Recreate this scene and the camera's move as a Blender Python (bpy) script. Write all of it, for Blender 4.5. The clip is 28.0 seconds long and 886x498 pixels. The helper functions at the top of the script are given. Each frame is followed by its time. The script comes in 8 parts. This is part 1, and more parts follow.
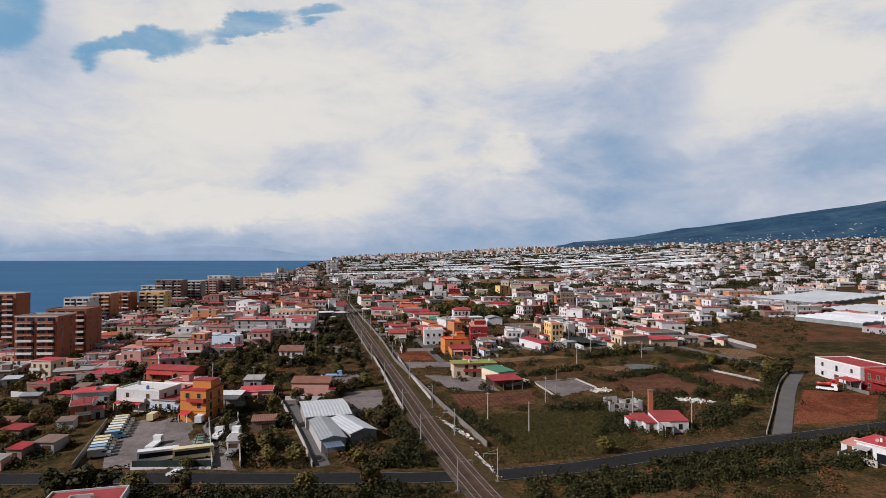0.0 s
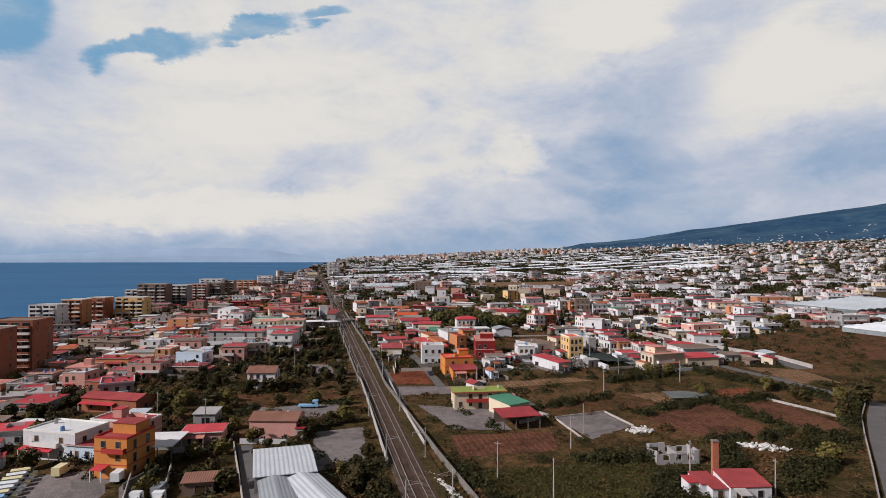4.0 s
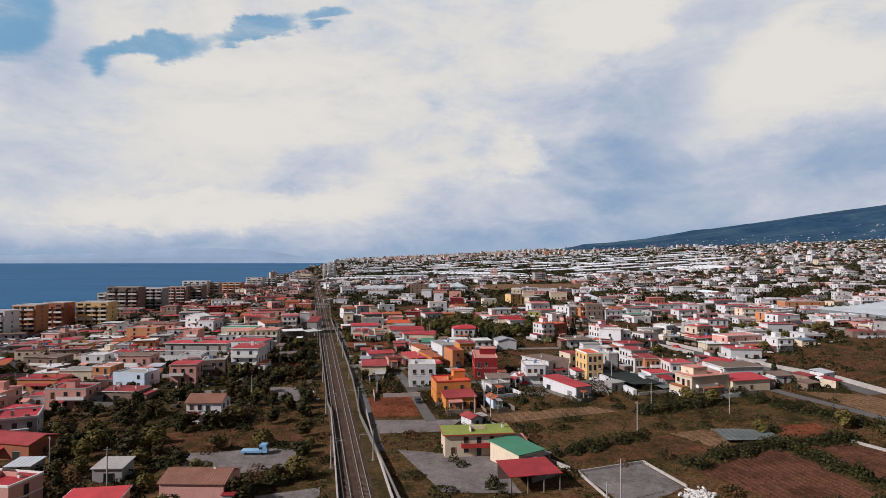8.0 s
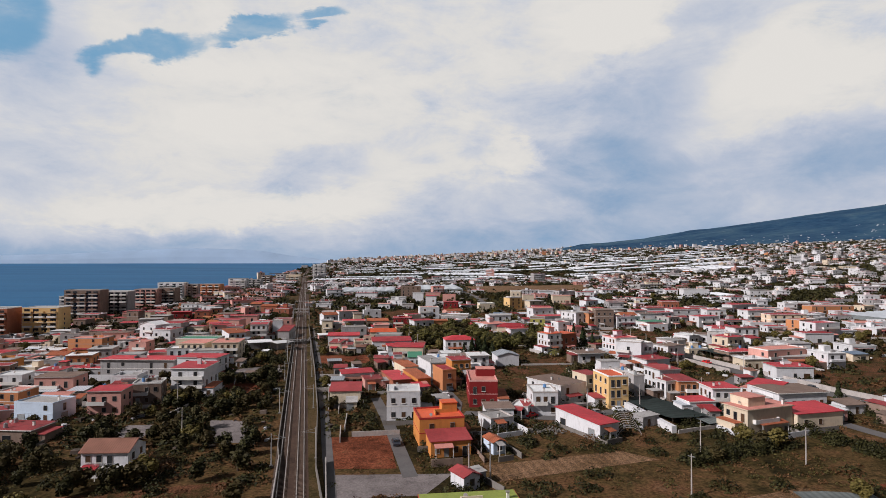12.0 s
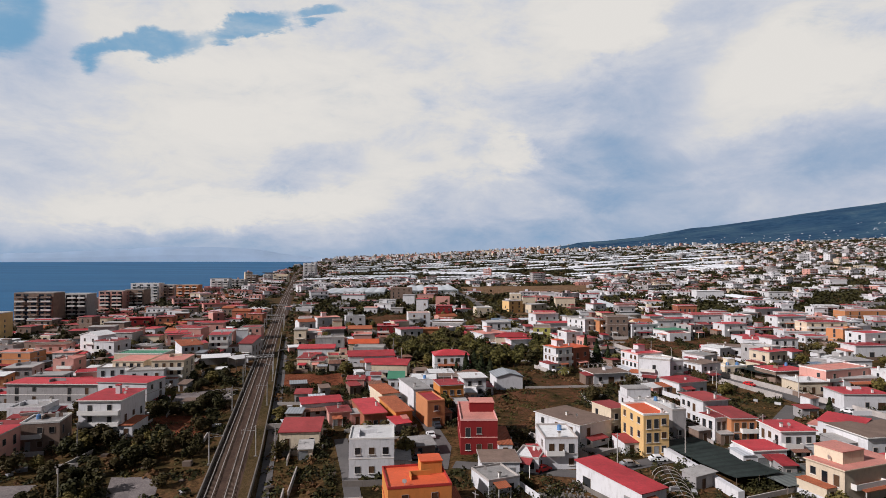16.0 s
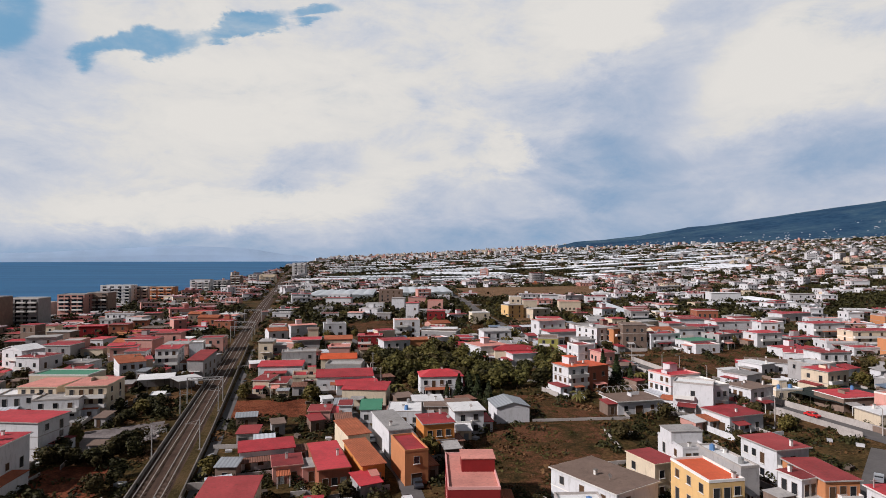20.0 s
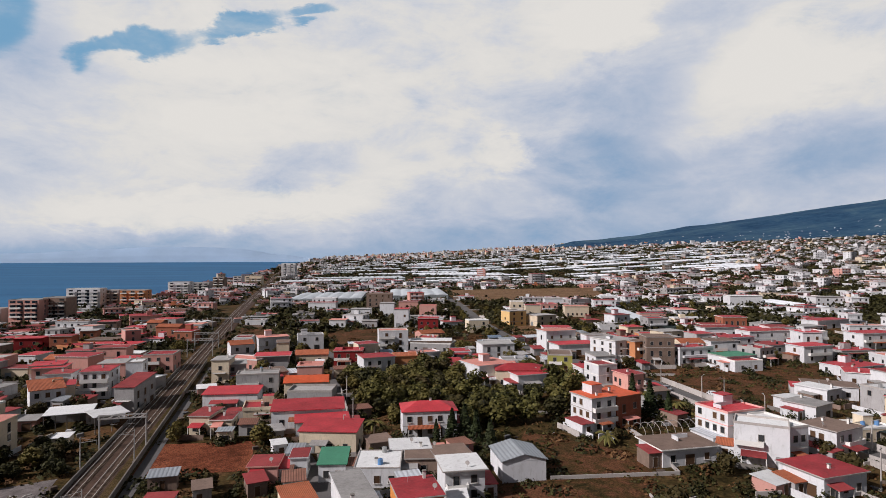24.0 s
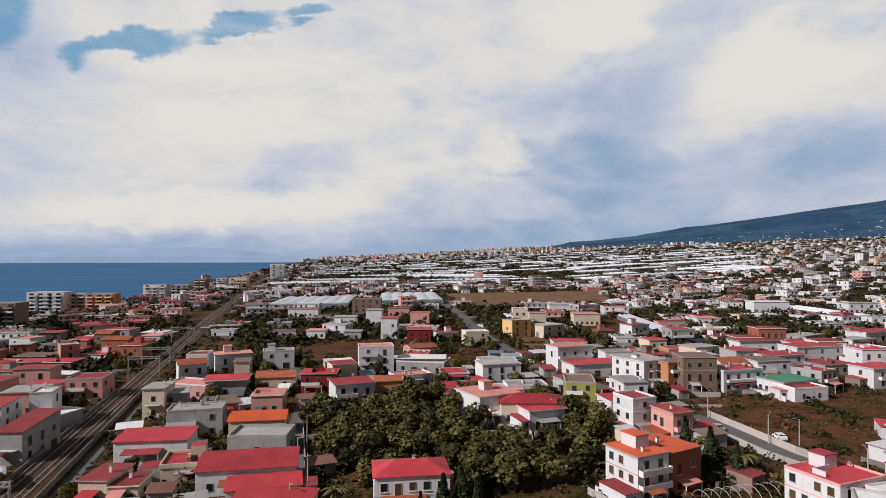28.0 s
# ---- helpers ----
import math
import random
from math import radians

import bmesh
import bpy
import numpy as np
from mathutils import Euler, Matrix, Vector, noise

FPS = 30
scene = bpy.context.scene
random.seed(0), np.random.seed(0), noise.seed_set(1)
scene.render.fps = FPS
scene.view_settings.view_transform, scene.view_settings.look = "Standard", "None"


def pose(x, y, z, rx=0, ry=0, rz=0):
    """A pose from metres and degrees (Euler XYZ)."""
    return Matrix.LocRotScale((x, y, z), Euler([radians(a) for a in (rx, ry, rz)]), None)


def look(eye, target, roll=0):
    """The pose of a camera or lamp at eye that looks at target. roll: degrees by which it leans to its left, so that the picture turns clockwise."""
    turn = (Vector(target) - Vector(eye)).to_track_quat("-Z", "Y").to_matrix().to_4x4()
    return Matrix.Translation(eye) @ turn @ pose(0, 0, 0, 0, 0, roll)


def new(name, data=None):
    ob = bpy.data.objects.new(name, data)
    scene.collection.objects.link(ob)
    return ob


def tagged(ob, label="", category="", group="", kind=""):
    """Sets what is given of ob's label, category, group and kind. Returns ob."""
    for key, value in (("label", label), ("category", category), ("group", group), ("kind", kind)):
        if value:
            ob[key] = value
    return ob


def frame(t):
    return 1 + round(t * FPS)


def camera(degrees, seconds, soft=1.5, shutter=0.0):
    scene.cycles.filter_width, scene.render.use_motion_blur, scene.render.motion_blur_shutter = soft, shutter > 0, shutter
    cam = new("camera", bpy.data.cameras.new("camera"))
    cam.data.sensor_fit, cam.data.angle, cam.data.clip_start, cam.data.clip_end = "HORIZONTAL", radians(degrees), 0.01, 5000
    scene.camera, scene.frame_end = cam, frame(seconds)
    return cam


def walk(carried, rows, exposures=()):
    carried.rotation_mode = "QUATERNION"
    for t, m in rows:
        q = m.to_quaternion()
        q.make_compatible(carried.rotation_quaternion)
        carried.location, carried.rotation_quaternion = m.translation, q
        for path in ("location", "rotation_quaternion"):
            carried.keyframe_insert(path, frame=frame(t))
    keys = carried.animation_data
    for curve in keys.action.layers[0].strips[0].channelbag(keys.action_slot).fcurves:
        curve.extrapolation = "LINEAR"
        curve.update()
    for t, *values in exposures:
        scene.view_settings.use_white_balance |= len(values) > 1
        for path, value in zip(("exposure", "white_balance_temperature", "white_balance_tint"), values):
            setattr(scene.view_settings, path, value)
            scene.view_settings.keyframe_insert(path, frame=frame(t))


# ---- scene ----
cam = camera(73.0, 28.0, soft=0.5)
PATH = [
    (0, (-12.23, -66.794, 48.563), (-11.815, -64.838, 48.591), 0.1),
    (3, (-3.95, -35.8, 49.521), (-3.551, -33.841, 49.553), 0.1),
    (8, (11.389, 18.733, 49.487), (11.781, 20.694, 49.523), 0.1),
    (11, (19.966, 51.29, 49.436), (20.367, 53.249, 49.473), 0.1),
    (17, (38.16, 115.163, 50.404), (38.576, 117.119, 50.434), 0.1),
    (21, (49.474, 155.827, 50.451), (49.902, 157.78, 50.48), 0.0),
    (25, (60.458, 196.963, 50.897), (60.897, 198.914, 50.926), -0.1),
    (28, (68.446, 227.826, 51.296), (68.894, 229.775, 51.327), 0.0),
]
walk(cam, [(t, look(eye, target, roll)) for t, eye, target, roll in PATH])

# ---- light ----
SUN_TO = Vector((-0.80, -0.19, 0.57)).normalized()
sun = new("sun", bpy.data.lights.new("sun", "SUN"))
sun.data.energy, sun.data.angle, sun.data.color = 4.6, radians(0.6), (1.0, 0.955, 0.985)
sun.matrix_world = look(SUN_TO * 900, (0, 0, 0))


class Nodes:
    """A small helper to write node trees."""

    def __init__(self, tree):
        self.tree = tree
        tree.nodes.clear()

    def add(self, kind, inputs=(), **props):
        node = self.tree.nodes.new(kind)
        if "operation" in props:
            node.operation = props["operation"]
        if "clamp" in props:
            node.use_clamp = props["clamp"]
        if "interpolation" in props:
            node.interpolation_type = props["interpolation"]
        for key, value in dict(inputs).items():
            if isinstance(value, bpy.types.NodeSocket):
                self.tree.links.new(value, node.inputs[key])
            else:
                node.inputs[key].default_value = value
        return node

    def math(self, op, a, b=0.0, c=0.0, clamp=False):
        return self.add("ShaderNodeMath", {0: a, 1: b, 2: c}, operation=op, clamp=clamp).outputs[0]

    def mix(self, fac, a, b, blend="MIX"):
        a = (*a, 1) if isinstance(a, tuple) and len(a) == 3 else a
        b = (*b, 1) if isinstance(b, tuple) and len(b) == 3 else b
        node = self.add("ShaderNodeMix")
        node.data_type, node.blend_type = "RGBA", blend
        for slot, value in ((0, fac), (6, a), (7, b)):
            if isinstance(value, bpy.types.NodeSocket):
                self.tree.links.new(value, node.inputs[slot])
            else:
                node.inputs[slot].default_value = value
        return node.outputs[2]

    def ramp(self, fac, stops):
        node = self.add("ShaderNodeValToRGB", {0: fac})
        els = node.color_ramp.elements
        while len(els) < len(stops):
            els.new(0.5)
        for el, (pos, col) in zip(els, stops):
            el.position, el.color = pos, (*col, 1)
        return node.outputs[0]

    def noise(self, vec, scale, detail=4.0, rough=0.55, distort=0.0):
        return self.add("ShaderNodeTexNoise", {"Vector": vec, "Scale": scale, "Detail": detail, "Roughness": rough, "Distortion": distort}).outputs[0]


def heading(right, up):
    """A direction, in degrees to the right of the flight's first heading and above the horizon."""
    a, e = radians(12 + right), radians(up)
    return Vector((math.sin(a) * math.cos(e), math.cos(a) * math.cos(e), math.sin(e)))


def build_sky():
    world = bpy.data.worlds.new("sky")
    scene.world = world
    world.use_nodes = True
    n = Nodes(world.node_tree)
    sky = n.add("ShaderNodeTexSky")
    sky.sky_type, sky.sun_disc = "NISHITA", False
    sky.sun_elevation, sky.sun_rotation = math.asin(SUN_TO.z), math.atan2(SUN_TO.x, SUN_TO.y)
    sky.air_density, sky.dust_density = 1.0, 1.5
    clear = n.mix(1.0, sky.outputs[0], (0.030, 0.028, 0.030), "MULTIPLY")
    co = n.add("ShaderNodeTexCoord").outputs["Generated"]
    squash = n.add("ShaderNodeMapping", {"Vector": co, "Scale": (1.0, 1.0, 2.4)}).outputs[0]
    other = n.add("ShaderNodeMapping", {"Vector": co, "Location": (3.1, 1.7, 5.3), "Scale": (1.0, 1.0, 2.0)}).outputs[0]
    big, fine = n.noise(squash, 2.6, 9.0, 0.6, 0.7), n.noise(squash, 7.0, 10.0, 0.66, 0.4)
    wisp, side = n.noise(other, 5.0, 9.0, 0.62, 0.3), n.noise(other, 9.0, 9.0, 0.64, 0.5)
    # the dome, flattened on a plane that faces the flight, in degrees of arc near its middle
    way = heading(0.3, 0.0)
    right = way.cross(Vector((0, 0, 1)))

    def along(v):
        return n.add("ShaderNodeVectorMath", {0: co, 1: v}, operation="DOT_PRODUCT").outputs["Value"]

    ahead = along(way)
    flat = n.math("DIVIDE", 57.3, n.math("MAXIMUM", ahead, 0.1))
    px = n.math("MULTIPLY", along(right), flat)
    py = n.math("MULTIPLY", along(Vector((0, 0, 1))), flat)
    px = n.math("ADD", px, n.math("ADD", n.math("MULTIPLY", n.math("SUBTRACT", wisp, 0.5), 9.0), n.math("MULTIPLY", n.math("SUBTRACT", fine, 0.5), 4.0)))
    py = n.math("ADD", py, n.math("ADD", n.math("MULTIPLY", n.math("SUBTRACT", big, 0.5), 4.0), n.math("MULTIPLY", n.math("SUBTRACT", side, 0.5), 5.0)))

    def blot(x, y, rx, ry, lean, weight, core=0.0):
        """A soft oval of cloud or clear sky round a point of the dome."""
        c, s = math.cos(radians(lean)), math.sin(radians(lean))
        dx, dy = n.math("SUBTRACT", px, x), n.math("SUBTRACT", py, y)
        a = n.math("ADD", n.math("MULTIPLY", dx, c / rx), n.math("MULTIPLY", dy, s / rx))
        b = n.math("ADD", n.math("MULTIPLY", dx, -s / ry), n.math("MULTIPLY", dy, c / ry))
        q = n.math("ADD", n.math("MULTIPLY", a, a), n.math("MULTIPLY", b, b))
        return n.add("ShaderNodeMapRange", {0: q, 1: core, 2: 1.0, 3: weight, 4: 0.0}, interpolation="SMOOTHSTEP").outputs[0]

    grey = n.math("ADD", 0.17, n.math("ADD", n.math("MULTIPLY", n.math("SUBTRACT", big, 0.5), 0.75), n.math("MULTIPLY", n.math("SUBTRACT", fine, 0.5), 0.8)))
    grey = n.math("ADD", grey, n.math("MULTIPLY", n.math("SUBTRACT", wisp, 0.5), 0.45))
    for args in ((22.5, 20.0, 16.0, 6.5, 43, 0.30), (14.4, 8.6, 10.0, 4.2, 0, 0.36), (-12.0, 8.2, 7.0, 3.6, 0, 0.20), (31.0, 7.2, 24.0, 6.4, 10, 0.46), (38.0, 12.0, 13.0, 5.5, 0, 0.22),
                 (18.0, 13.0, 17.0, 6.0, 0, 0.22), (4.0, 4.6, 18.0, 4.0, 0, 0.28), (12.0, 14.0, 14.0, 8.0, 0, 0.10), (-42.0, 14.0, 16.0, 12.0, 0, 0.14), (43.0, 26.0, 14.0, 9.0, 0, 0.26), (-42.0, 25.0, 9.0, 12.0, 0, 0.18),
                 (33.5, 18.5, 17.0, 6.0, 25, -0.20), (14.4, 23.0, 7.5, 4.5, 0, -0.26), (6.3, 10.2, 3.4, 1.7, 0, -0.24), (-26.0, 4.9, 17.0, 2.2, 0, -0.28), (-10.0, 5.2, 10.0, 2.0, 0, -0.18), (-16.0, 16.0, 20.0, 6.0, 0, -0.16)):
        grey = n.math("ADD", grey, blot(*args))
    low = n.add("ShaderNodeMapRange", {0: py, 1: 0.6, 2: 4.6, 3: 0.58, 4: 0.0}, interpolation="SMOOTHSTEP").outputs[0]
    grey = n.math("ADD", grey, low, clamp=True)
    cloud = n.ramp(grey, [(0.0, (0.80, 0.775, 0.745)), (0.16, (0.75, 0.735, 0.72)), (0.30, (0.64, 0.66, 0.72)), (0.52, (0.50, 0.555, 0.675)), (0.78, (0.35, 0.45, 0.61)), (1.0, (0.25, 0.38, 0.57))])
    gap = n.math("ADD", n.math("MULTIPLY", n.math("SUBTRACT", fine, 0.5), 1.3), n.math("MULTIPLY", n.math("SUBTRACT", wisp, 0.5), 0.8))
    for args in ((-43.5, 24.5, 6.5, 6.5, 0, 1.0, 0.3), (-29.6, 20.0, 6.6, 2.5, 8, 1.0, 0.35), (-19.6, 22.4, 5.4, 1.5, 12, 0.9, 0.3), (-12.2, 23.6, 3.2, 1.0, 10, 0.8, 0.2), (-31.0, 18.2, 3.6, 1.8, 0, -1.0, 0.0), (-34.5, 22.5, 4.5, 2.0, 20, -0.5, 0.0)):
        gap = n.math("ADD", gap, blot(*args))
    gap = n.add("ShaderNodeMapRange", {0: gap, 1: 0.05, 2: 1.15, 3: 0.0, 4: 0.95}, interpolation="SMOOTHSTEP").outputs[0]
    colour = n.mix(gap, cloud, (0.17, 0.37, 0.58, 1))
    up = n.add("ShaderNodeSeparateXYZ", {0: co}).outputs[2]
    high = n.add("ShaderNodeMapRange", {0: up, 1: 0.42, 2: 0.72, 3: 0.0, 4: 0.92}, interpolation="SMOOTHSTEP").outputs[0]
    behind = n.add("ShaderNodeMapRange", {0: ahead, 1: 0.05, 2: 0.66, 3: 0.93, 4: 0.0}, interpolation="SMOOTHSTEP").outputs[0]
    veil = n.math("SUBTRACT", 1.0, n.math("MAXIMUM", high, behind), clamp=True)
    colour = n.mix(veil, clear, colour)
    back = n.add("ShaderNodeBackground", {0: colour, 1: 1.0})
    n.add("ShaderNodeOutputWorld", {0: back.outputs[0]})


build_sky()
scene.view_settings.exposure = -0.08

# ---- materials ----
def surface(name, base, rough=0.8, metal=0.0, vary=0.25, grain=3.0, stain=0.0, stain_colour=(0.08, 0.07, 0.06), stain_scale=0.35,
            bump=0.15, island=False, rows=None, tint=0.0):
    """A matt surface: grain and patches at two scales, stains, relief; tint: how far objects differ."""
    m = bpy.data.materials.new(name)
    m.use_nodes = True
    n = Nodes(m.node_tree)
    co = n.add("ShaderNodeTexCoord").outputs["Object"]
    info = n.add("ShaderNodeObjectInfo").outputs["Random"]
    shift = n.add("ShaderNodeVectorMath", {0: co, 1: n.math("MULTIPLY", info, 37.0)}, operation="ADD").outputs[0]
    small = n.noise(shift, grain, 5.0, 0.6)
    large = n.noise(shift, grain * 0.12, 4.0, 0.55, 0.4)
    amount = n.math("ADD", n.math("MULTIPLY", n.math("SUBTRACT", small, 0.5), vary * 1.6), n.math("MULTIPLY", n.math("SUBTRACT", large, 0.5), vary * 2.4))
    level = n.math("ADD", 1.0, amount)
    if tint:
        rnd = n.add("ShaderNodeNewGeometry").outputs["Random Per Island"] if island else info
        level = n.math("ADD", level, n.math("MULTIPLY", n.math("SUBTRACT", rnd, 0.5), tint))
    colour = n.mix(1.0, (*base, 1), n.add("ShaderNodeCombineXYZ", {0: level, 1: level, 2: level}).outputs[0], "MULTIPLY")
    if stain:
        long = n.add("ShaderNodeMapping", {"Vector": shift, "Scale": (1.0, 1.0, 0.3)}).outputs[0]
        dirt = n.noise(long, stain_scale * 4, 6.0, 0.65, 0.3)
        dirt = n.add("ShaderNodeMapRange", {0: dirt, 1: 0.52, 2: 0.74, 3: 0.0, 4: stain}).outputs[0]
        colour = n.mix(dirt, colour, (*stain_colour, 1))
    height = small
    if rows:
        axis, pitch = rows
        sep = n.add("ShaderNodeSeparateXYZ", {0: co}).outputs[axis]
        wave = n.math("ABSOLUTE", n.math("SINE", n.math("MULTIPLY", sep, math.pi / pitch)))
        # the base colour itself darkens towards the low line between rows
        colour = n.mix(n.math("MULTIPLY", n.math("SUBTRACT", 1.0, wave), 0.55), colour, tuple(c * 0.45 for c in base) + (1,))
        height = n.math("ADD", n.math("MULTIPLY", wave, 2.0), small)
    bsdf = n.add("ShaderNodeBsdfPrincipled", {"Base Color": colour, "Roughness": rough, "Metallic": metal, "Specular IOR Level": 0.12 if rough > 0.55 else 0.4})
    if bump:
        rel = n.add("ShaderNodeBump", {"Strength": bump, "Distance": 0.05, "Height": height})
        n.tree.links.new(rel.outputs[0], bsdf.inputs["Normal"])
    n.add("ShaderNodeOutputMaterial", {0: bsdf.outputs[0]})
    return m


def glass_dark(name):
    m = bpy.data.materials.new(name)
    m.use_nodes = True
    n = Nodes(m.node_tree)
    co = n.add("ShaderNodeObjectInfo").outputs["Random"]
    colour = n.mix(co, (0.012, 0.014, 0.017, 1), (0.05, 0.05, 0.05, 1))
    bsdf = n.add("ShaderNodeBsdfPrincipled", {"Base Color": colour, "Roughness": 0.12, "IOR": 1.45})
    n.add("ShaderNodeOutputMaterial", {0: bsdf.outputs[0]})
    return m


def leaf(name, dark, light, warm=(0.09, 0.075, 0.02)):
    m = bpy.data.materials.new(name)
    m.use_nodes = True
    n = Nodes(m.node_tree)
    isl = n.add("ShaderNodeNewGeometry").outputs["Random Per Island"]
    obj = n.add("ShaderNodeObjectInfo").outputs["Random"]
    colour = n.mix(isl, (*dark, 1), (*light, 1))
    colour = n.mix(n.math("MULTIPLY", n.math("POWER", obj, 2.0), 0.55), colour, (*warm, 1))
    bsdf = n.add("ShaderNodeBsdfPrincipled", {"Base Color": colour, "Roughness": 0.65, "Specular IOR Level": 0.12})
    n.add("ShaderNodeOutputMaterial", {0: bsdf.outputs[0]})
    return m


def field(name, stops, row=0.0, grain=1.0, fleck=0.9):
    """Open ground: earth, stubble and low growth in patches of three sizes; row: the pitch of furrows, if any."""
    m = bpy.data.materials.new(name)
    m.use_nodes = True
    n = Nodes(m.node_tree)
    co = n.add("ShaderNodeTexCoord").outputs["Object"]
    info = n.add("ShaderNodeObjectInfo").outputs["Random"]
    co = n.add("ShaderNodeVectorMath", {0: co, 1: n.math("MULTIPLY", info, 53.0)}, operation="ADD").outputs[0]
    wide, mid, fine = n.noise(co, 0.07, 5.0, 0.6, 0.6), n.noise(co, 0.45 * grain, 6.0, 0.65, 0.3), n.noise(co, 2.6 * grain, 4.0, 0.65)
    mixed = n.math("ADD", n.math("MULTIPLY", wide, 0.5), n.math("MULTIPLY", mid, 0.5))
    colour = n.ramp(mixed, stops)
    if row:
        sep = n.add("ShaderNodeSeparateXYZ", {0: co}).outputs[0]
        wave = n.math("SINE", n.math("ADD", n.math("MULTIPLY", sep, 2 * math.pi / row), n.math("MULTIPLY", mid, 2.5)))
        colour = n.mix(n.add("ShaderNodeMapRange", {0: wave, 1: -1.0, 2: 1.0, 3: 0.0, 4: 0.4}).outputs[0], colour, tuple(c * 0.35 for c in stops[1][1]) + (1,))
    colour = n.mix(fleck, colour, n.ramp(fine, [(0.34, (0.35, 0.35, 0.35)), (0.5, (0.95, 0.95, 0.95)), (0.66, (1.7, 1.6, 1.5))]), "MULTIPLY")
    bsdf = n.add("ShaderNodeBsdfPrincipled", {"Base Color": colour, "Roughness": 0.95, "Specular IOR Level": 0.06})
    rel = n.add("ShaderNodeBump", {"Strength": 0.6, "Distance": 0.3, "Height": n.math("ADD", mid, fine)})
    n.tree.links.new(rel.outputs[0], bsdf.inputs["Normal"])
    n.add("ShaderNodeOutputMaterial", {0: bsdf.outputs[0]})
    return m


WALL = {
    "white": surface("white_paint", (0.62, 0.61, 0.61), stain=0.5, stain_colour=(0.30, 0.28, 0.25), vary=0.10, tint=0.12, bump=0.05),
    "cream": surface("cream_paint", (0.64, 0.53, 0.39), stain=0.45, stain_colour=(0.28, 0.22, 0.16), vary=0.12, tint=0.2, bump=0.05),
    "yellow": surface("yellow_paint", (0.66, 0.43, 0.19), stain=0.3, stain_colour=(0.35, 0.2, 0.09), vary=0.12, tint=0.1, bump=0.05),
    "ochre": surface("orange_ochre_paint", (0.58, 0.23, 0.065), stain=0.3, stain_colour=(0.3, 0.12, 0.04), vary=0.12, tint=0.1, bump=0.05),
    "orange": surface("orange_paint", (0.52, 0.22, 0.10), stain=0.3, stain_colour=(0.3, 0.14, 0.07), vary=0.12, tint=0.2, bump=0.05),
    "pink": surface("pink_paint", (0.56, 0.29, 0.24), stain=0.35, stain_colour=(0.3, 0.16, 0.12), vary=0.12, tint=0.2, bump=0.05),
    "red": surface("red_paint", (0.22, 0.022, 0.022), stain=0.3, stain_colour=(0.14, 0.02, 0.02), vary=0.15, tint=0.1, bump=0.05),
    "grey": surface("grey_render", (0.34, 0.32, 0.31), stain=0.55, stain_colour=(0.16, 0.15, 0.14), vary=0.2, tint=0.3, bump=0.1),
    "brown": surface("bare_brown_blockwork", (0.22, 0.155, 0.12), stain=0.5, stain_colour=(0.09, 0.06, 0.05), vary=0.3, tint=0.3, bump=0.2),
    "brick": surface("red_brick_render", (0.33, 0.12, 0.07), stain=0.4, stain_colour=(0.13, 0.06, 0.04), vary=0.25, tint=0.25, bump=0.1),
    "blue": surface("pale_blue_paint", (0.55, 0.64, 0.74), stain=0.3, stain_colour=(0.25, 0.28, 0.32), vary=0.1, bump=0.05),
    "green": surface("olive_green_paint", (0.33, 0.31, 0.09), stain=0.3, stain_colour=(0.14, 0.13, 0.05), vary=0.12, bump=0.05),
}
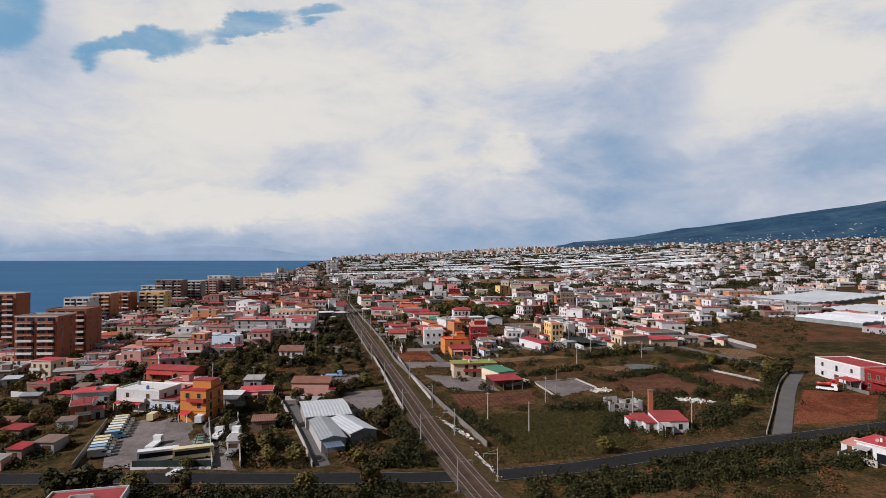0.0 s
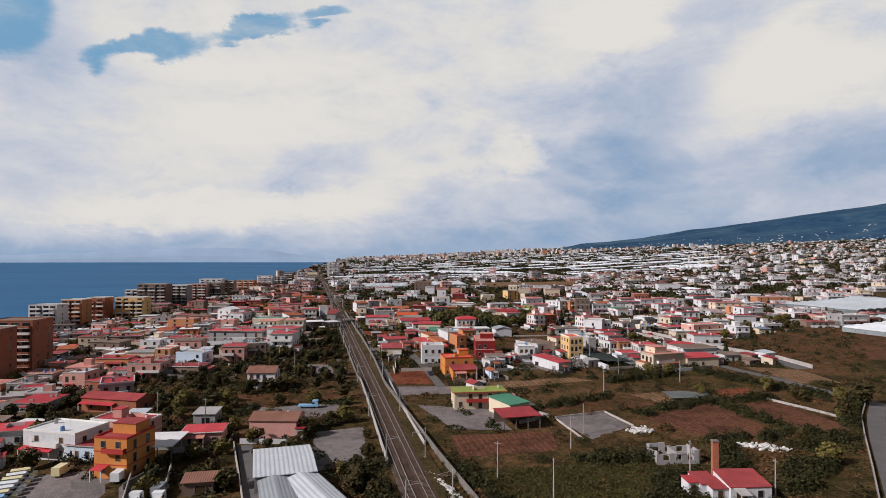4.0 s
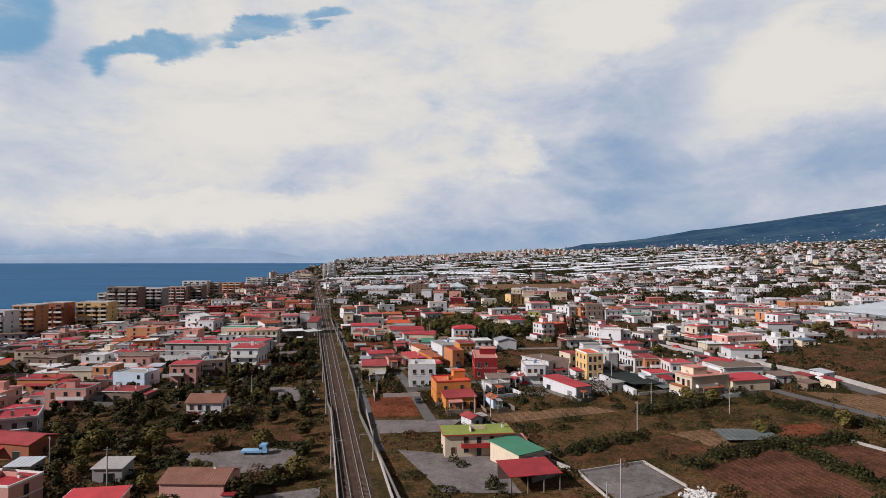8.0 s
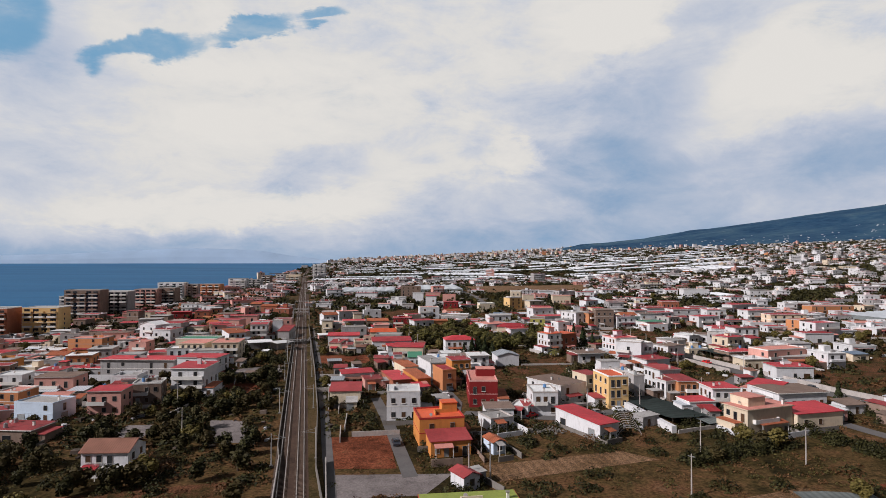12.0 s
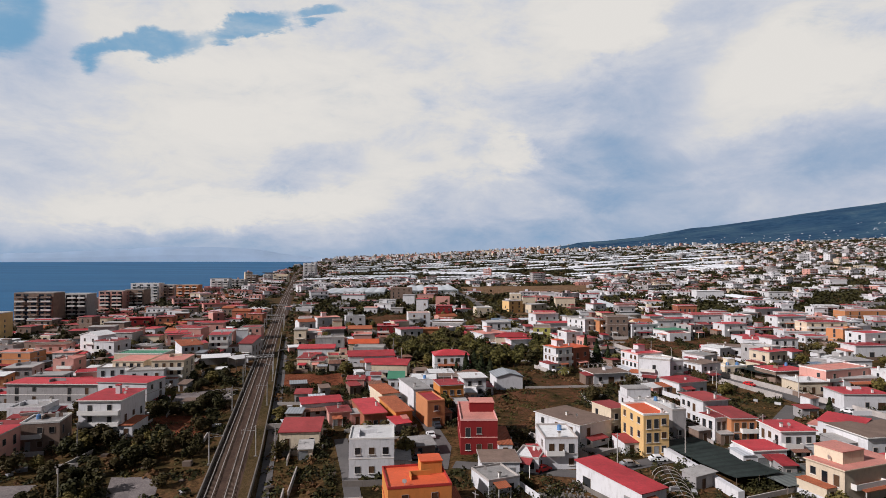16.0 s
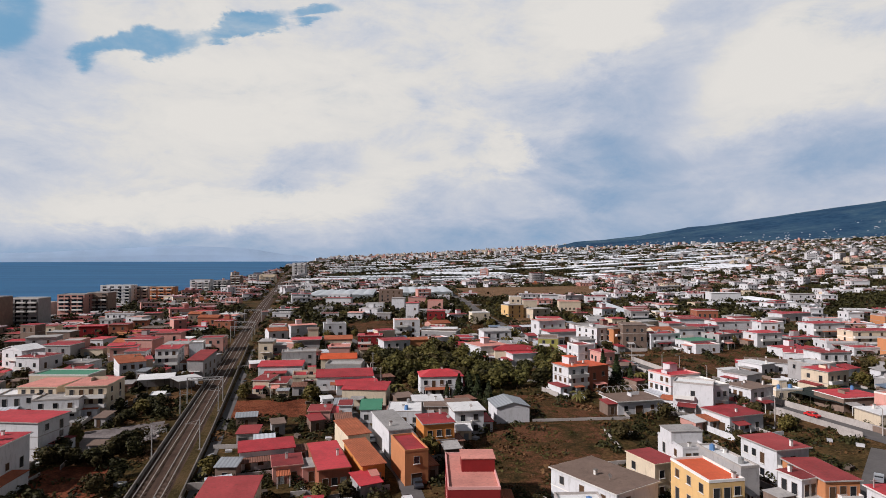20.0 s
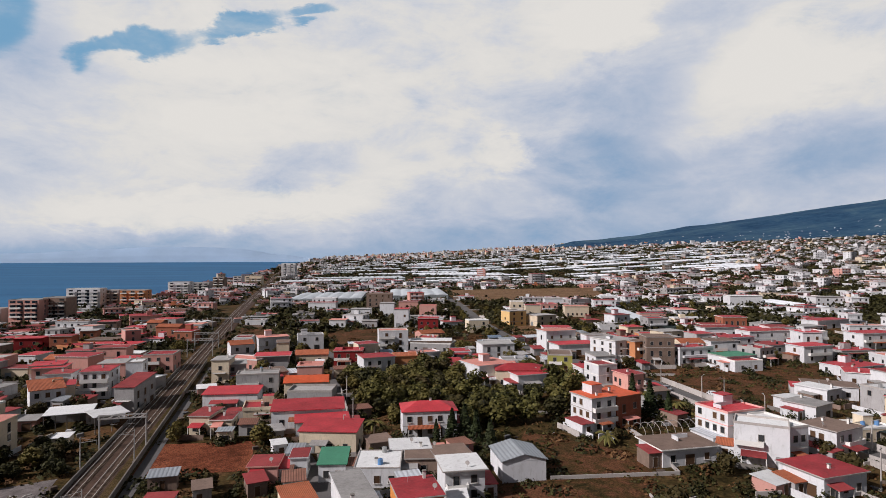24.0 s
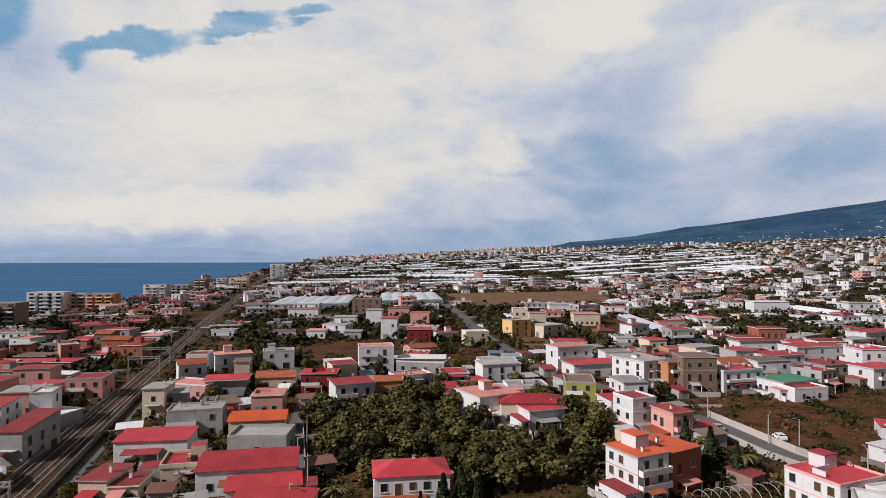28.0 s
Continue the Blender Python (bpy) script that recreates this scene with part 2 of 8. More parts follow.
ROOF = {
    "red": surface("red_waterproof_coating", (0.42, 0.044, 0.052), 0.6, vary=0.42, grain=2.0, stain=0.5, stain_colour=(0.20, 0.06, 0.06), tint=0.55, bump=0.1),
    "darkred": surface("dull_red_coating", (0.29, 0.05, 0.05), 0.7, vary=0.4, grain=2.0, stain=0.5, stain_colour=(0.14, 0.06, 0.055), tint=0.4, bump=0.1),
    "orange": surface("orange_roof_paint", (0.60, 0.11, 0.045), 0.6, vary=0.25, grain=2.0, stain=0.35, stain_colour=(0.35, 0.08, 0.03), tint=0.3, bump=0.1),
    "pink": surface("faded_pink_terrace", (0.60, 0.25, 0.20), 0.75, vary=0.25, grain=2.0, stain=0.5, stain_colour=(0.26, 0.14, 0.12), tint=0.3, bump=0.1),
    "white": surface("white_roof_coating", (0.68, 0.67, 0.65), 0.7, vary=0.15, grain=2.0, stain=0.5, stain_colour=(0.36, 0.33, 0.30), tint=0.3, bump=0.1),
    "grey": surface("grey_concrete_terrace", (0.36, 0.34, 0.32), 0.85, vary=0.3, grain=2.0, stain=0.6, stain_colour=(0.15, 0.14, 0.13), tint=0.4, bump=0.15),
    "brown": surface("brown_gravel_roof", (0.20, 0.14, 0.11), 0.9, vary=0.3, grain=2.5, stain=0.5, stain_colour=(0.09, 0.07, 0.06), tint=0.3, bump=0.2),
    "green": surface("olive_green_roof_coating", (0.26, 0.30, 0.07), 0.75, vary=0.28, grain=2.0, stain=0.5, stain_colour=(0.13, 0.15, 0.05), bump=0.1),
    "teal": surface("dark_green_roof_sheet", (0.07, 0.23, 0.14), 0.6, vary=0.2, grain=2.0, stain=0.4, stain_colour=(0.05, 0.12, 0.08), bump=0.1),
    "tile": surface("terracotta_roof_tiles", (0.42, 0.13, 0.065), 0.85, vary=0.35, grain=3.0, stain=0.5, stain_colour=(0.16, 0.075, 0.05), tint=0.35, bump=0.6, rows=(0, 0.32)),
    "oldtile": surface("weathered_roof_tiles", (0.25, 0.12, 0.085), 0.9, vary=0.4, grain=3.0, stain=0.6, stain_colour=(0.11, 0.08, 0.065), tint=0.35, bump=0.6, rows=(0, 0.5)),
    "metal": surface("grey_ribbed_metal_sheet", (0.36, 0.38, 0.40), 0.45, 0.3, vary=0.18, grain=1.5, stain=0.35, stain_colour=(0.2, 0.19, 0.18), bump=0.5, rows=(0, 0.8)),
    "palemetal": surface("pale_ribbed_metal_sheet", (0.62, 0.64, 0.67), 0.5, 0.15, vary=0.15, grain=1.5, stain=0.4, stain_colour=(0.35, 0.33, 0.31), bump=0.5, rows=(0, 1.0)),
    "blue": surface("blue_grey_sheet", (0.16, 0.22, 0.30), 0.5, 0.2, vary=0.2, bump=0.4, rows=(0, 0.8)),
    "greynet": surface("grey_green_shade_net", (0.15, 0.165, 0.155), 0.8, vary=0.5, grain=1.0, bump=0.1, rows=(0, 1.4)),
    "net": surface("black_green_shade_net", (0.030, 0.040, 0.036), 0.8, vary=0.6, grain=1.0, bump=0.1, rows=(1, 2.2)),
}
M = {
    "trim": surface("pale_plaster_trim", (0.72, 0.69, 0.64), vary=0.12, tint=0.2, bump=0.05),
    "frame": surface("weathered_window_frame", (0.30, 0.26, 0.23), vary=0.2, tint=0.6, bump=0.0),
    "pinktrim": surface("pink_painted_trim", (0.70, 0.36, 0.32), vary=0.12, bump=0.05),
    "redtrim": surface("dark_red_trim", (0.40, 0.05, 0.04), vary=0.12, bump=0.05),
    "concrete": surface("concrete", (0.19, 0.17, 0.15), 0.9, vary=0.25, grain=2.5, stain=0.5, tint=0.2),
    "paleconcrete": surface("pale_concrete", (0.40, 0.36, 0.33), 0.9, vary=0.35, grain=2.0, stain=0.4, stain_colour=(0.25, 0.22, 0.2), tint=0.2),
    "steel": surface("galvanised_steel", (0.42, 0.42, 0.41), 0.45, 0.7, vary=0.15, bump=0.0),
    "rust": surface("rusty_rail_steel", (0.09, 0.055, 0.04), 0.5, 0.5, vary=0.25, bump=0.1),
    "railtop": surface("polished_rail_head", (0.42, 0.37, 0.33), 0.5, 0.4, vary=0.1, bump=0.0),
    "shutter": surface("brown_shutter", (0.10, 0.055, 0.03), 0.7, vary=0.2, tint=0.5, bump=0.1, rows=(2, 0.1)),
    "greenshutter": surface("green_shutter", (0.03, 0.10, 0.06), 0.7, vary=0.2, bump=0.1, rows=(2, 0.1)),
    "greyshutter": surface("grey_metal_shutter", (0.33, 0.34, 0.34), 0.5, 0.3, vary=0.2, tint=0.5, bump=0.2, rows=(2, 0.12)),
    "pane": glass_dark("window_glass"),
    "tank": surface("blue_plastic_tank", (0.10, 0.22, 0.42), 0.5, vary=0.1, bump=0.0),
    "asphalt": surface("worn_asphalt", (0.018, 0.0175, 0.018), 0.9, vary=0.35, grain=4.0, stain=0.35, stain_colour=(0.034, 0.032, 0.03)),
    "paleasphalt": surface("dusty_pale_asphalt", (0.125, 0.115, 0.11), 0.9, vary=0.25, grain=2.0, stain=0.4, stain_colour=(0.11, 0.10, 0.095)),
    "line": surface("white_road_paint", (0.20, 0.19, 0.18), 0.7, vary=0.3, stain=0.6, stain_colour=(0.18, 0.17, 0.16), stain_scale=2.0, bump=0.0),
    "soil": field("red_brown_ploughed_soil", [(0.36, (0.057, 0.028, 0.016)), (0.46, (0.113, 0.049, 0.029)), (0.55, (0.170, 0.072, 0.042)), (0.66, (0.119, 0.070, 0.033))], 1.6),
    "drysoil": field("dry_brown_fallow_soil", [(0.36, (0.024, 0.020, 0.007)), (0.45, (0.063, 0.038, 0.015)), (0.53, (0.113, 0.050, 0.025)), (0.60, (0.136, 0.059, 0.032)), (0.70, (0.081, 0.056, 0.021))]),
    "redsoil": field("bright_red_soil", [(0.36, (0.078, 0.025, 0.012)), (0.46, (0.146, 0.044, 0.022)), (0.56, (0.218, 0.070, 0.035)), (0.68, (0.114, 0.062, 0.027))]),
    "greysoil": field("grey_gravel_yard", [(0.36, (0.124, 0.105, 0.100)), (0.48, (0.184, 0.158, 0.150)), (0.58, (0.232, 0.201, 0.190)), (0.70, (0.162, 0.127, 0.107))], fleck=0.35),
    "tansoil": field("tan_dry_stubble", [(0.36, (0.099, 0.059, 0.029)), (0.46, (0.186, 0.109, 0.058)), (0.56, (0.252, 0.148, 0.086)), (0.68, (0.148, 0.102, 0.042))], 2.2),
    "grass": field("rough_green_grass", [(0.36, (0.015, 0.015, 0.003)), (0.45, (0.039, 0.036, 0.009)), (0.53, (0.062, 0.056, 0.013)), (0.60, (0.085, 0.063, 0.020)), (0.70, (0.068, 0.040, 0.018))], grain=1.6),
    "verge": field("weedy_brown_verge", [(0.36, (0.028, 0.022, 0.008)), (0.46, (0.062, 0.046, 0.018)), (0.56, (0.095, 0.062, 0.028)), (0.68, (0.13, 0.085, 0.05))], grain=2.0),
    "path": field("trodden_gravel", [(0.36, (0.05, 0.035, 0.026)), (0.46, (0.095, 0.07, 0.055)), (0.56, (0.14, 0.105, 0.085)), (0.68, (0.19, 0.15, 0.12))], grain=2.0),
    "ballast": surface("brown_track_ballast", (0.070, 0.042, 0.030), 0.95, vary=0.7, grain=2.0, stain=0.5, stain_colour=(0.10, 0.07, 0.055), bump=0.6),
    "sleeper": surface("concrete_sleeper", (0.14, 0.095, 0.070), 0.9, vary=0.3, tint=0.3),
    "bark": surface("grey_brown_bark", (0.10, 0.07, 0.05), 0.95, vary=0.4, grain=5.0, bump=0.4),
    "pole": surface("grey_lattice_steel", (0.38, 0.36, 0.34), 0.7, 0.2, vary=0.2, bump=0.0),
    "wood": surface("grey_timber", (0.16, 0.12, 0.09), 0.9, vary=0.3, tint=0.3, bump=0.2),
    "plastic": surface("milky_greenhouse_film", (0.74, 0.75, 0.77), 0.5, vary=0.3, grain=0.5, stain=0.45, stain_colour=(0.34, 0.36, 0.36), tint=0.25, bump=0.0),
    # greenhouse sides, set much darker than the roof film
    "wallfilm": surface("dark_greenhouse_side_film", (0.20, 0.22, 0.22), 0.6, vary=0.5, grain=0.3, stain=0.6, stain_colour=(0.06, 0.07, 0.05), tint=0.5, bump=0.0),
    "greyplastic": surface("grey_greenhouse_film", (0.50, 0.53, 0.55), 0.5, vary=0.2, grain=0.5, stain=0.4, stain_colour=(0.2, 0.23, 0.22), tint=0.25, bump=0.0),
    "yardwhite": surface("pale_tarpaulin", (0.36, 0.35, 0.35), 0.7, vary=0.3, tint=1.3, island=True, bump=0.0),
    "yarddark": surface("dark_rusty_scrap", (0.10, 0.075, 0.06), 0.8, vary=0.4, tint=1.0, island=True, bump=0.0),
    "tyre": surface("black_rubber", (0.02, 0.02, 0.02), 0.8, vary=0.1, bump=0.0),
    "carwhite": surface("white_car_paint", (0.75, 0.75, 0.74), 0.25, vary=0.05, bump=0.0),
    "carsilver": surface("silver_car_paint", (0.42, 0.43, 0.45), 0.3, 0.5, vary=0.05, bump=0.0),
    "cardark": surface("dark_car_paint", (0.04, 0.045, 0.055), 0.25, vary=0.05, bump=0.0),
    "carblue": surface("light_blue_car_paint", (0.22, 0.42, 0.62), 0.3, vary=0.05, bump=0.0),
    "caryellow": surface("cream_van_paint", (0.70, 0.60, 0.34), 0.35, vary=0.08, bump=0.0),
    "cargreen": surface("green_car_paint", (0.07, 0.20, 0.15), 0.3, vary=0.05, bump=0.0),
    "rubblewhite": surface("broken_white_rubble", (0.58, 0.55, 0.52), 0.9, vary=0.3, tint=0.5, island=True),
    "carred": surface("red_car_paint", (0.55, 0.03, 0.03), 0.25, vary=0.05, bump=0.0),
    "foliage": leaf("olive_green_foliage", (0.008, 0.009, 0.003), (0.058, 0.054, 0.018), (0.075, 0.050, 0.018)),
    "citrus": leaf("citrus_foliage", (0.018, 0.021, 0.006), (0.135, 0.122, 0.036), (0.16, 0.115, 0.032)),
    "grassleaf": leaf("green_weeds", (0.024, 0.022, 0.006), (0.098, 0.085, 0.026), (0.10, 0.064, 0.024)),
    "conifer": leaf("dark_conifer_foliage", (0.007, 0.012, 0.004), (0.040, 0.050, 0.018), (0.04, 0.042, 0.018)),
    "dry": leaf("dry_scrub", (0.040, 0.020, 0.009), (0.16, 0.088, 0.038), (0.14, 0.062, 0.025)),
}

# ---- building tools ----
class Mesher:
    """Collects vertices and faces; build() turns them into mesh data."""

    def __init__(self):
        self.v, self.f, self.mi = [], [], []

    def face(self, pts, mi=0):
        k = len(self.v)
        self.v.extend(tuple(p) for p in pts)
        self.f.append(tuple(range(k, k + len(pts))))
        self.mi.append(mi)

    def box(self, x0, x1, y0, y1, z0, z1, mi=0, m=None, top=None):
        k = len(self.v)
        pts = [(x0, y0, z0), (x1, y0, z0), (x1, y1, z0), (x0, y1, z0), (x0, y0, z1), (x1, y0, z1), (x1, y1, z1), (x0, y1, z1)]
        if m is not None:
            pts = [tuple(m @ Vector(p)) for p in pts]
        self.v.extend(pts)
        self.f.extend([(k, k + 3, k + 2, k + 1), (k + 4, k + 5, k + 6, k + 7), (k, k + 1, k + 5, k + 4), (k + 1, k + 2, k + 6, k + 5),
                       (k + 2, k + 3, k + 7, k + 6), (k + 3, k, k + 4, k + 7)])
        self.mi.extend([mi, mi if top is None else top, mi, mi, mi, mi])
        return self

    def tube(self, a, b, r0, r1=None, n=6, mi=0):
        r1 = r0 if r1 is None else r1
        a, b = Vector(a), Vector(b)
        q = (b - a).to_track_quat("Z", "Y").to_matrix()
        k = len(self.v)
        for p, r in ((a, r0), (b, r1)):
            for i in range(n):
                w = 2 * math.pi * i / n
                self.v.append(tuple(p + q @ Vector((r * math.cos(w), r * math.sin(w), 0))))
        for i in range(n):
            j = (i + 1) % n
            self.f.append((k + i, k + j, k + n + j, k + n + i))
            self.mi.append(mi)
        self.f.append(tuple(k + n - 1 - i for i in range(n)))
        self.f.append(tuple(k + n + i for i in range(n)))
        self.mi.extend([mi, mi])
        return self

    def build(self, name, *mats):
        me = bpy.data.meshes.new(name)
        me.from_pydata(self.v, [], self.f)
        for mat in mats:
            me.materials.append(mat)
        if len(mats) > 1:
            me.polygons.foreach_set("material_index", self.mi)
        me.update()
        return me


def part(name, shape, material, parent, label="", at=None):
    """One mesh object under a thing or a part. shape: a Mesher, or mesh data to share."""
    me = shape
    if isinstance(shape, Mesher):
        me = shape.build(name, *(material if isinstance(material, (list, tuple)) else [material]))
    ob = new(name, me)
    ob.parent = parent
    if at is not None:
        ob.matrix_basis = at
    if label:
        ob["label"] = label
    return ob


def thing(name, at, label, category, group="", kind=""):
    ob = new(name)
    ob.empty_display_size = 0.3
    ob.matrix_basis = at
    return tagged(ob, label, category, group, kind)


def single(name, shape, material, at, label, category, group="", kind=""):
    me = shape.build(name, *(material if isinstance(material, (list, tuple)) else [material])) if isinstance(shape, Mesher) else shape
    ob = new(name, me)
    ob.matrix_basis = at
    return tagged(ob, label, category, group, kind)


# ---- the lie of the land ----
COAST = ((-900, -330), (-200, -300), (300, -255), (600, -205), (900, -150), (1500, -90), (2300, -40), (3200, 60), (6000, 300))
SEA = -9.0


def coast_x(y):
    for (y0, x0), (y1, x1) in zip(COAST, COAST[1:]):
        if y <= y1:
            return x0 + (x1 - x0) * max(0.0, (y - y0) / (y1 - y0))
    return COAST[-1][1]


def land(x, y):
    """Height of the ground."""
    z = -2.5 + 0.0215 * min(y, 640) + 0.012 * min(x, 420)
    z += 0.012 * max(0.0, y - 1100) + 0.055 * max(0.0, x - 420)
    if x < -45:
        z -= 0.05 * (-45 - x)
    shore = x - coast_x(y)
    z = max(z, SEA + 1.2)
    if shore < 30:
        z = min(z, SEA + 1.2 + (shore - 30) * 0.09) if shore < 0 else SEA + 1.2 + (z - SEA - 1.2) * shore / 30
    return max(z, SEA - 7)


def rail_x(y):
    """Centre of the railway."""
    return 21.4 - 0.0215 * min(y, 1400) + 0.0006 * max(0.0, 110 - y) ** 2


def on(x, y, rot=0.0, lift=0.0):
    return pose(x, y, land(x, y) + lift, 0, 0, rot)

# ---- ground, sea, mountain ----
def earth_material():
    m = bpy.data.materials.new("mixed_earth_and_scrub")
    m.use_nodes = True
    n = Nodes(m.node_tree)
    co = n.add("ShaderNodeTexCoord").outputs["Object"]
    a = n.noise(co, 0.035, 6.0, 0.6, 0.5)
    b = n.noise(co, 0.22, 6.0, 0.65)
    c = n.noise(co, 1.3, 4.0, 0.6)
    colour = n.ramp(n.math("ADD", n.math("MULTIPLY", a, 0.6), n.math("MULTIPLY", b, 0.4)),
                    [(0.36, (0.016, 0.013, 0.005)), (0.45, (0.046, 0.033, 0.012)), (0.52, (0.088, 0.054, 0.022)), (0.60, (0.125, 0.062, 0.030)), (0.70, (0.140, 0.084, 0.048))])
    colour = n.mix(0.85, colour, n.ramp(c, [(0.32, (0.30, 0.30, 0.30)), (0.5, (0.9, 0.9, 0.9)), (0.68, (1.6, 1.55, 1.5))]), "MULTIPLY")
    bsdf = n.add("ShaderNodeBsdfPrincipled", {"Base Color": colour, "Roughness": 0.95, "Specular IOR Level": 0.05})
    rel = n.add("ShaderNodeBump", {"Strength": 0.5, "Distance": 0.4, "Height": b})
    n.tree.links.new(rel.outputs[0], bsdf.inputs["Normal"])
    n.add("ShaderNodeOutputMaterial", {0: bsdf.outputs[0]})
    return m


def sheet(xs, ys, height, name, material):
    v = [(x, y, height(x, y)) for y in ys for x in xs]
    w = len(xs)
    f = [(j * w + i, j * w + i + 1, (j + 1) * w + i + 1, (j + 1) * w + i) for j in range(len(ys) - 1) for i in range(w - 1)]
    me = bpy.data.meshes.new(name)
    me.from_pydata(v, [], f)
    me.materials.append(material)
    return new(name, me)


def steps(*runs):
    out = []
    for a, b, s in runs:
        out += [a + s * i for i in range(int(round((b - a) / s)))]
    return out + [runs[-1][1]]


ground = sheet(steps((-1105, -505, 60), (-505, -45, 20), (-45, 420, 31), (420, 4820, 110)),
               steps((-400, 640, 26), (640, 1100, 46), (1100, 4900, 100)), land, "ground", earth_material())
tagged(ground, "brown earth and dark scrub sloping down to the sea", "ground", kind="structure")


def sea_material():
    m = bpy.data.materials.new("deep_blue_sea")
    m.use_nodes = True
    n = Nodes(m.node_tree)
    co = n.add("ShaderNodeTexCoord").outputs["Object"]
    wide = n.add("ShaderNodeMapping", {"Vector": co, "Scale": (0.25, 1.0, 1.0)}).outputs[0]
    a = n.noise(wide, 0.006, 5.0, 0.6, 0.4)
    b = n.noise(wide, 0.12, 6.0, 0.7)
    colour = n.ramp(n.math("ADD", n.math("MULTIPLY", a, 0.7), n.math("MULTIPLY", b, 0.3)), [(0.35, (0.010, 0.085, 0.200)), (0.65, (0.026, 0.135, 0.270))])
    bsdf = n.add("ShaderNodeBsdfPrincipled", {"Base Color": colour, "Roughness": 0.6, "IOR": 1.33, "Specular IOR Level": 0.12})
    rel = n.add("ShaderNodeBump", {"Strength": 0.6, "Distance": 1.0, "Height": b})
    n.tree.links.new(rel.outputs[0], bsdf.inputs["Normal"])
    n.add("ShaderNodeOutputMaterial", {0: bsdf.outputs[0]})
    return m


def sea_height(x, y):
    r = math.hypot(x, y - 80)
    return SEA + 36.0 * max(0.0, (r - 1000) / 3850) ** 2


sea = sheet(steps((-4800, -1200, 150), (-1200, -60, 40), (-60, 340, 50)), steps((-400, 1200, 80), (1200, 4840, 130)), sea_height, "water", sea_material())
tagged(sea, "deep blue sea with a faint swell", "sea", kind="structure")


def hazed_wood_material():
    m = bpy.data.materials.new("haze_blue_wooded_side")
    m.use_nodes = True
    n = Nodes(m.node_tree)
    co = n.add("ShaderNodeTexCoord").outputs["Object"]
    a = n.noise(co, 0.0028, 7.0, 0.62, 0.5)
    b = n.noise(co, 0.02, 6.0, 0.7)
    # the bluish stops put distance haze into the wood's base colour
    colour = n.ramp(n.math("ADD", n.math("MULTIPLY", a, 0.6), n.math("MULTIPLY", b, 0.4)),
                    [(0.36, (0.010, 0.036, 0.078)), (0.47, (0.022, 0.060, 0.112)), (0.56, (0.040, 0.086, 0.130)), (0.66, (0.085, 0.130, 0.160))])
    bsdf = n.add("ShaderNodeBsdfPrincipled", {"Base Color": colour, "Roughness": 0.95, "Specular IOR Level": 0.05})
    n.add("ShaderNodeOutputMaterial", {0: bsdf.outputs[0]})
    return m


def mountain_point(az, u):
    """A point of the mountain side: az degrees from the way of the railway, u from its foot to its crest."""
    s, c = math.sin(radians(az)), math.cos(radians(az))
    elev = 1.30 + max(0.0, az - 24.9) * 0.137 - 0.2 * max(0.0, 24.5 - az)
    top = 51 + 4550 * math.tan(radians(elev))
    r = 2900 + 1700 * u
    x, y = 40 + r * s, 80 + r * c
    low = land(x, y) - 12
    k = max(0.0, u - 0.05) / 0.95
    z = low + (top - low) * k ** 1.25
    z += 26 * k * noise.fractal(Vector((x * 0.0022, y * 0.0022, 3.1)), 1.0, 2.0, 5) * (1 if u < 1 else 0.35)
    return Vector((x, y, z))


def build_mountain():
    m = Mesher()
    na, nr = 90, 14
    m.v.extend(tuple(mountain_point(21 + 62 * i / na, j / nr)) for i in range(na + 1) for j in range(nr + 1))
    w = nr + 1
    for i in range(na):
        for j in range(nr):
            m.f.append((i * w + j, i * w + j + 1, (i + 1) * w + j + 1, (i + 1) * w + j))
            m.mi.append(0)
    single("backdrop_mountain", m, hazed_wood_material(), pose(0, 0, 0), "long wooded mountain flank rising inland, coloured blue for haze", "mountain", kind="structure")
    rng = random.Random(77)
    v = Mesher()
    for _ in range(520):
        p = mountain_point(rng.uniform(22, 62), 0.02 + rng.random() ** 2.6 * 0.45)
        a, b, h = rng.uniform(1.5, 4.0), rng.uniform(2, 4), rng.uniform(0.6, 2.2)
        v.box(-a, a, -b, b, -12, h, m=Matrix.Translation(p) @ Matrix.Rotation(rng.uniform(-0.5, 0.5) - 0.6, 4, "Z"))
    single("mountain_villages", v, WALL["white"], pose(0, 0, 0), "tiny pale houses scattered over the mountain flank", "houses", kind="stuff")


build_mountain()


def far_coast():
    """The ridge across the bay, its haze painted into the base colour."""
    def crest(az):
        return 70 + 62 * math.exp(-((az + 10.5) / 9.0) ** 2) + 10 * noise.noise(Vector((az * 0.5, 1.0, 0.0))) - 55 * max(0.0, min(1.0, (az + 6.0) / 10.0))

    def at(az, r, z):
        return (40 + r * math.sin(radians(az)), 80 + r * math.cos(radians(az)), z)

    m = Mesher()
    azs = [-70 + 0.75 * i for i in range(100)]
    for a, b in zip(azs, azs[1:]):
        for u0, u1 in ((0.0, 0.4), (0.4, 0.75), (0.75, 1.0)):
            m.face([at(z, 4550 + 180 * u, 10 + (crest(z) - 10) * u ** 0.8) for z, u in ((a, u0), (b, u0), (b, u1), (a, u1))])
    single("backdrop_far_coast", m, surface("haze_painted_hillside", (0.37, 0.49, 0.64), 1.0, vary=0.14, grain=0.01, bump=0.0), pose(0, 0, 0), "faint ridge across the bay, coloured pale blue for haze", "hills", kind="structure")


far_coast()


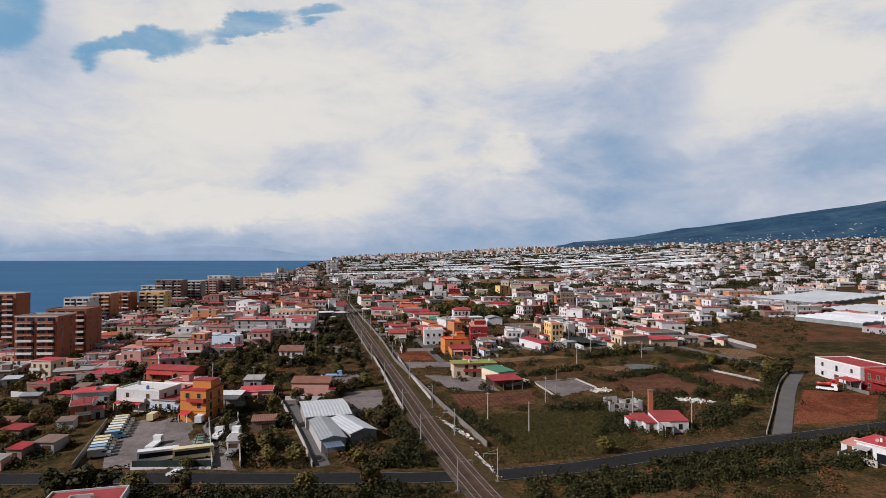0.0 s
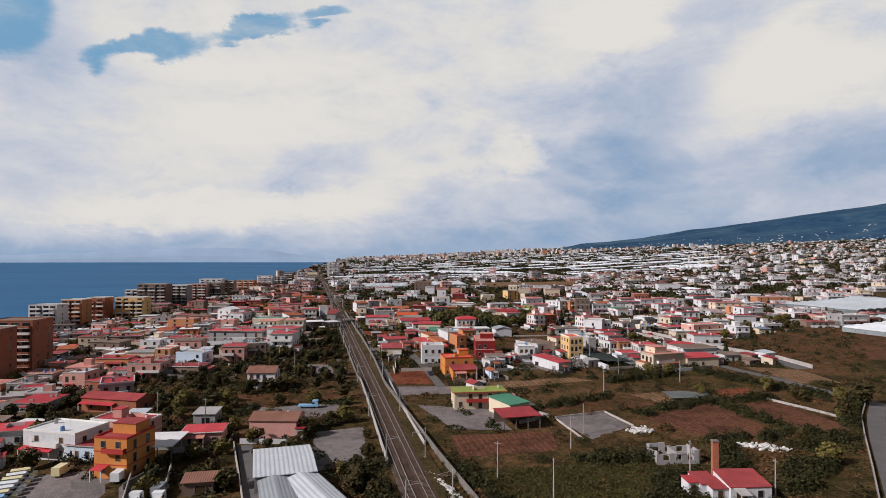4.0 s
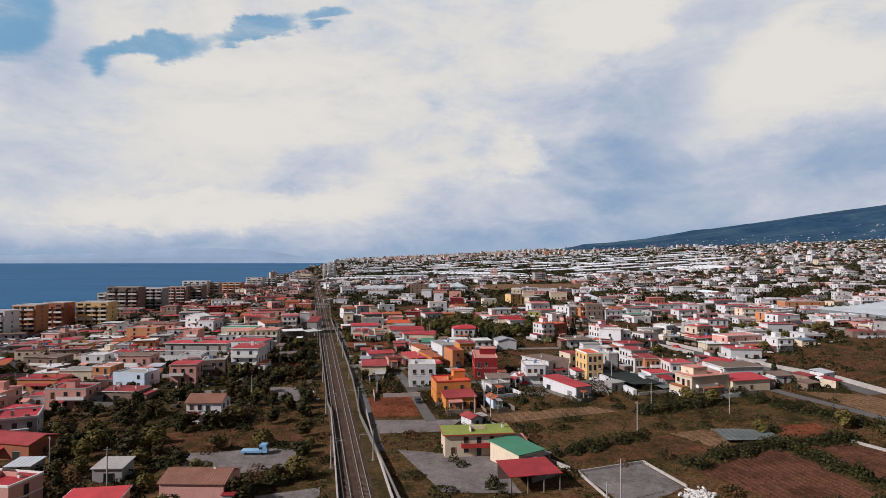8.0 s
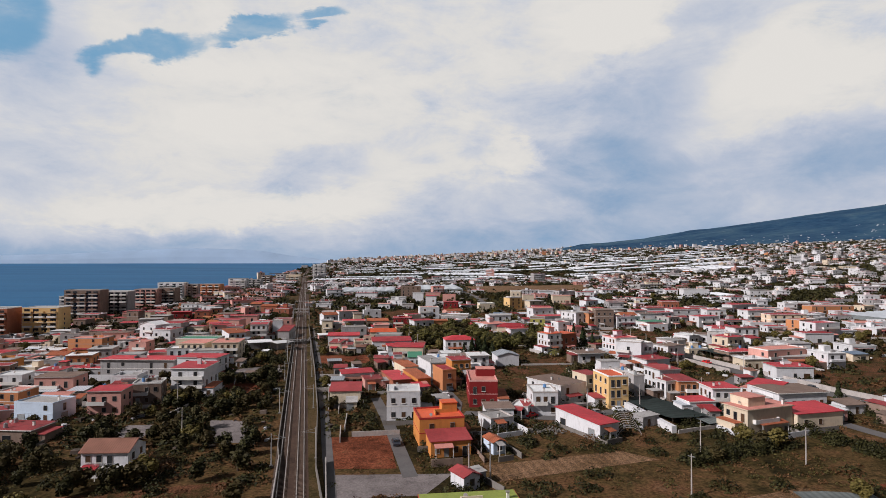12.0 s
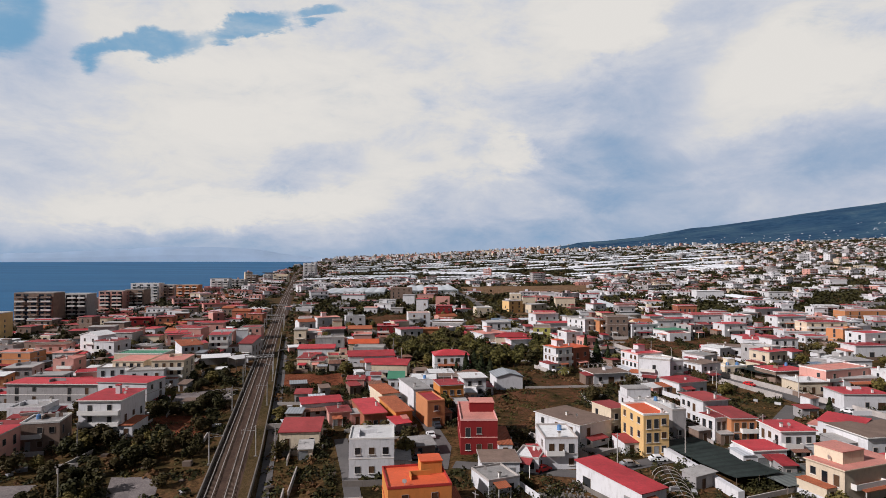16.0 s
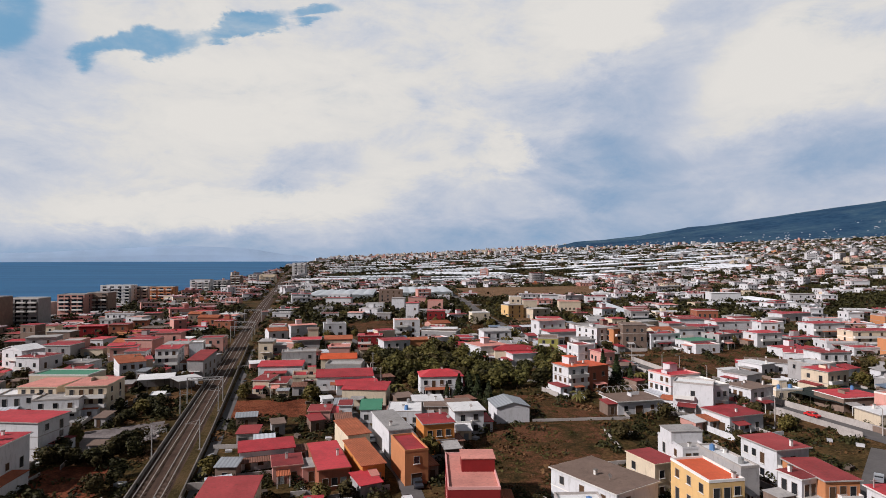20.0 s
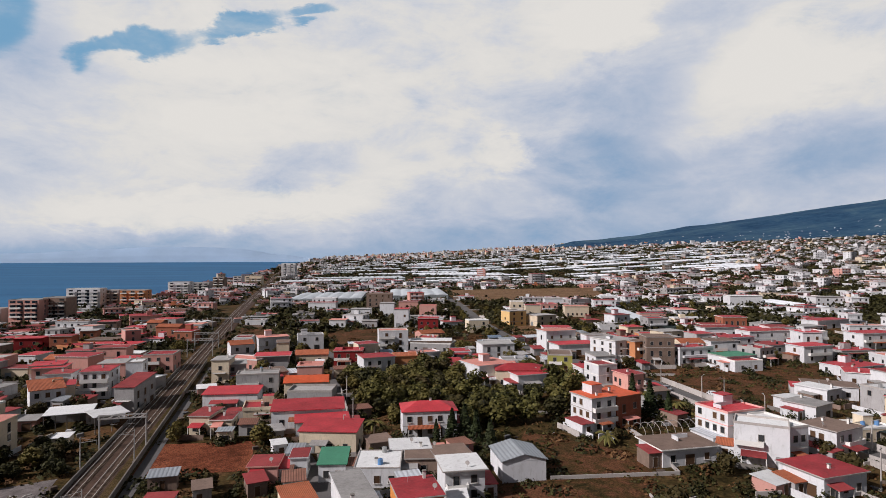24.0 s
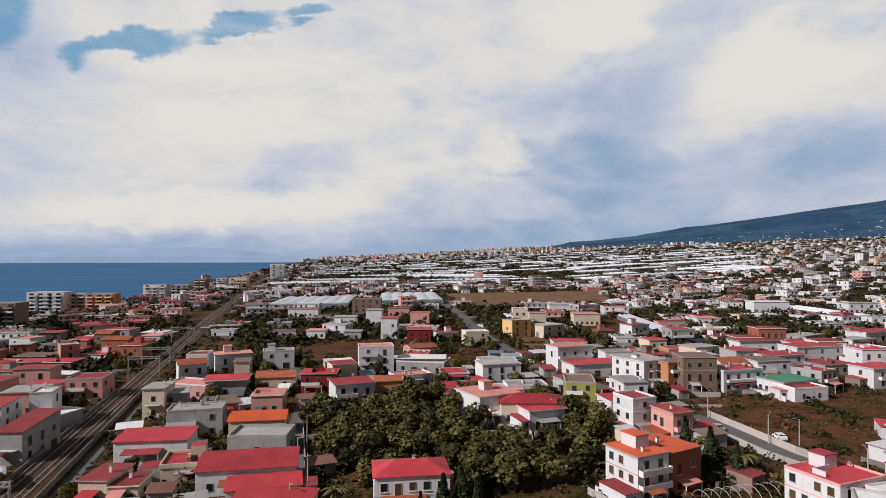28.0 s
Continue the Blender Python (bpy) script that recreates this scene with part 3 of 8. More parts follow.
def lot(name, corners, material, label, category="field", lift=0.06, kind="structure", cell=9.0):
    """A piece of ground with its own surface, laid on the slope: four corners, in order."""
    a, b, c, d = [Vector((*p, 0)) for p in corners]
    nu = max(1, int(max((b - a).length, (c - d).length) / cell))
    nv = max(1, int(max((d - a).length, (c - b).length) / cell))
    me = Mesher()
    mid = (a + b + c + d) / 4
    for j in range(nv + 1):
        for i in range(nu + 1):
            u, v = i / nu, j / nv
            p = (a * (1 - u) + b * u) * (1 - v) + (d * (1 - u) + c * u) * v
            me.v.append((p.x - mid.x, p.y - mid.y, land(p.x, p.y) + lift))
    w = nu + 1
    for j in range(nv):
        for i in range(nu):
            me.f.append((j * w + i, j * w + i + 1, (j + 1) * w + i + 1, (j + 1) * w + i))
            me.mi.append(0)
    return single(name, me, material, pose(mid.x, mid.y, 0), label, category, kind=kind)


def ribbon(name, line, width, material, label, category="road", lift=0.10, kind="structure", side=0.0):
    """A strip of even width along a line of plan points; side: shift to the right of its way."""
    pts = []
    for (x0, y0), (x1, y1) in zip(line, line[1:]):
        k = max(1, int(math.hypot(x1 - x0, y1 - y0) / 12))
        pts += [(x0 + (x1 - x0) * i / k, y0 + (y1 - y0) * i / k) for i in range(k)]
    pts.append(line[-1])
    me = Mesher()
    for i, (x, y) in enumerate(pts):
        p, q = pts[max(0, i - 1)], pts[min(len(pts) - 1, i + 1)]
        d = Vector((q[0] - p[0], q[1] - p[1])).normalized()
        r = Vector((d.y, -d.x))
        for s in (side - width / 2, side + width / 2):
            a, b = x + r.x * s, y + r.y * s
            me.v.append((a, b, land(a, b) + lift))
        if i:
            k = 2 * i
            me.f.append((k - 2, k - 1, k + 1, k))
            me.mi.append(0)
    return single(name, me, material, pose(0, 0, 0), label, category, kind=kind)


def wall_line(name, line, high, material, label, thick=0.25, kind="", category="wall", sink=0.6, cap=True):
    """A free-standing wall along plan points, with one panel a stretch and a coping on top."""
    home = thing(name, on(*line[0]), label, category, kind=kind)
    back = home.matrix_basis.inverted()
    for (x0, y0), (x1, y1) in zip(line, line[1:]):
        long = math.hypot(x1 - x0, y1 - y0)
        k = max(1, int(long / 14))
        for i in range(k):
            a = Vector((x0 + (x1 - x0) * i / k, y0 + (y1 - y0) * i / k, 0))
            b = Vector((x0 + (x1 - x0) * (i + 1) / k, y0 + (y1 - y0) * (i + 1) / k, 0))
            a.z, b.z = land(a.x, a.y), land(b.x, b.y)
            d = b - a
            side = Vector((d.y, -d.x, 0)).normalized() * thick / 2
            me = Mesher()
            for s, zz in ((side, high),):
                p = [a - s, b - s, b + s, a + s]
                lo = [(*q.xy, q.z - sink) for q in p]
                hi = [(*q.xy, q.z + high) for q in p]
                k0 = len(me.v)
                me.v.extend(lo + hi)
                me.f.extend([(0, 3, 2, 1), (4, 5, 6, 7), (0, 1, 5, 4), (1, 2, 6, 5), (2, 3, 7, 6), (3, 0, 4, 7)])
                me.mi.extend([0] * 6)
            part("panel", me, material, home, at=back)
    return home


breakwater = Mesher()
for k in range(26):
    breakwater.box(-165 + 5 * k, -160.5 + 5 * k, 2440 + 1.5 * k, 2447 + 1.5 * k, SEA - 2, sea_height(-100, 2460) + 2.2 + 0.5 * math.sin(k * 2.1))
single("breakwater", breakwater, M["concrete"], pose(0, 0, 0), "low harbour breakwater running out into the sea", "breakwater", kind="structure")


# ---- the railway ----
def build_railway():
    ys = [-400 + 12 * i for i in range(200)]
    line = [(rail_x(y), y) for y in ys]
    ribbon("railway_bed", line, 9.8, M["ballast"], "brown ballast bed of a double-track railway", "railway", lift=0.25, side=1.0)
    verge = [(rail_x(y) + 1.0, y) for y in ys if y < 520]
    ribbon("railway_verge", verge, 3.2, M["verge"], "weedy brown verge between the tracks and a wall", "verge", lift=0.31, side=4.3)
    ribbon("railway_path", verge, 1.3, M["path"], "trodden pale gravel path beside the track", "path", lift=0.30, side=-4.2)
    for k, off in enumerate((-1.95, 1.95)):
        home = thing("railway_track", on(*line[0]), "rusty double-rail track on concrete sleepers in brown ballast", "railway track", "railway tracks")
        back = home.matrix_basis.inverted()
        for g in (-0.72, 0.72):
            me = Mesher()
            for (x0, y0), (x1, y1) in zip(line, line[1:]):
                for s0, s1, z, mi in ((-0.07, 0.07, 0.62, 1), (-0.16, -0.07, 0.50, 0), (0.07, 0.16, 0.50, 0)):
                    za, zb = land(x0, y0) + z, land(x1, y1) + z
                    me.face([(x0 + off + g + s0, y0, za), (x0 + off + g + s1, y0, za), (x1 + off + g + s1, y1, zb), (x1 + off + g + s0, y1, zb)], mi)
            part("rail", me, [M["rust"], M["railtop"]], home, at=back)
        me = Mesher()
        y = -60.0
        while y < 620:
            x = rail_x(y) + off
            z = land(x, y)
            me.box(x - 1.25, x + 1.25, y - 0.13, y + 0.13, z + 0.2, z + 0.38)
            y += 0.66
        part("sleeper_bed", me, M["sleeper"], home, at=back)["kind"] = "stuff"


build_railway()


def catenary_mast(y, side=1, off=6.0):
    x = rail_x(y) + side * off
    ob = thing("catenary_mast", on(x, y, 0 if side > 0 else 180), "grey steel railway mast with a bracket arm over the track", "mast", "catenary masts")
    part("post", Mesher().tube((0, 0, -0.4), (0, 0, 7.6), 0.15, 0.10, 6), M["pole"], ob)
    part("arm", Mesher().tube((0, 0, 6.3), (-3.2, 0, 6.6), 0.05).tube((0, 0, 7.3), (-3.0, 0, 6.65), 0.03).tube((-3.2, 0, 6.7), (-3.2, 0, 5.6), 0.03), M["pole"], ob)
    part("base", Mesher().box(-0.4, 0.4, -0.4, 0.4, -0.3, 0.4), M["concrete"], ob)
    return ob


def gantry(y, left=5.2, right=5.2):
    ob = thing("railway_gantry", on(rail_x(y), y), "grey lattice steel portal spanning the railway tracks", "gantry", "railway gantries")
    for s in (-left, right):
        part("post", Mesher().tube((s, -0.3, -0.4), (s, -0.3, 8.0), 0.13).tube((s, 0.3, -0.4), (s, 0.3, 8.0), 0.13), M["pole"], ob)
    me = Mesher()
    for z in (7.1, 7.9):
        for dy in (-0.35, 0.35):
            me.box(-left - 0.3, right + 0.3, dy - 0.07, dy + 0.07, z - 0.07, z + 0.07)
    k = int((left + right) / 1.5)
    for i in range(k):
        a = -left + (left + right) * i / k
        b = -left + (left + right) * (i + 1) / k
        for dy in (-0.35, 0.35):
            me.tube((a, dy, 7.1), (b, dy, 7.9), 0.04, n=4)
    part("beam", me, M["pole"], ob)
    for s in (-1.95, 1.95):
        part("dropper", Mesher().tube((s, 0, 7.1), (s, 0, 5.6), 0.05).tube((s - 0.8, 0, 5.7), (s + 0.8, 0, 5.7), 0.04), M["pole"], ob)

# ---- houses ----
WINDOWS = {}
PLACED = []


def window_mesh(w, h, style):
    """The frame, the pane and the sill of one size and style: shared by all windows alike."""
    key = (round(w, 1), round(h, 1), style)
    if key not in WINDOWS:
        fill = M["shutter"] if style == "shutter" else M["greenshutter"] if style == "green" else M["greyshutter"] if style == "garage" else M["pane"]
        t = 0.06

        def rim(pane_too):
            me = Mesher()
            for grow, y in ((t, 0.02), (t, -0.08), (0.0, -0.08), (0.0, -0.02)):
                me.v.extend([(-w / 2 - grow, y, -grow), (w / 2 + grow, y, -grow), (w / 2 + grow, y, h + grow), (-w / 2 - grow, y, h + grow)])
            for ring in range(3):
                for i in range(4):
                    j = (i + 1) % 4
                    me.f.append((ring * 4 + i, ring * 4 + j, ring * 4 + 4 + j, ring * 4 + 4 + i))
                    me.mi.append(0)
            if pane_too:
                me.f.append((12, 13, 14, 15))
                me.mi.append(1)
            return me

        glass = Mesher().box(-w / 2, w / 2, -0.03, 0.02, 0, h)
        sill = Mesher().box(-w / 2 - 0.2, w / 2 + 0.2, -0.2, 0.02, -0.18, -0.1)
        WINDOWS[key] = (glass.build("pane", fill), rim(False).build("window", M["frame"]), rim(True).build("window", M["frame"], fill), sill.build("sill", M["trim"]))
    return WINDOWS[key]


def add_window(home, x, y, z, turn, w=1.1, h=1.4, style="pane", name="window"):
    pane, fr, whole, sill = window_mesh(w, h, style)
    fine = home.get("fine")
    ob = part(name, fr if fine else whole, None, home, at=pose(x, y, z, 0, 0, turn))
    if fine:
        part("pane", pane, None, ob)
        if name == "window":
            part("sill", sill, None, ob)
    return ob


def face_windows(home, span, depth, turn, floors, count, storey, first=0.9, styles=("pane", "shutter", "pane"), rng=random, door=False, off=0.0):
    """Rows of windows on one face: span wide, depth from the centre, turned about z."""
    if count < 1:
        return
    q = Matrix.Rotation(radians(turn), 4, "Z")
    for fl in range(floors):
        for i in range(count):
            if rng.random() < 0.12:
                continue
            x = -span / 2 + span * (i + 0.5) / count + off
            p = q @ Vector((x, -depth, 0))
            style = rng.choice(styles)
            if home.name.startswith("apartment") and fl and not turn:
                add_window(home, p.x, p.y, fl * storey + 0.08, turn, min(3.4, 0.78 * span / count), 2.2, "pane")
                continue
            tall = rng.random() < 0.35
            low = 0.1 if tall and fl else first
            if fl == 0 and rng.random() < 0.3:
                add_window(home, p.x, p.y, 0.05, turn, 2.2 if span / count > 3.4 else 1.1, 2.2, rng.choice(("garage", "shutter", "pane")), "door")
            else:
                add_window(home, p.x, p.y, fl * storey + low, turn, 1.1, 2.1 if tall and fl else 1.4, style)


def balcony(home, x0, x1, depth, z, turn, out=1.2, material=None, rail="solid"):
    q = Matrix.Rotation(radians(turn), 4, "Z")
    mat = material or M["trim"]
    ob = part("balcony", Mesher().box(x0, x1, -depth - out, -depth + 0.05, z - 0.16, z), mat, home, at=q)
    if rail == "solid":
        me = Mesher().box(x0, x1, -depth - out, -depth - out + 0.1, z, z + 0.95)
        me.box(x0, x0 + 0.1, -depth - out + 0.1, -depth, z, z + 0.95).box(x1 - 0.1, x1, -depth - out + 0.1, -depth, z, z + 0.95)
        part("balustrade", me, mat, ob)
    else:
        me = Mesher()
        for zz in (0.5, 0.95):
            me.box(x0, x1, -depth - out, -depth - out + 0.05, z + zz, z + zz + 0.05)
        k = int((x1 - x0) / 0.35)
        for i in range(k + 1):
            a = x0 + (x1 - x0 - 0.03) * i / max(1, k)
            me.box(a, a + 0.03, -depth - out, -depth - out + 0.03, z, z + 0.95)
        part("railing", me, M["steel"], ob)


def roof_hut(home, x, y, z, w=2.6, d=3.0, h=2.3, wall="white", roof="red"):
    ob = part("roof_hut", Mesher().box(x - w / 2, x + w / 2, y - d / 2, y + d / 2, z, z + h), WALL[wall], home)
    part("hut_roof", Mesher().box(x - w / 2 - 0.15, x + w / 2 + 0.15, y - d / 2 - 0.15, y + d / 2 + 0.15, z + h, z + h + 0.16), ROOF[roof], ob)


def chimney(home, x, y, z, h=1.2, wall=None, w=0.5):
    ob = part("chimney", Mesher().box(x - w / 2, x + w / 2, y - w / 2, y + w / 2, z - 0.3, z + h), wall or M["trim"], home)
    part("chimney_cap", Mesher().box(x - w * 0.7, x + w * 0.7, y - w * 0.7, y + w * 0.7, z + h, z + h + 0.12), M["concrete"], ob)


def tank(home, x, y, z, blue=True):
    part("water_tank", Mesher().tube((x, y, z), (x, y, z + 1.1), 0.55, 0.5, 10).tube((x, y, z + 1.1), (x, y, z + 1.25), 0.2, 0.2, 8), M["tank"] if blue else M["steel"], home)


def antenna(home, x, y, z):
    me = Mesher().tube((x, y, z), (x, y, z + 2.6), 0.025, n=4).tube((x - 0.5, y, z + 2.3), (x + 0.5, y, z + 2.3), 0.02, n=4)
    for k in range(4):
        me.tube((x - 0.45 + 0.3 * k, y - 0.3, z + 2.3), (x - 0.45 + 0.3 * k, y + 0.3, z + 2.3), 0.015, n=4)
    part("antenna", me, M["steel"], home)


def dish(home, x, y, z):
    me = Mesher().tube((x, y, z), (x, y, z + 0.7), 0.03, n=4).tube((x, y - 0.05, z + 0.8), (x, y - 0.15, z + 0.86), 0.15, 0.42, 10)
    part("satellite_dish", me, M["paleconcrete"], home)


COLOUR_WORDS = {"white": "white-painted", "cream": "cream-painted", "yellow": "yellow-painted", "ochre": "deep orange", "orange": "orange-painted", "pink": "pink-painted",
                "red": "dark red", "grey": "grey rendered", "brown": "bare brown blockwork", "brick": "red-brown rendered", "blue": "pale blue", "green": "olive green"}
ROOF_WORDS = {"red": "bright red flat roof", "darkred": "dull red flat roof", "orange": "orange roof", "pink": "faded pink terrace", "white": "white flat roof",
              "grey": "grey concrete terrace", "brown": "brown gravel roof", "green": "olive green roof", "teal": "dark green sheet roof", "tile": "terracotta tile roof",
              "oldtile": "weathered tile roof", "metal": "grey metal roof", "palemetal": "pale metal roof", "blue": "blue-grey sheet roof", "net": "black netting roof"}


def house(x, y, rot, w, d, h, wall="white", roof="red", kind="flat", floors=2, front=3, sides=2, back=0, balc=0, rail="solid", hut=None, stack=0, tanks=0, lift=0.0,
          over=0.35, parapet=0.45, rise=1.6, trim="trim", styles=("pane", "shutter", "pane"), name="house", label="", aerial=0, turn_ridge=False, group="", fine=False):
    """A house with its front towards -y of its own frame. h: eaves or parapet height over the ground."""
    rng = random.Random(int(abs(x) * 131 + abs(y) * 17))
    home = thing(name, on(x, y, rot, lift), label or f"{COLOUR_WORDS[wall]} {'one' if floors < 2 else 'two' if floors < 3 else 'three' if floors < 4 else 'many'}-storey house with a {ROOF_WORDS[roof]}",
                 "house" if name == "house" else name.replace("_", " "), group)
    if fine:
        home["fine"] = 1
    PLACED.append((x, y, 0.5 * math.hypot(w, d)))
    a, b = w / 2, d / 2
    top = h - (parapet if kind == "flat" else 0.0)
    edge = M["paleconcrete"] if trim == "trim" and rng.random() < 0.45 else WALL[wall] if trim == "trim" and rng.random() < 0.4 else M[trim]
    part("wall", Mesher().box(-a, a, -b, b, -2.2, top), WALL[wall], home)
    if kind == "flat":
        part("roof", Mesher().box(-a + 0.2, a - 0.2, -b + 0.2, b - 0.2, top, top + 0.07), ROOF[roof], home)
        me = Mesher()
        t = 0.2
        me.box(-a - 0.05, a + 0.05, -b - 0.05, -b + t, top, h).box(-a - 0.05, a + 0.05, b - t, b + 0.05, top, h)
        me.box(-a - 0.05, -a + t, -b + t, b - t, top, h).box(a - t, a + 0.05, -b + t, b - t, top, h)
        part("parapet", me, edge, home)
    elif kind == "slab":
        part("cornice", Mesher().box(-a - over, a + over, -b - over, b + over, h, h + 0.22), edge, home)
        part("roof", Mesher().box(-a - over + 0.12, a + over - 0.12, -b - over + 0.12, b + over - 0.12, h + 0.22, h + 0.27), ROOF[roof], home)
    else:
        o = over
        me = Mesher()
        t = 0.16
        if kind == "gable":
            if turn_ridge:
                lo = [(-a - o, -b - o, h), (-a - o, b + o, h), (0, b + o, h + rise), (0, -b - o, h + rise), (a + o, -b - o, h), (a + o, b + o, h)]
                quads = ((0, 3, 2, 1), (3, 4, 5, 2))
                gab = (((-a, -b, h), (a, -b, h), (0, -b, h + rise)), ((a, b, h), (-a, b, h), (0, b, h + rise)))
            else:
                lo = [(-a - o, -b - o, h), (a + o, -b - o, h), (a + o, 0, h + rise), (-a - o, 0, h + rise), (-a - o, b + o, h), (a + o, b + o, h)]
                quads = ((0, 1, 2, 3), (3, 2, 5, 4))
                gab = (((-a, -b, h), (-a, 0, h + rise), (-a, b, h)), ((a, b, h), (a, 0, h + rise), (a, -b, h)))
            for tri in gab:
                g = Mesher()
                g.face([(p[0], p[1], p[2] - 0.12) for p in tri])
                part("gable", g, WALL[wall], home)
        elif kind == "hip":
            k = min(a, b)
            if a >= b:
                r0, r1 = (-a + k * 0.9, 0, h + rise), (a - k * 0.9, 0, h + rise)
            else:
                r0, r1 = (0, -b + k * 0.9, h + rise), (0, b - k * 0.9, h + rise)
            lo = [(-a - o, -b - o, h), (a + o, -b - o, h), (a + o, b + o, h), (-a - o, b + o, h), r0, r1]
            quads = ((0, 1, 5, 4), (1, 2, 5), (2, 3, 4, 5), (3, 0, 4)) if a >= b else ((0, 1, 4), (1, 2, 5, 4), (2, 3, 5), (3, 0, 4, 5))
        else:
            lo = [(-a - o, -b - o, h), (a + o, -b - o, h), (a + o, b + o, h + rise), (-a - o, b + o, h + rise)]
            quads = ((0, 1, 2, 3),)
            k = rise * (d + o) / (d + 2 * o)
            g = Mesher()
            g.v.extend([(-a, -b, h), (a, -b, h), (a, b, h), (-a, b, h), (a, b, h + k), (-a, b, h + k)])
            g.f.extend([(0, 5, 3), (1, 2, 4), (2, 3, 5, 4)])
            g.mi.extend([0, 0, 0])
            part("gable", g, WALL[wall], home)
        for qd in quads:
            up = [Vector(lo[i]) + Vector((0, 0, t)) for i in qd]
            dn = [Vector(lo[i]) for i in qd]
            me.face(up)
            me.face(dn[::-1])
            for i in range(len(qd)):
                j = (i + 1) % len(qd)
                me.face([dn[i], dn[j], up[j], up[i]])
        part("roof", me, ROOF[roof], home)
    storey = (h - 0.4) / floors
    if floors == 2 or floors == 3:
        for fl in range(1, floors):
            t = 0.05
            me = Mesher().box(-a - t, a + t, -b - t, b + t, fl * storey - 0.12, fl * storey + 0.08)
            if rng.random() < 0.6:
                part("string_course", me, edge, home)
    face_windows(home, w - 0.8, b, 0, floors, front, storey, rng=rng, styles=styles)
    if sides:
        face_windows(home, d - 0.8, a, 90 if x < 20 + 0.27 * y else -90, floors, sides, storey, rng=rng, styles=styles)
    if name == "apartment_building":
        for fl in range(1, floors):
            apartment_balconies(home, a, b, fl * storey, WALL[wall] if fl % 2 else M[trim])
    elif balc:
        for fl in range(1, floors):
            balcony(home, -a + 0.2, a - 0.2 if balc > 1 else 0.5, b, fl * storey, 0, material=M[trim], rail=rail)
    elif 1 < floors < 5 and y < 430 and rng.random() < 0.6:
        x0 = -a + rng.uniform(0.1, 0.35) * w
        balcony(home, x0, min(a - 0.2, x0 + rng.uniform(0.45, 0.85) * w), b, storey * (floors - 1), 0, 1.1, M[trim], rng.choice(("solid", "bars", "solid")))
    if name == "house" and y < 430 and x > -125:
        dress(home, x, y, rot, a, b, h, kind, floors, top, wall, rng)
    deck = top + 0.07 if kind == "flat" else h + 0.27
    if kind in ("flat", "slab"):
        if hut:
            roof_hut(home, hut[0] * a, hut[1] * b, deck, hut[2] if len(hut) > 2 else 2.8, hut[3] if len(hut) > 3 else 3.0, 2.3, wall, roof)
        for i in range(tanks):
            tank(home, rng.uniform(-a + 1, a - 1), rng.uniform(-b + 1, b - 1), deck, rng.random() < 0.4)
        for i in range(stack):
            chimney(home, rng.uniform(-a + 0.8, a - 0.8), rng.uniform(-b + 0.8, b - 0.8), deck)
        if aerial:
            antenna(home, rng.uniform(-a + 0.8, a - 0.8), rng.uniform(-b + 0.8, b - 0.8), deck)
    elif stack:
        chimney(home, rng.uniform(-a * 0.6, a * 0.6), 0, h + rise * 0.8, 0.9)
    return home


def apartment_balconies(home, a, b, z, mat):
    """Two or three balconies of one floor, with solid fronts."""
    slab, front = Mesher(), Mesher()
    k = 3 if a > 10 else 2
    for i in range(k):
        x0, x1 = -a + 2 * a * (i + 0.12) / k, -a + 2 * a * (i + 0.86) / k
        slab.box(x0, x1, -b - 1.4, -b + 0.05, z - 0.16, z)
        front.box(x0, x1, -b - 1.4, -b - 1.28, z, z + 0.95).box(x0, x0 + 0.1, -b - 1.28, -b, z, z + 0.95).box(x1 - 0.1, x1, -b - 1.28, -b, z, z + 0.95)
    ob = part("balcony", slab, M["trim"], home)
    part("balustrade", front, mat, ob)


def sloped(x0, x1, y0, y1, z0, z1, t=0.12):
    """A thin slab that rises from z0 at y0 to z1 at y1."""
    me = Mesher()
    lo = [(x0, y0, z0), (x1, y0, z0), (x1, y1, z1), (x0, y1, z1)]
    me.v.extend(lo + [(p, q, r + t) for p, q, r in lo])
    me.f.extend([(3, 2, 1, 0), (4, 5, 6, 7), (0, 1, 5, 4), (1, 2, 6, 5), (2, 3, 7, 6), (3, 0, 4, 7)])
    me.mi.extend([0] * 6)
    return me


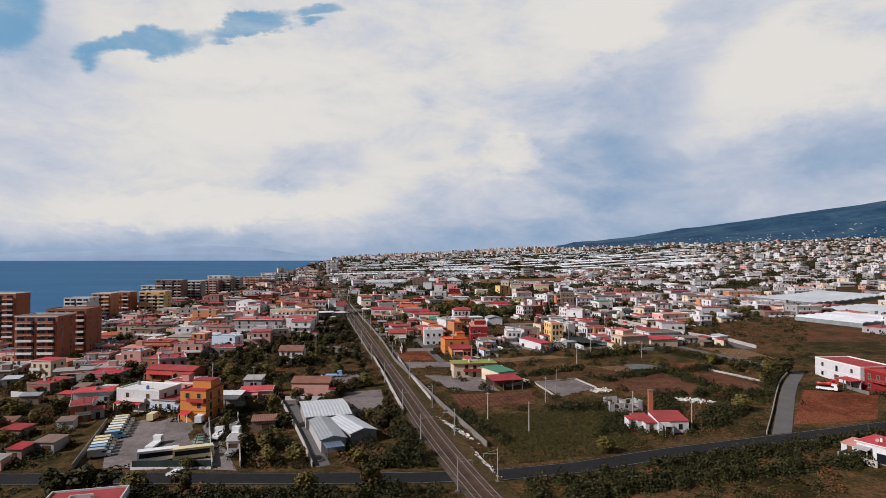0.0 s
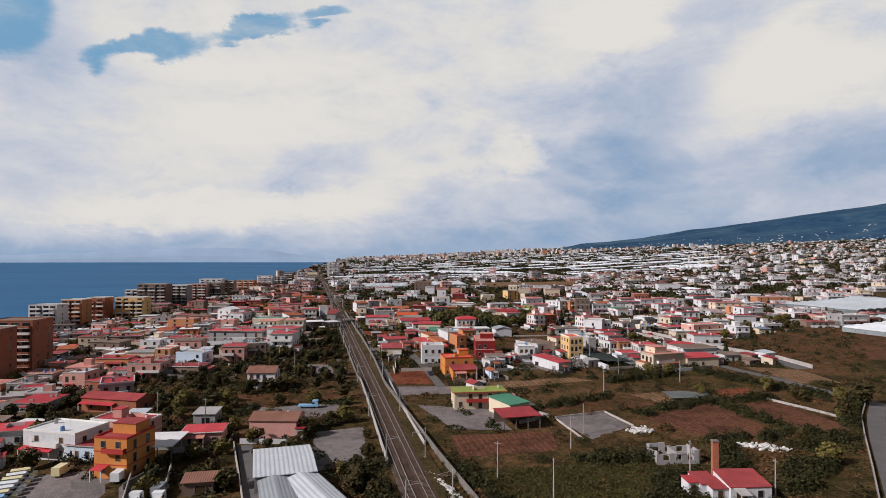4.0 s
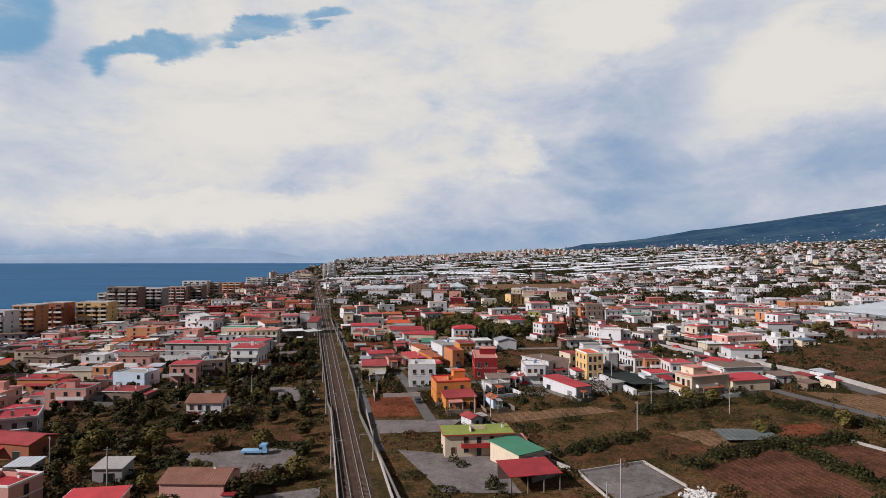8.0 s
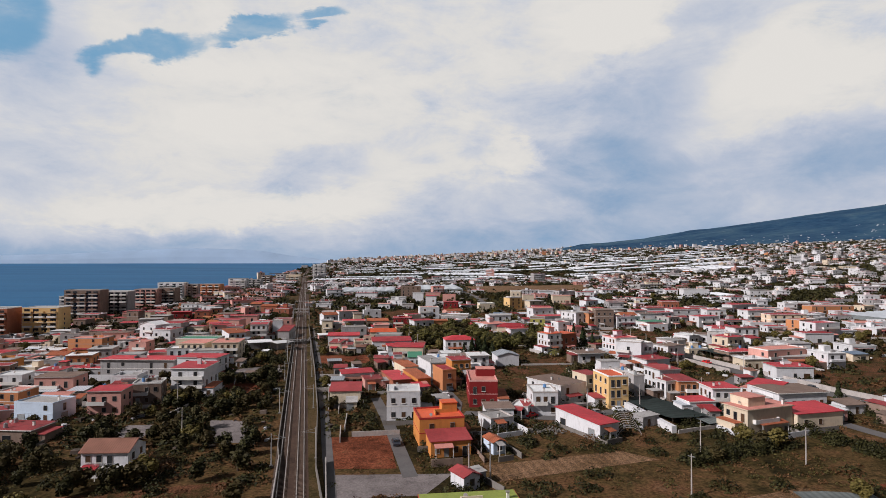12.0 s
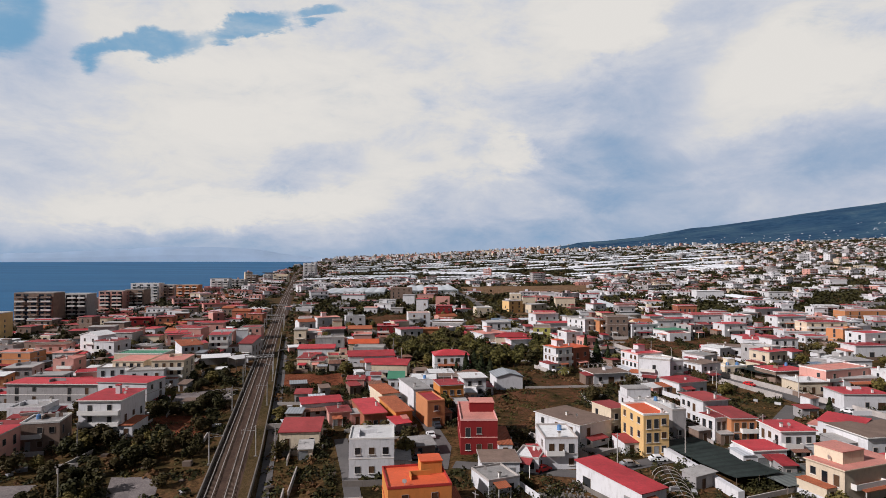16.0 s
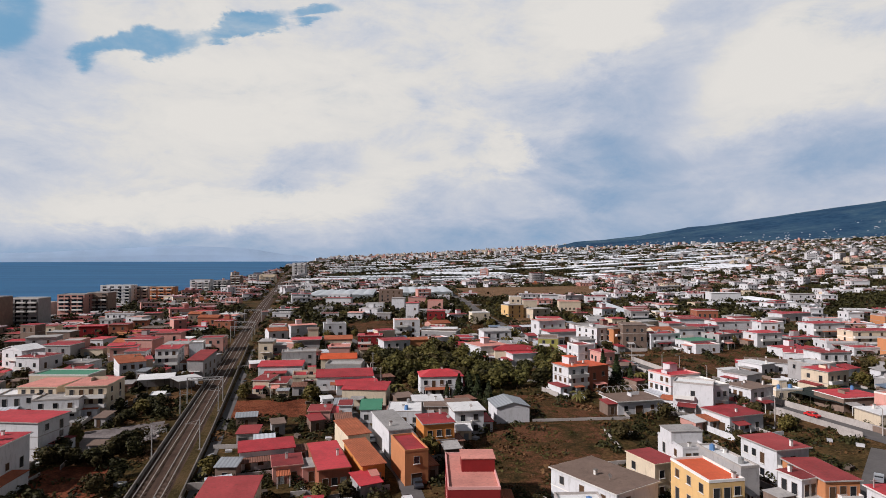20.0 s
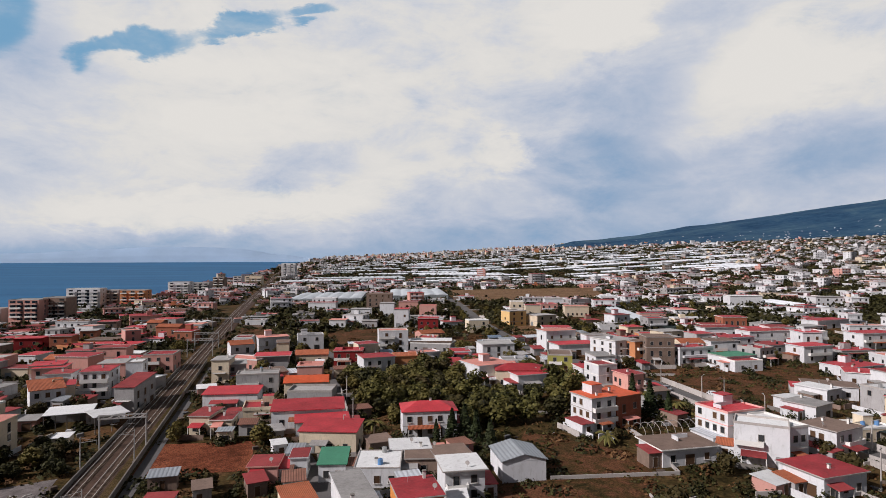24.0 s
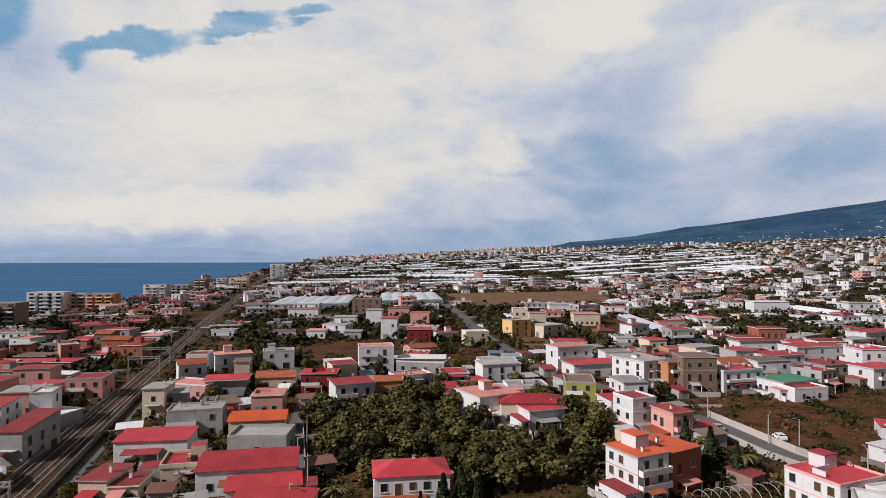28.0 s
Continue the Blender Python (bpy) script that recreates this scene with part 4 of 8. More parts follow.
def dress(home, x, y, rot, a, b, h, kind, floors, top, wall, rng):
    """The lean-tos, porches, yard walls and roof things that a lived-in house gathers."""
    c, s = math.cos(radians(rot)), math.sin(radians(rot))

    def free(p, q):
        px, py = x + c * p - s * q, y + s * p + c * q
        return not on_road(px, py) and abs(px - rail_x(py) - 1) > 7.5

    side = 1 if x < 20 + 0.27 * y else -1
    roofs = ("tile", "darkred", "red", "oldtile", "palemetal", "grey", "pink", "darkred")
    if rng.random() < 0.55 and free(0, -b - 3):
        x0 = -a + rng.uniform(0.0, 0.5) * a
        x1 = min(a, x0 + rng.uniform(0.5, 1.3) * a)
        out, z = rng.uniform(1.8, 3.2), rng.uniform(2.3, 2.7)
        part("porch_roof", sloped(x0, x1, -b - out, -b, z, z + 0.45), ROOF[rng.choice(roofs)], home)
        for p in (x0 + 0.15, x1 - 0.15):
            part("porch_post", Mesher().box(p - 0.08, p + 0.08, -b - out + 0.1, -b - out + 0.26, -1.5, z + 0.03), M["trim"], home)
    if rng.random() < 0.65 and free(side * (a + 2.5), 0):
        wide, d0, z = rng.uniform(2.2, 4.0), rng.uniform(0.5, 0.95) * b, rng.uniform(2.4, 3.1)
        q = rng.uniform(-0.4, 0.3) * b
        p0, p1 = sorted((side * a, side * (a + wide)))
        annex = part("annex", Mesher().box(p0, p1, q - d0, q + d0 * 0.8, -2.2, z), WALL[rng.choice((wall, wall, "grey", "white", "brown"))], home)
        part("annex_roof", sloped(p0 - 0.2, p1 + 0.2, q - d0 - 0.25, q + d0 * 0.8 + 0.15, z, z + rng.uniform(0.05, 0.5)), ROOF[rng.choice(roofs)], annex)
        part("annex_door", window_mesh(1.1, 2.1, "shutter")[2], None, annex, at=pose((p0 + p1) / 2, q - d0, 0.05))
    if rng.random() < 0.6 and free(0, -b - 5):
        e = rng.uniform(3.5, 6.0)
        t = 0.2
        me = Mesher().box(-a - 1.0, a * rng.uniform(0.2, 1.2), -b - e, -b - e + t, -2.2, rng.uniform(0.9, 1.5))
        p = side * (a + rng.uniform(0.8, 3.5))
        if free(p, 0):
            me.box(p - t / 2, p + t / 2, -b - e + t, b, -2.2, rng.uniform(0.9, 1.5))
        part("yard_wall", me, rng.choice((M["paleconcrete"], M["concrete"], WALL["white"], WALL["brown"])), home)
    if kind in ("flat", "slab"):
        deck = top + 0.07 if kind == "flat" else h + 0.27
        if rng.random() < 0.5:
            chimney(home, rng.uniform(-a + 0.8, a - 0.8), rng.uniform(-b + 0.8, b - 0.8), deck, rng.uniform(0.7, 1.3))
        if rng.random() < 0.4:
            dish(home, rng.uniform(-a + 0.8, a - 0.8), rng.uniform(-b + 0.8, b - 0.8), deck)
        if rng.random() < 0.35 and a > 4:
            p, q = rng.uniform(-0.4, 0.4) * a, rng.uniform(-0.2, 0.4) * b
            part("terrace_wall", Mesher().box(p - 2.0, p + 2.0, q, q + 0.18, deck, deck + 0.9).box(p - 2.0, p - 1.82, q - 2.2, q, deck, deck + 0.9), WALL[wall], home)


def open_shed(x, y, rot, w, d, h, roof="palemetal", rise=0.6, label="", posts=3, wall="grey"):
    """A roof on posts with one back wall."""
    home = thing("open_shed", on(x, y, rot), label, "shed", "open sheds")
    PLACED.append((x, y, 0.5 * math.hypot(w, d)))
    a, b = w / 2, d / 2
    lo = [(-a - 0.3, -b - 0.3, h), (a + 0.3, -b - 0.3, h), (a + 0.3, b + 0.3, h + rise), (-a - 0.3, b + 0.3, h + rise)]
    me = Mesher()
    me.v.extend(lo + [(p, q, r + 0.14) for p, q, r in lo])
    me.f.extend([(3, 2, 1, 0), (4, 5, 6, 7), (0, 1, 5, 4), (1, 2, 6, 5), (2, 3, 7, 6), (3, 0, 4, 7)])
    me.mi.extend([0] * 6)
    part("roof", me, ROOF[roof], home)
    part("back_wall", Mesher().box(-a, a, b - 0.2, b, -1.5, h + rise * 0.9), WALL[wall], home)
    for i in range(posts):
        p = -a + 0.15 + (w - 0.3) * i / (posts - 1)
        part("post", Mesher().box(p - 0.1, p + 0.1, -b, -b + 0.2, -1.0, h + 0.02), M["concrete"], home)
    return home

# ---- walls, roads and plots ----
OPEN = []


def inside(poly, x, y):
    hit = False
    for (x0, y0), (x1, y1) in zip(poly, poly[1:] + poly[:1]):
        if (y0 > y) != (y1 > y) and x < x0 + (y - y0) * (x1 - x0) / (y1 - y0):
            hit = not hit
    return hit


ROAD_CELLS = set()


def keep_clear(line, half):
    """Marks the ground of a road, so that nothing grows on it."""
    for (x0, y0), (x1, y1) in zip(line, line[1:]):
        k = max(1, int(math.hypot(x1 - x0, y1 - y0)))
        for i in range(k + 1):
            px, py = x0 + (x1 - x0) * i / k, y0 + (y1 - y0) * i / k
            w = int(half) + 1
            for a in range(-w, w + 1):
                for b in range(-w, w + 1):
                    if a * a + b * b <= half * half + 1:
                        ROAD_CELLS.add((round(px + a), round(py + b)))


def on_road(x, y):
    return (round(x), round(y)) in ROAD_CELLS


def plot(name, corners, material, label, category="field", lift=0.06):
    OPEN.append(list(corners))
    return lot(name, corners, M[material], label, category, lift)


ROAD_FRONT = [(-330, 190), (-160, 122), (-84, 92), (-44, 78.5), (-19, 72.6), (10, 66.5), (30, 64), (48, 64.3), (77, 68.5), (106, 70.7), (146, 74), (260, 84), (420, 110)]
ROAD_SIDE = [(196, 190), (197, 211), (190, 236), (185, 270), (182, 292), (178, 318), (173, 343), (173, 370), (168, 402), (155, 438), (157.5, 487), (160, 535), (168, 600), (176, 665), (186, 760)]
LANE = [(111, 73), (128, 91), (146, 110), (160, 124), (177, 139)]
LANE_ON = LANE + [(174, 152), (171.5, 176), (167.5, 196), (166, 208)]
ribbon("road_front", ROAD_FRONT, 7.0, M["asphalt"], "dark asphalt two-lane road passing under the railway")
for s in (-3.0, 3.0):
    ribbon("road_marking", ROAD_FRONT, 0.14, M["line"], "worn white line painted on the road", "road marking", lift=0.13, side=s)
ribbon("road_inland", ROAD_SIDE, 7.0, M["paleasphalt"], "pale dusty asphalt street between garden walls")
ribbon("lane_inland", LANE_ON, 4.6, M["paleasphalt"], "straight pale concrete farm lane")
ribbon("lane_cluster", [(42.6, 192), (42.4, 238), (41.5, 262)], 3.4, M["paleasphalt"], "narrow concrete lane beside the white house")
ribbon("lane_street", [(62, 236), (66, 250), (66, 272), (62, 300), (56, 330)], 4.2, M["paleasphalt"], "narrow street between red-roofed houses")
ribbon("street_yellow", [(66, 238), (92, 226), (118, 231), (140, 232), (178, 262)], 4.6, M["paleasphalt"], "grey street before the yellow block")
ribbon("lane_rail", [(25.5, 170), (24.8, 240), (23.2, 310), (21.2, 380), (19, 440)], 2.6, M["paleasphalt"], "narrow lane running beside the railway wall")
ribbon("lane_villa", [(68, 318), (67, 350), (66, 392), (70, 440), (64, 470)], 3.6, M["paleasphalt"], "narrow walled lane past the villa")

for line, half in ((ROAD_FRONT, 5.0), (ROAD_SIDE, 4.6), (LANE_ON, 3.6), ([(42.6, 192), (42.4, 238), (41.5, 262)], 2.6), ([(62, 236), (66, 250), (66, 272), (62, 300), (56, 330)], 3.0),
                   ([(66, 238), (92, 226), (118, 231), (140, 232), (178, 262)], 3.2), ([(68, 318), (67, 350), (66, 392), (70, 440), (64, 470)], 2.8), ([(-10, 78), (-13.5, 100), (-16, 110), (-21, 141)], 3.0)):
    keep_clear(line, half)

wall_line("wall_railway_sea", [(13.9, 208), (14.3, 168), (14.6, 118)], 1.6, M["paleconcrete"], "pale concrete wall along the railway", kind="structure")
wall_line("wall_railway_sea", [(8.2, 440), (10.6, 323), (13.0, 217), (13.9, 208)], 1.3, M["concrete"], "weathered concrete wall along the railway", kind="structure")
wall_line("wall_railway_inland", [(31.0, 82), (27.6, 121), (22.4, 200), (22.6, 250), (21.3, 310), (18.9, 380), (16.6, 450)], 1.7, M["concrete"], "grey concrete retaining wall beside the tracks", kind="structure")
wall_line("wall_lane_inland", [(25.5, 130), (24.4, 176), (24.6, 205)], 1.4, M["paleconcrete"], "pale garden wall beside the railway lane", kind="structure")
wall_line("wall_street_west", [(164.5, 402), (169, 370), (169, 343), (174, 318), (178, 292), (181, 270)], 1.5, M["paleconcrete"], "pale plastered wall along the street", kind="structure")
wall_line("wall_street_east", [(177, 373), (177, 343), (182, 318), (186, 292), (189, 270), (194, 236), (201.5, 211), (200, 190)], 1.7, M["paleconcrete"], "long white garden wall along the street", kind="structure")
wall_line("wall_field", [(106, 302), (133, 298), (137, 316)], 0.8, M["paleconcrete"], "low pale wall at the edge of a field", kind="structure")
wall_line("wall_nursery", [(116, 242), (116, 207)], 1.9, WALL["white"], "broad white wall beside a plot of netting", thick=1.4, kind="structure")
wall_line("wall_nursery_front", [(116.8, 206.4), (130, 208.5)], 1.0, M["paleconcrete"], "low pale wall before a plot of netting", kind="structure")
wall_line("wall_plot", [(145, 151.5), (149, 138), (152, 124)], 0.8, M["paleconcrete"], "low pale wall between brown plots", kind="structure")
wall_line("wall_grey_lot", [(68, 125.5), (68, 146), (85.6, 148.6), (87, 133.5)], 0.6, M["paleconcrete"], "low pale kerb wall round a bare lot", kind="structure")
wall_line("wall_lane_farm", [(108.2, 75.2), (125, 92.6), (143, 111.6), (157, 126), (171, 138)], 0.9, M["paleconcrete"], "low pale wall beside the farm lane", kind="structure")
wall_line("wall_lane_villa", [(69.6, 322), (68.8, 350), (68, 390)], 1.4, M["paleconcrete"], "pale wall beside the narrow lane", kind="structure")
wall_line("wall_yard", [(-69, 92), (-74, 133)], 1.6, M["concrete"], "grey yard wall", kind="structure")
wall_line("wall_yard_east", [(-29.4, 81.5), (-35.4, 126)], 1.8, M["paleconcrete"], "pale yard wall beside parked vans", kind="structure")
wall_line("wall_yard_middle", [(-35.9, 83), (-44.0, 127)], 1.4, M["paleconcrete"], "pale wall between yard and lane", kind="structure")
wall_line("wall_yard_front", [(-54.7, 88.2), (-36.2, 83)], 1.9, ROOF["net"], "dark screen wall along the road", kind="structure")
wall_line("wall_yard_kerb", [(-54.9, 87.6), (-36.0, 82.3)], 0.6, WALL["white"], "low white wall at the foot of a dark screen", kind="structure")
wall_line("wall_shed_lane", [(-12.8, 78.5), (-15.2, 95), (-17.4, 108), (-23.5, 141)], 1.2, M["paleconcrete"], "pale wall along a lane beside the sheds", kind="structure")

plot("yard", [(-62, 91), (-73, 133), (-45, 130), (-30, 80)], "greysoil", "grey gravel vehicle yard beside the road", "yard")
plot("lane_sheds", [(-12.0, 78), (-8.6, 79), (-18.8, 141), (-22.6, 141)], "paleasphalt", "pale lane beside the sheds", "lane")
plot("soil_plot", [(23.9, 201), (40.3, 197.8), (41.2, 222), (24.2, 223.6)], "redsoil", "bare red-brown soil plot", "field")
plot("grey_lot", [(68.2, 146.5), (85.3, 148.3), (86.3, 133.7), (70.3, 125.5)], "greysoil", "walled plot of bare grey ground", "field")
plot("field_strip", [(94, 142.5), (126, 151.5), (122.5, 119), (102, 118)], "soil", "ploughed brown field strip", "field")
plot("field_strip", [(128, 150.5), (147, 151.5), (147, 118), (131, 119)], "soil", "ploughed brown field strip", "field")
plot("red_field", [(157, 115), (176, 103), (150, 80), (122, 81)], "redsoil", "bare reddish field beside the lane", "field")
plot("brown_field", [(72, 262), (97, 250), (134, 308), (112, 333)], "drysoil", "dry brown fallow field", "field")
plot("soil_plot", [(15, 325), (45, 322), (45, 342), (13.9, 346)], "redsoil", "dug brown soil plot beside the railway", "field")
plot("strip_field", [(60, 195), (95, 197.5), (101, 190), (61, 185.5)], "tansoil", "strip of dry stubble", "field")
plot("low_field", [(34, 137), (63, 134), (58, 119), (33, 120)], "soil", "bare red-brown plot below the farm shed", "field")
plot("tan_field", [(174, 200), (193, 190), (190, 166), (174.5, 168)], "tansoil", "tan stubble field beside the street", "field")
plot("red_plot", [(136, 167), (150, 167), (148, 153.5), (131, 153.5)], "redsoil", "bare red plot behind the hedges", "field")
plot("nursery_plot", [(104, 167), (121, 169), (130, 155), (110, 151)], "tansoil", "nursery ground in pale rows", "field")
plot("brown_fallow", [(66, 160), (103, 166), (108, 152), (72, 150)], "drysoil", "dry brown fallow with weeds", "field")
plot("grey_yard", [(26, 184), (44, 182), (52, 192), (26, 197)], "greysoil", "grey dirt yard before the soil plot", "yard")
plot("grass_field", [(36, 78), (72, 84), (76, 108), (34, 110)], "grass", "rough green grass field beside the railway", "field")
plot("brown_field_east", [(203, 205), (290, 190), (330, 300), (196, 262)], "drysoil", "wide dry brown field", "field")
plot("stubble_field", [(182, 330), (242, 330), (250, 384), (180, 392)], "drysoil", "dry terraced field with pale stones", "field")
plot("station_field", [(22, 480), (42, 470), (40, 536), (19, 556)], "drysoil", "dry field beside the station", "field")
plot("far_field", [(200, 850), (392, 826), (302, 655), (196, 668)], "tansoil", "wide dull brown plain", "field")
plot("allotment", [(64, 528), (113, 531), (110, 472), (68, 482)], "drysoil", "dull green and brown allotment", "field")
plot("inland_field", [(168, 520), (196, 520), (184, 486), (164, 476)], "tansoil", "dry grass field beside the street", "field")
plot("inland_field", [(128, 487), (150, 496), (142, 462), (126, 466)], "drysoil", "dry grass plot beside the street", "field")
plot("inland_field", [(211, 535), (219, 505), (279, 556), (257, 582)], "drysoil", "dry brown field among houses", "field")
plot("seaward_yard", [(-24, 178.5), (5, 177.5), (5, 162), (-18, 162)], "greysoil", "bare grey yard beside the railway", "yard")
plot("seaward_field", [(-31, 197), (6, 198), (6, 180), (-27, 181)], "drysoil", "dry brown field with rough grass", "field")
plot("seaward_field", [(-8, 247), (2.5, 245), (5, 223.5), (-4, 226)], "greysoil", "bare grey plot among trees", "field")
plot("seaward_rows", [(-30, 247), (-22, 246), (-23, 228), (-32, 232)], "greysoil", "garden rows under pale sheeting", "field")
plot("seaward_field", [(-24, 275), (-9, 295), (4, 292), (5, 272)], "redsoil", "bare brown field beside the railway", "field")
plot("yard_works", [(-13, 321), (6.5, 327), (8, 311), (-7, 302)], "greysoil", "pale works yard with stacked stone", "yard")
plot("sheds_yard", [(-3, 118), (10, 120), (11, 150), (-3, 148)], "greysoil", "grey yard beside the sheds", "yard")
plot("villa_yard", [(36, 142), (52, 138), (52, 160), (30, 170)], "greysoil", "grey dirt yard before the green-roofed house", "yard")
OPEN.append([(-61, 86), (-77, 86), (-80, 136), (-62, 136)])
PLOTS = len(OPEN)
WEEDY = [p for p in OPEN if p[0] in ((36, 78), (72, 262), (203, 205), (182, 330), (22, 480), (-31, 197), (-24, 275), (64, 528), (168, 520), (128, 487), (211, 535))]
for poly in ([(24, 20), (120, 20), (200, 60), (300, 60), (330, 205), (125, 195), (24, 206)], [(-14, 60), (13, 60), (10, 262), (-28, 262), (-50, 250), (-64, 215), (-34, 170), (-8, 160)],
             [(75, 350), (125, 342), (160, 392), (110, 414), (64, 400)], [(-60, 80), (-22, 74), (-22, 140), (-60, 140)], [(-70, 60), (13, 50), (13, 90), (-70, 100)],
             [(-75, 100), (13, 60), (13, 172), (-75, 172)], [(-140, 90), (-75, 90), (-75, 160), (-140, 160)], [(40, 690), (108, 690), (112, 800), (36, 800)], [(125, 690), (182, 690), (208, 815), (135, 845)], [(134, 315), (160, 315), (160, 332), (134, 332)]):
    OPEN.append(poly)


# ---- trees and scrub ----
def crown_mesh(name, seed, radius, high, count, material, size=0.5, blobs=7, cone=False):
    """A crown of many small leaf clumps set round several lobes."""
    rng = random.Random(seed)
    me = Mesher()
    lobes = [(Vector((rng.uniform(-0.55, 0.55) * radius, rng.uniform(-0.55, 0.55) * radius, high * rng.uniform(0.35, 0.85))), radius * rng.uniform(0.38, 0.62)) for _ in range(blobs)]
    for _ in range(count):
        if cone:
            u = rng.random() ** 0.7
            w, r = rng.uniform(0, 2 * math.pi), radius * (1 - u) * rng.uniform(0.55, 1.1)
            p = Vector((r * math.cos(w), r * math.sin(w), high * (0.08 + 0.92 * u)))
            v = Vector((math.cos(w), math.sin(w), 0.4))
        else:
            c, r = rng.choice(lobes)
            v = Vector((rng.gauss(0, 1), rng.gauss(0, 1), rng.gauss(0, 1))).normalized()
            p = c + v * r * rng.uniform(0.7, 1.08)
            if p.z < high * 0.12:
                continue
        n = (v * 1.3 + Vector((rng.gauss(0, 0.6), rng.gauss(0, 0.6), rng.gauss(0.3, 0.6)))).normalized()
        q = n.to_track_quat("Z", "Y").to_matrix()
        s = size * rng.uniform(0.6, 1.5)
        me.face([p + q @ Vector((s * a, s * b * 0.7, 0)) for a, b in ((-1, -0.4), (0.2, -1), (1, 0.3), (-0.3, 1))])
    return me.build(name, M[material])


def trunk_mesh(high, r):
    me = Mesher().tube((0, 0, -0.4), (0.05, 0, high * 0.5), r, r * 0.7, 6)
    for k in range(4):
        w = k * 1.6
        me.tube((0.05, 0, high * (0.38 + 0.05 * k)), (math.cos(w) * high * 0.3, math.sin(w) * high * 0.3, high * 0.75), r * 0.5, r * 0.2, 5)
    return me.build("trunk", M["bark"])


CROWNS = [crown_mesh("crown", 10 + k, 2.4, 4.2, 680, mat, 0.29) for k, mat in enumerate(("foliage", "citrus", "foliage", "citrus", "foliage"))]
CONES = [crown_mesh("crown", 30 + k, 2.2, 8.5, 760, "conifer", 0.32, cone=True) for k in range(2)]
TRUNK = trunk_mesh(4.2, 0.17)
TALL_TRUNK = Mesher().tube((0, 0, -0.4), (0, 0, 7.5), 0.2, 0.06, 6).build("trunk", M["bark"])
TREES = []


MORE_TREES = []


def tree(x, y, size=1.0, conifer=False, rng=random):
    if on_road(x, y):
        return None
    TREES.append((x, y))
    if len(TREES) > 296:
        MORE_TREES.append((x, y, size, rng.uniform(0, 6.28), rng.randrange(len(CROWNS))))
        return None
    label = "dark green conifer with a pointed crown" if conifer else rng.choice(("leafy olive-green garden tree", "rounded citrus tree with dense foliage"))
    ob = thing("tree", on(x, y, rng.uniform(0, 360)), label, "tree", "trees")
    ob.scale = (size * rng.uniform(0.85, 1.2), size * rng.uniform(0.85, 1.2), size * rng.uniform(0.85, 1.15))
    part("trunk", TALL_TRUNK if conifer else TRUNK, None, ob)
    part("crown", rng.choice(CONES if conifer else CROWNS[1::2] if x > rail_x(y) and rng.random() < 0.75 else CROWNS[::2]), None, ob)
    return ob


def plant_more_trees():
    """The remaining garden trees, joined."""
    data = []
    for me in CROWNS:
        co = np.empty(len(me.vertices) * 3)
        me.vertices.foreach_get("co", co)
        data.append((co.reshape(-1, 3), [tuple(p.vertices) for p in me.polygons]))
    v, f, mi = [], [], []
    for x, y, size, turn, k in MORE_TREES:
        co, faces = data[k]
        c, s = math.cos(turn) * size, math.sin(turn) * size
        base = len(v)
        z = land(x, y)
        v.extend((x + c * a - s * b, y + s * a + c * b, z + size * e) for a, b, e in co.tolist())
        f.extend(tuple(i + base for i in q) for q in faces)
        mi.extend([k % 2] * len(faces))
    me = bpy.data.meshes.new("garden_trees")
    me.from_pydata(v, [], f)
    me.materials.append(M["foliage"])
    me.materials.append(M["citrus"])
    me.polygons.foreach_set("material_index", mi)
    tagged(new("garden_trees", me), "dark olive-green trees filling the gardens between houses", "trees", kind="stuff")


def scrub(name, spots, material, label, category="scrub"):
    """Low growth as one sheet of leaf clumps: spots are (x, y, radius, height, clumps, leaf size)."""
    rng = random.Random(len(spots) * 7 + len(name))
    v, f = [], []
    for x, y, r, h, count, s in spots:
        for _ in range(count):
            w, d = rng.uniform(0, 2 * math.pi), r * math.sqrt(rng.random())
            px, py = x + d * math.cos(w), y + d * math.sin(w)
            if on_road(px, py):
                continue
            lump = 1 - (d / r) ** 2
            p = Vector((px, py, land(px, py) + h * lump * rng.uniform(0.25, 1.0) + 0.1))
            q = Vector((rng.gauss(0, 0.7) + math.cos(w) * d / r, rng.gauss(0, 0.7) + math.sin(w) * d / r, rng.gauss(0.9, 0.7))).normalized().to_track_quat("Z", "Y").to_matrix()
            k, e = len(v), s * rng.uniform(0.6, 1.5)
            v.extend(tuple(p + q @ Vector((e * a, e * b, 0))) for a, b in ((-1, -0.4), (0.1, -0.9), (1, 0.1), (-0.1, 0.8)))
            f.append((k, k + 1, k + 2, k + 3))
    me = bpy.data.meshes.new(name)
    me.from_pydata(v, [], f)
    me.materials.append(M[material])
    return tagged(new(name, me), label, category, kind="stuff")

# ---- placed houses ----
# by the crossing road
house(-46.1, 128.6, -21, 8.3, 10.0, 9.3, "ochre", "darkred", floors=3, front=2, sides=2, hut=(0.1, 0.3, 6, 5), trim="redtrim", tanks=1)
house(-66.1, 148.6, -25, 16.0, 11.0, 7.0, "white", "white", floors=2, front=2, sides=2, tanks=2, aerial=1)
house(-58.4, 143.0, -21, 8.0, 7.0, 3.5, "blue", "darkred", "slab", floors=1, front=2, sides=0)
open_shed(-40.6, 136.2, -7, 10.0, 11.0, 4.2, "white", 0.3, "open shed with a white sheet roof over a dark bay", 4)
house(-31.6, 145.8, -1, 10.3, 8.0, 3.6, "pink", "red", "slab", floors=1, front=3, sides=1)
house(-66.9, 191.9, -24, 20.7, 9.0, 4.0, "brick", "darkred", "gable", floors=1, front=3, sides=1, rise=1.3)
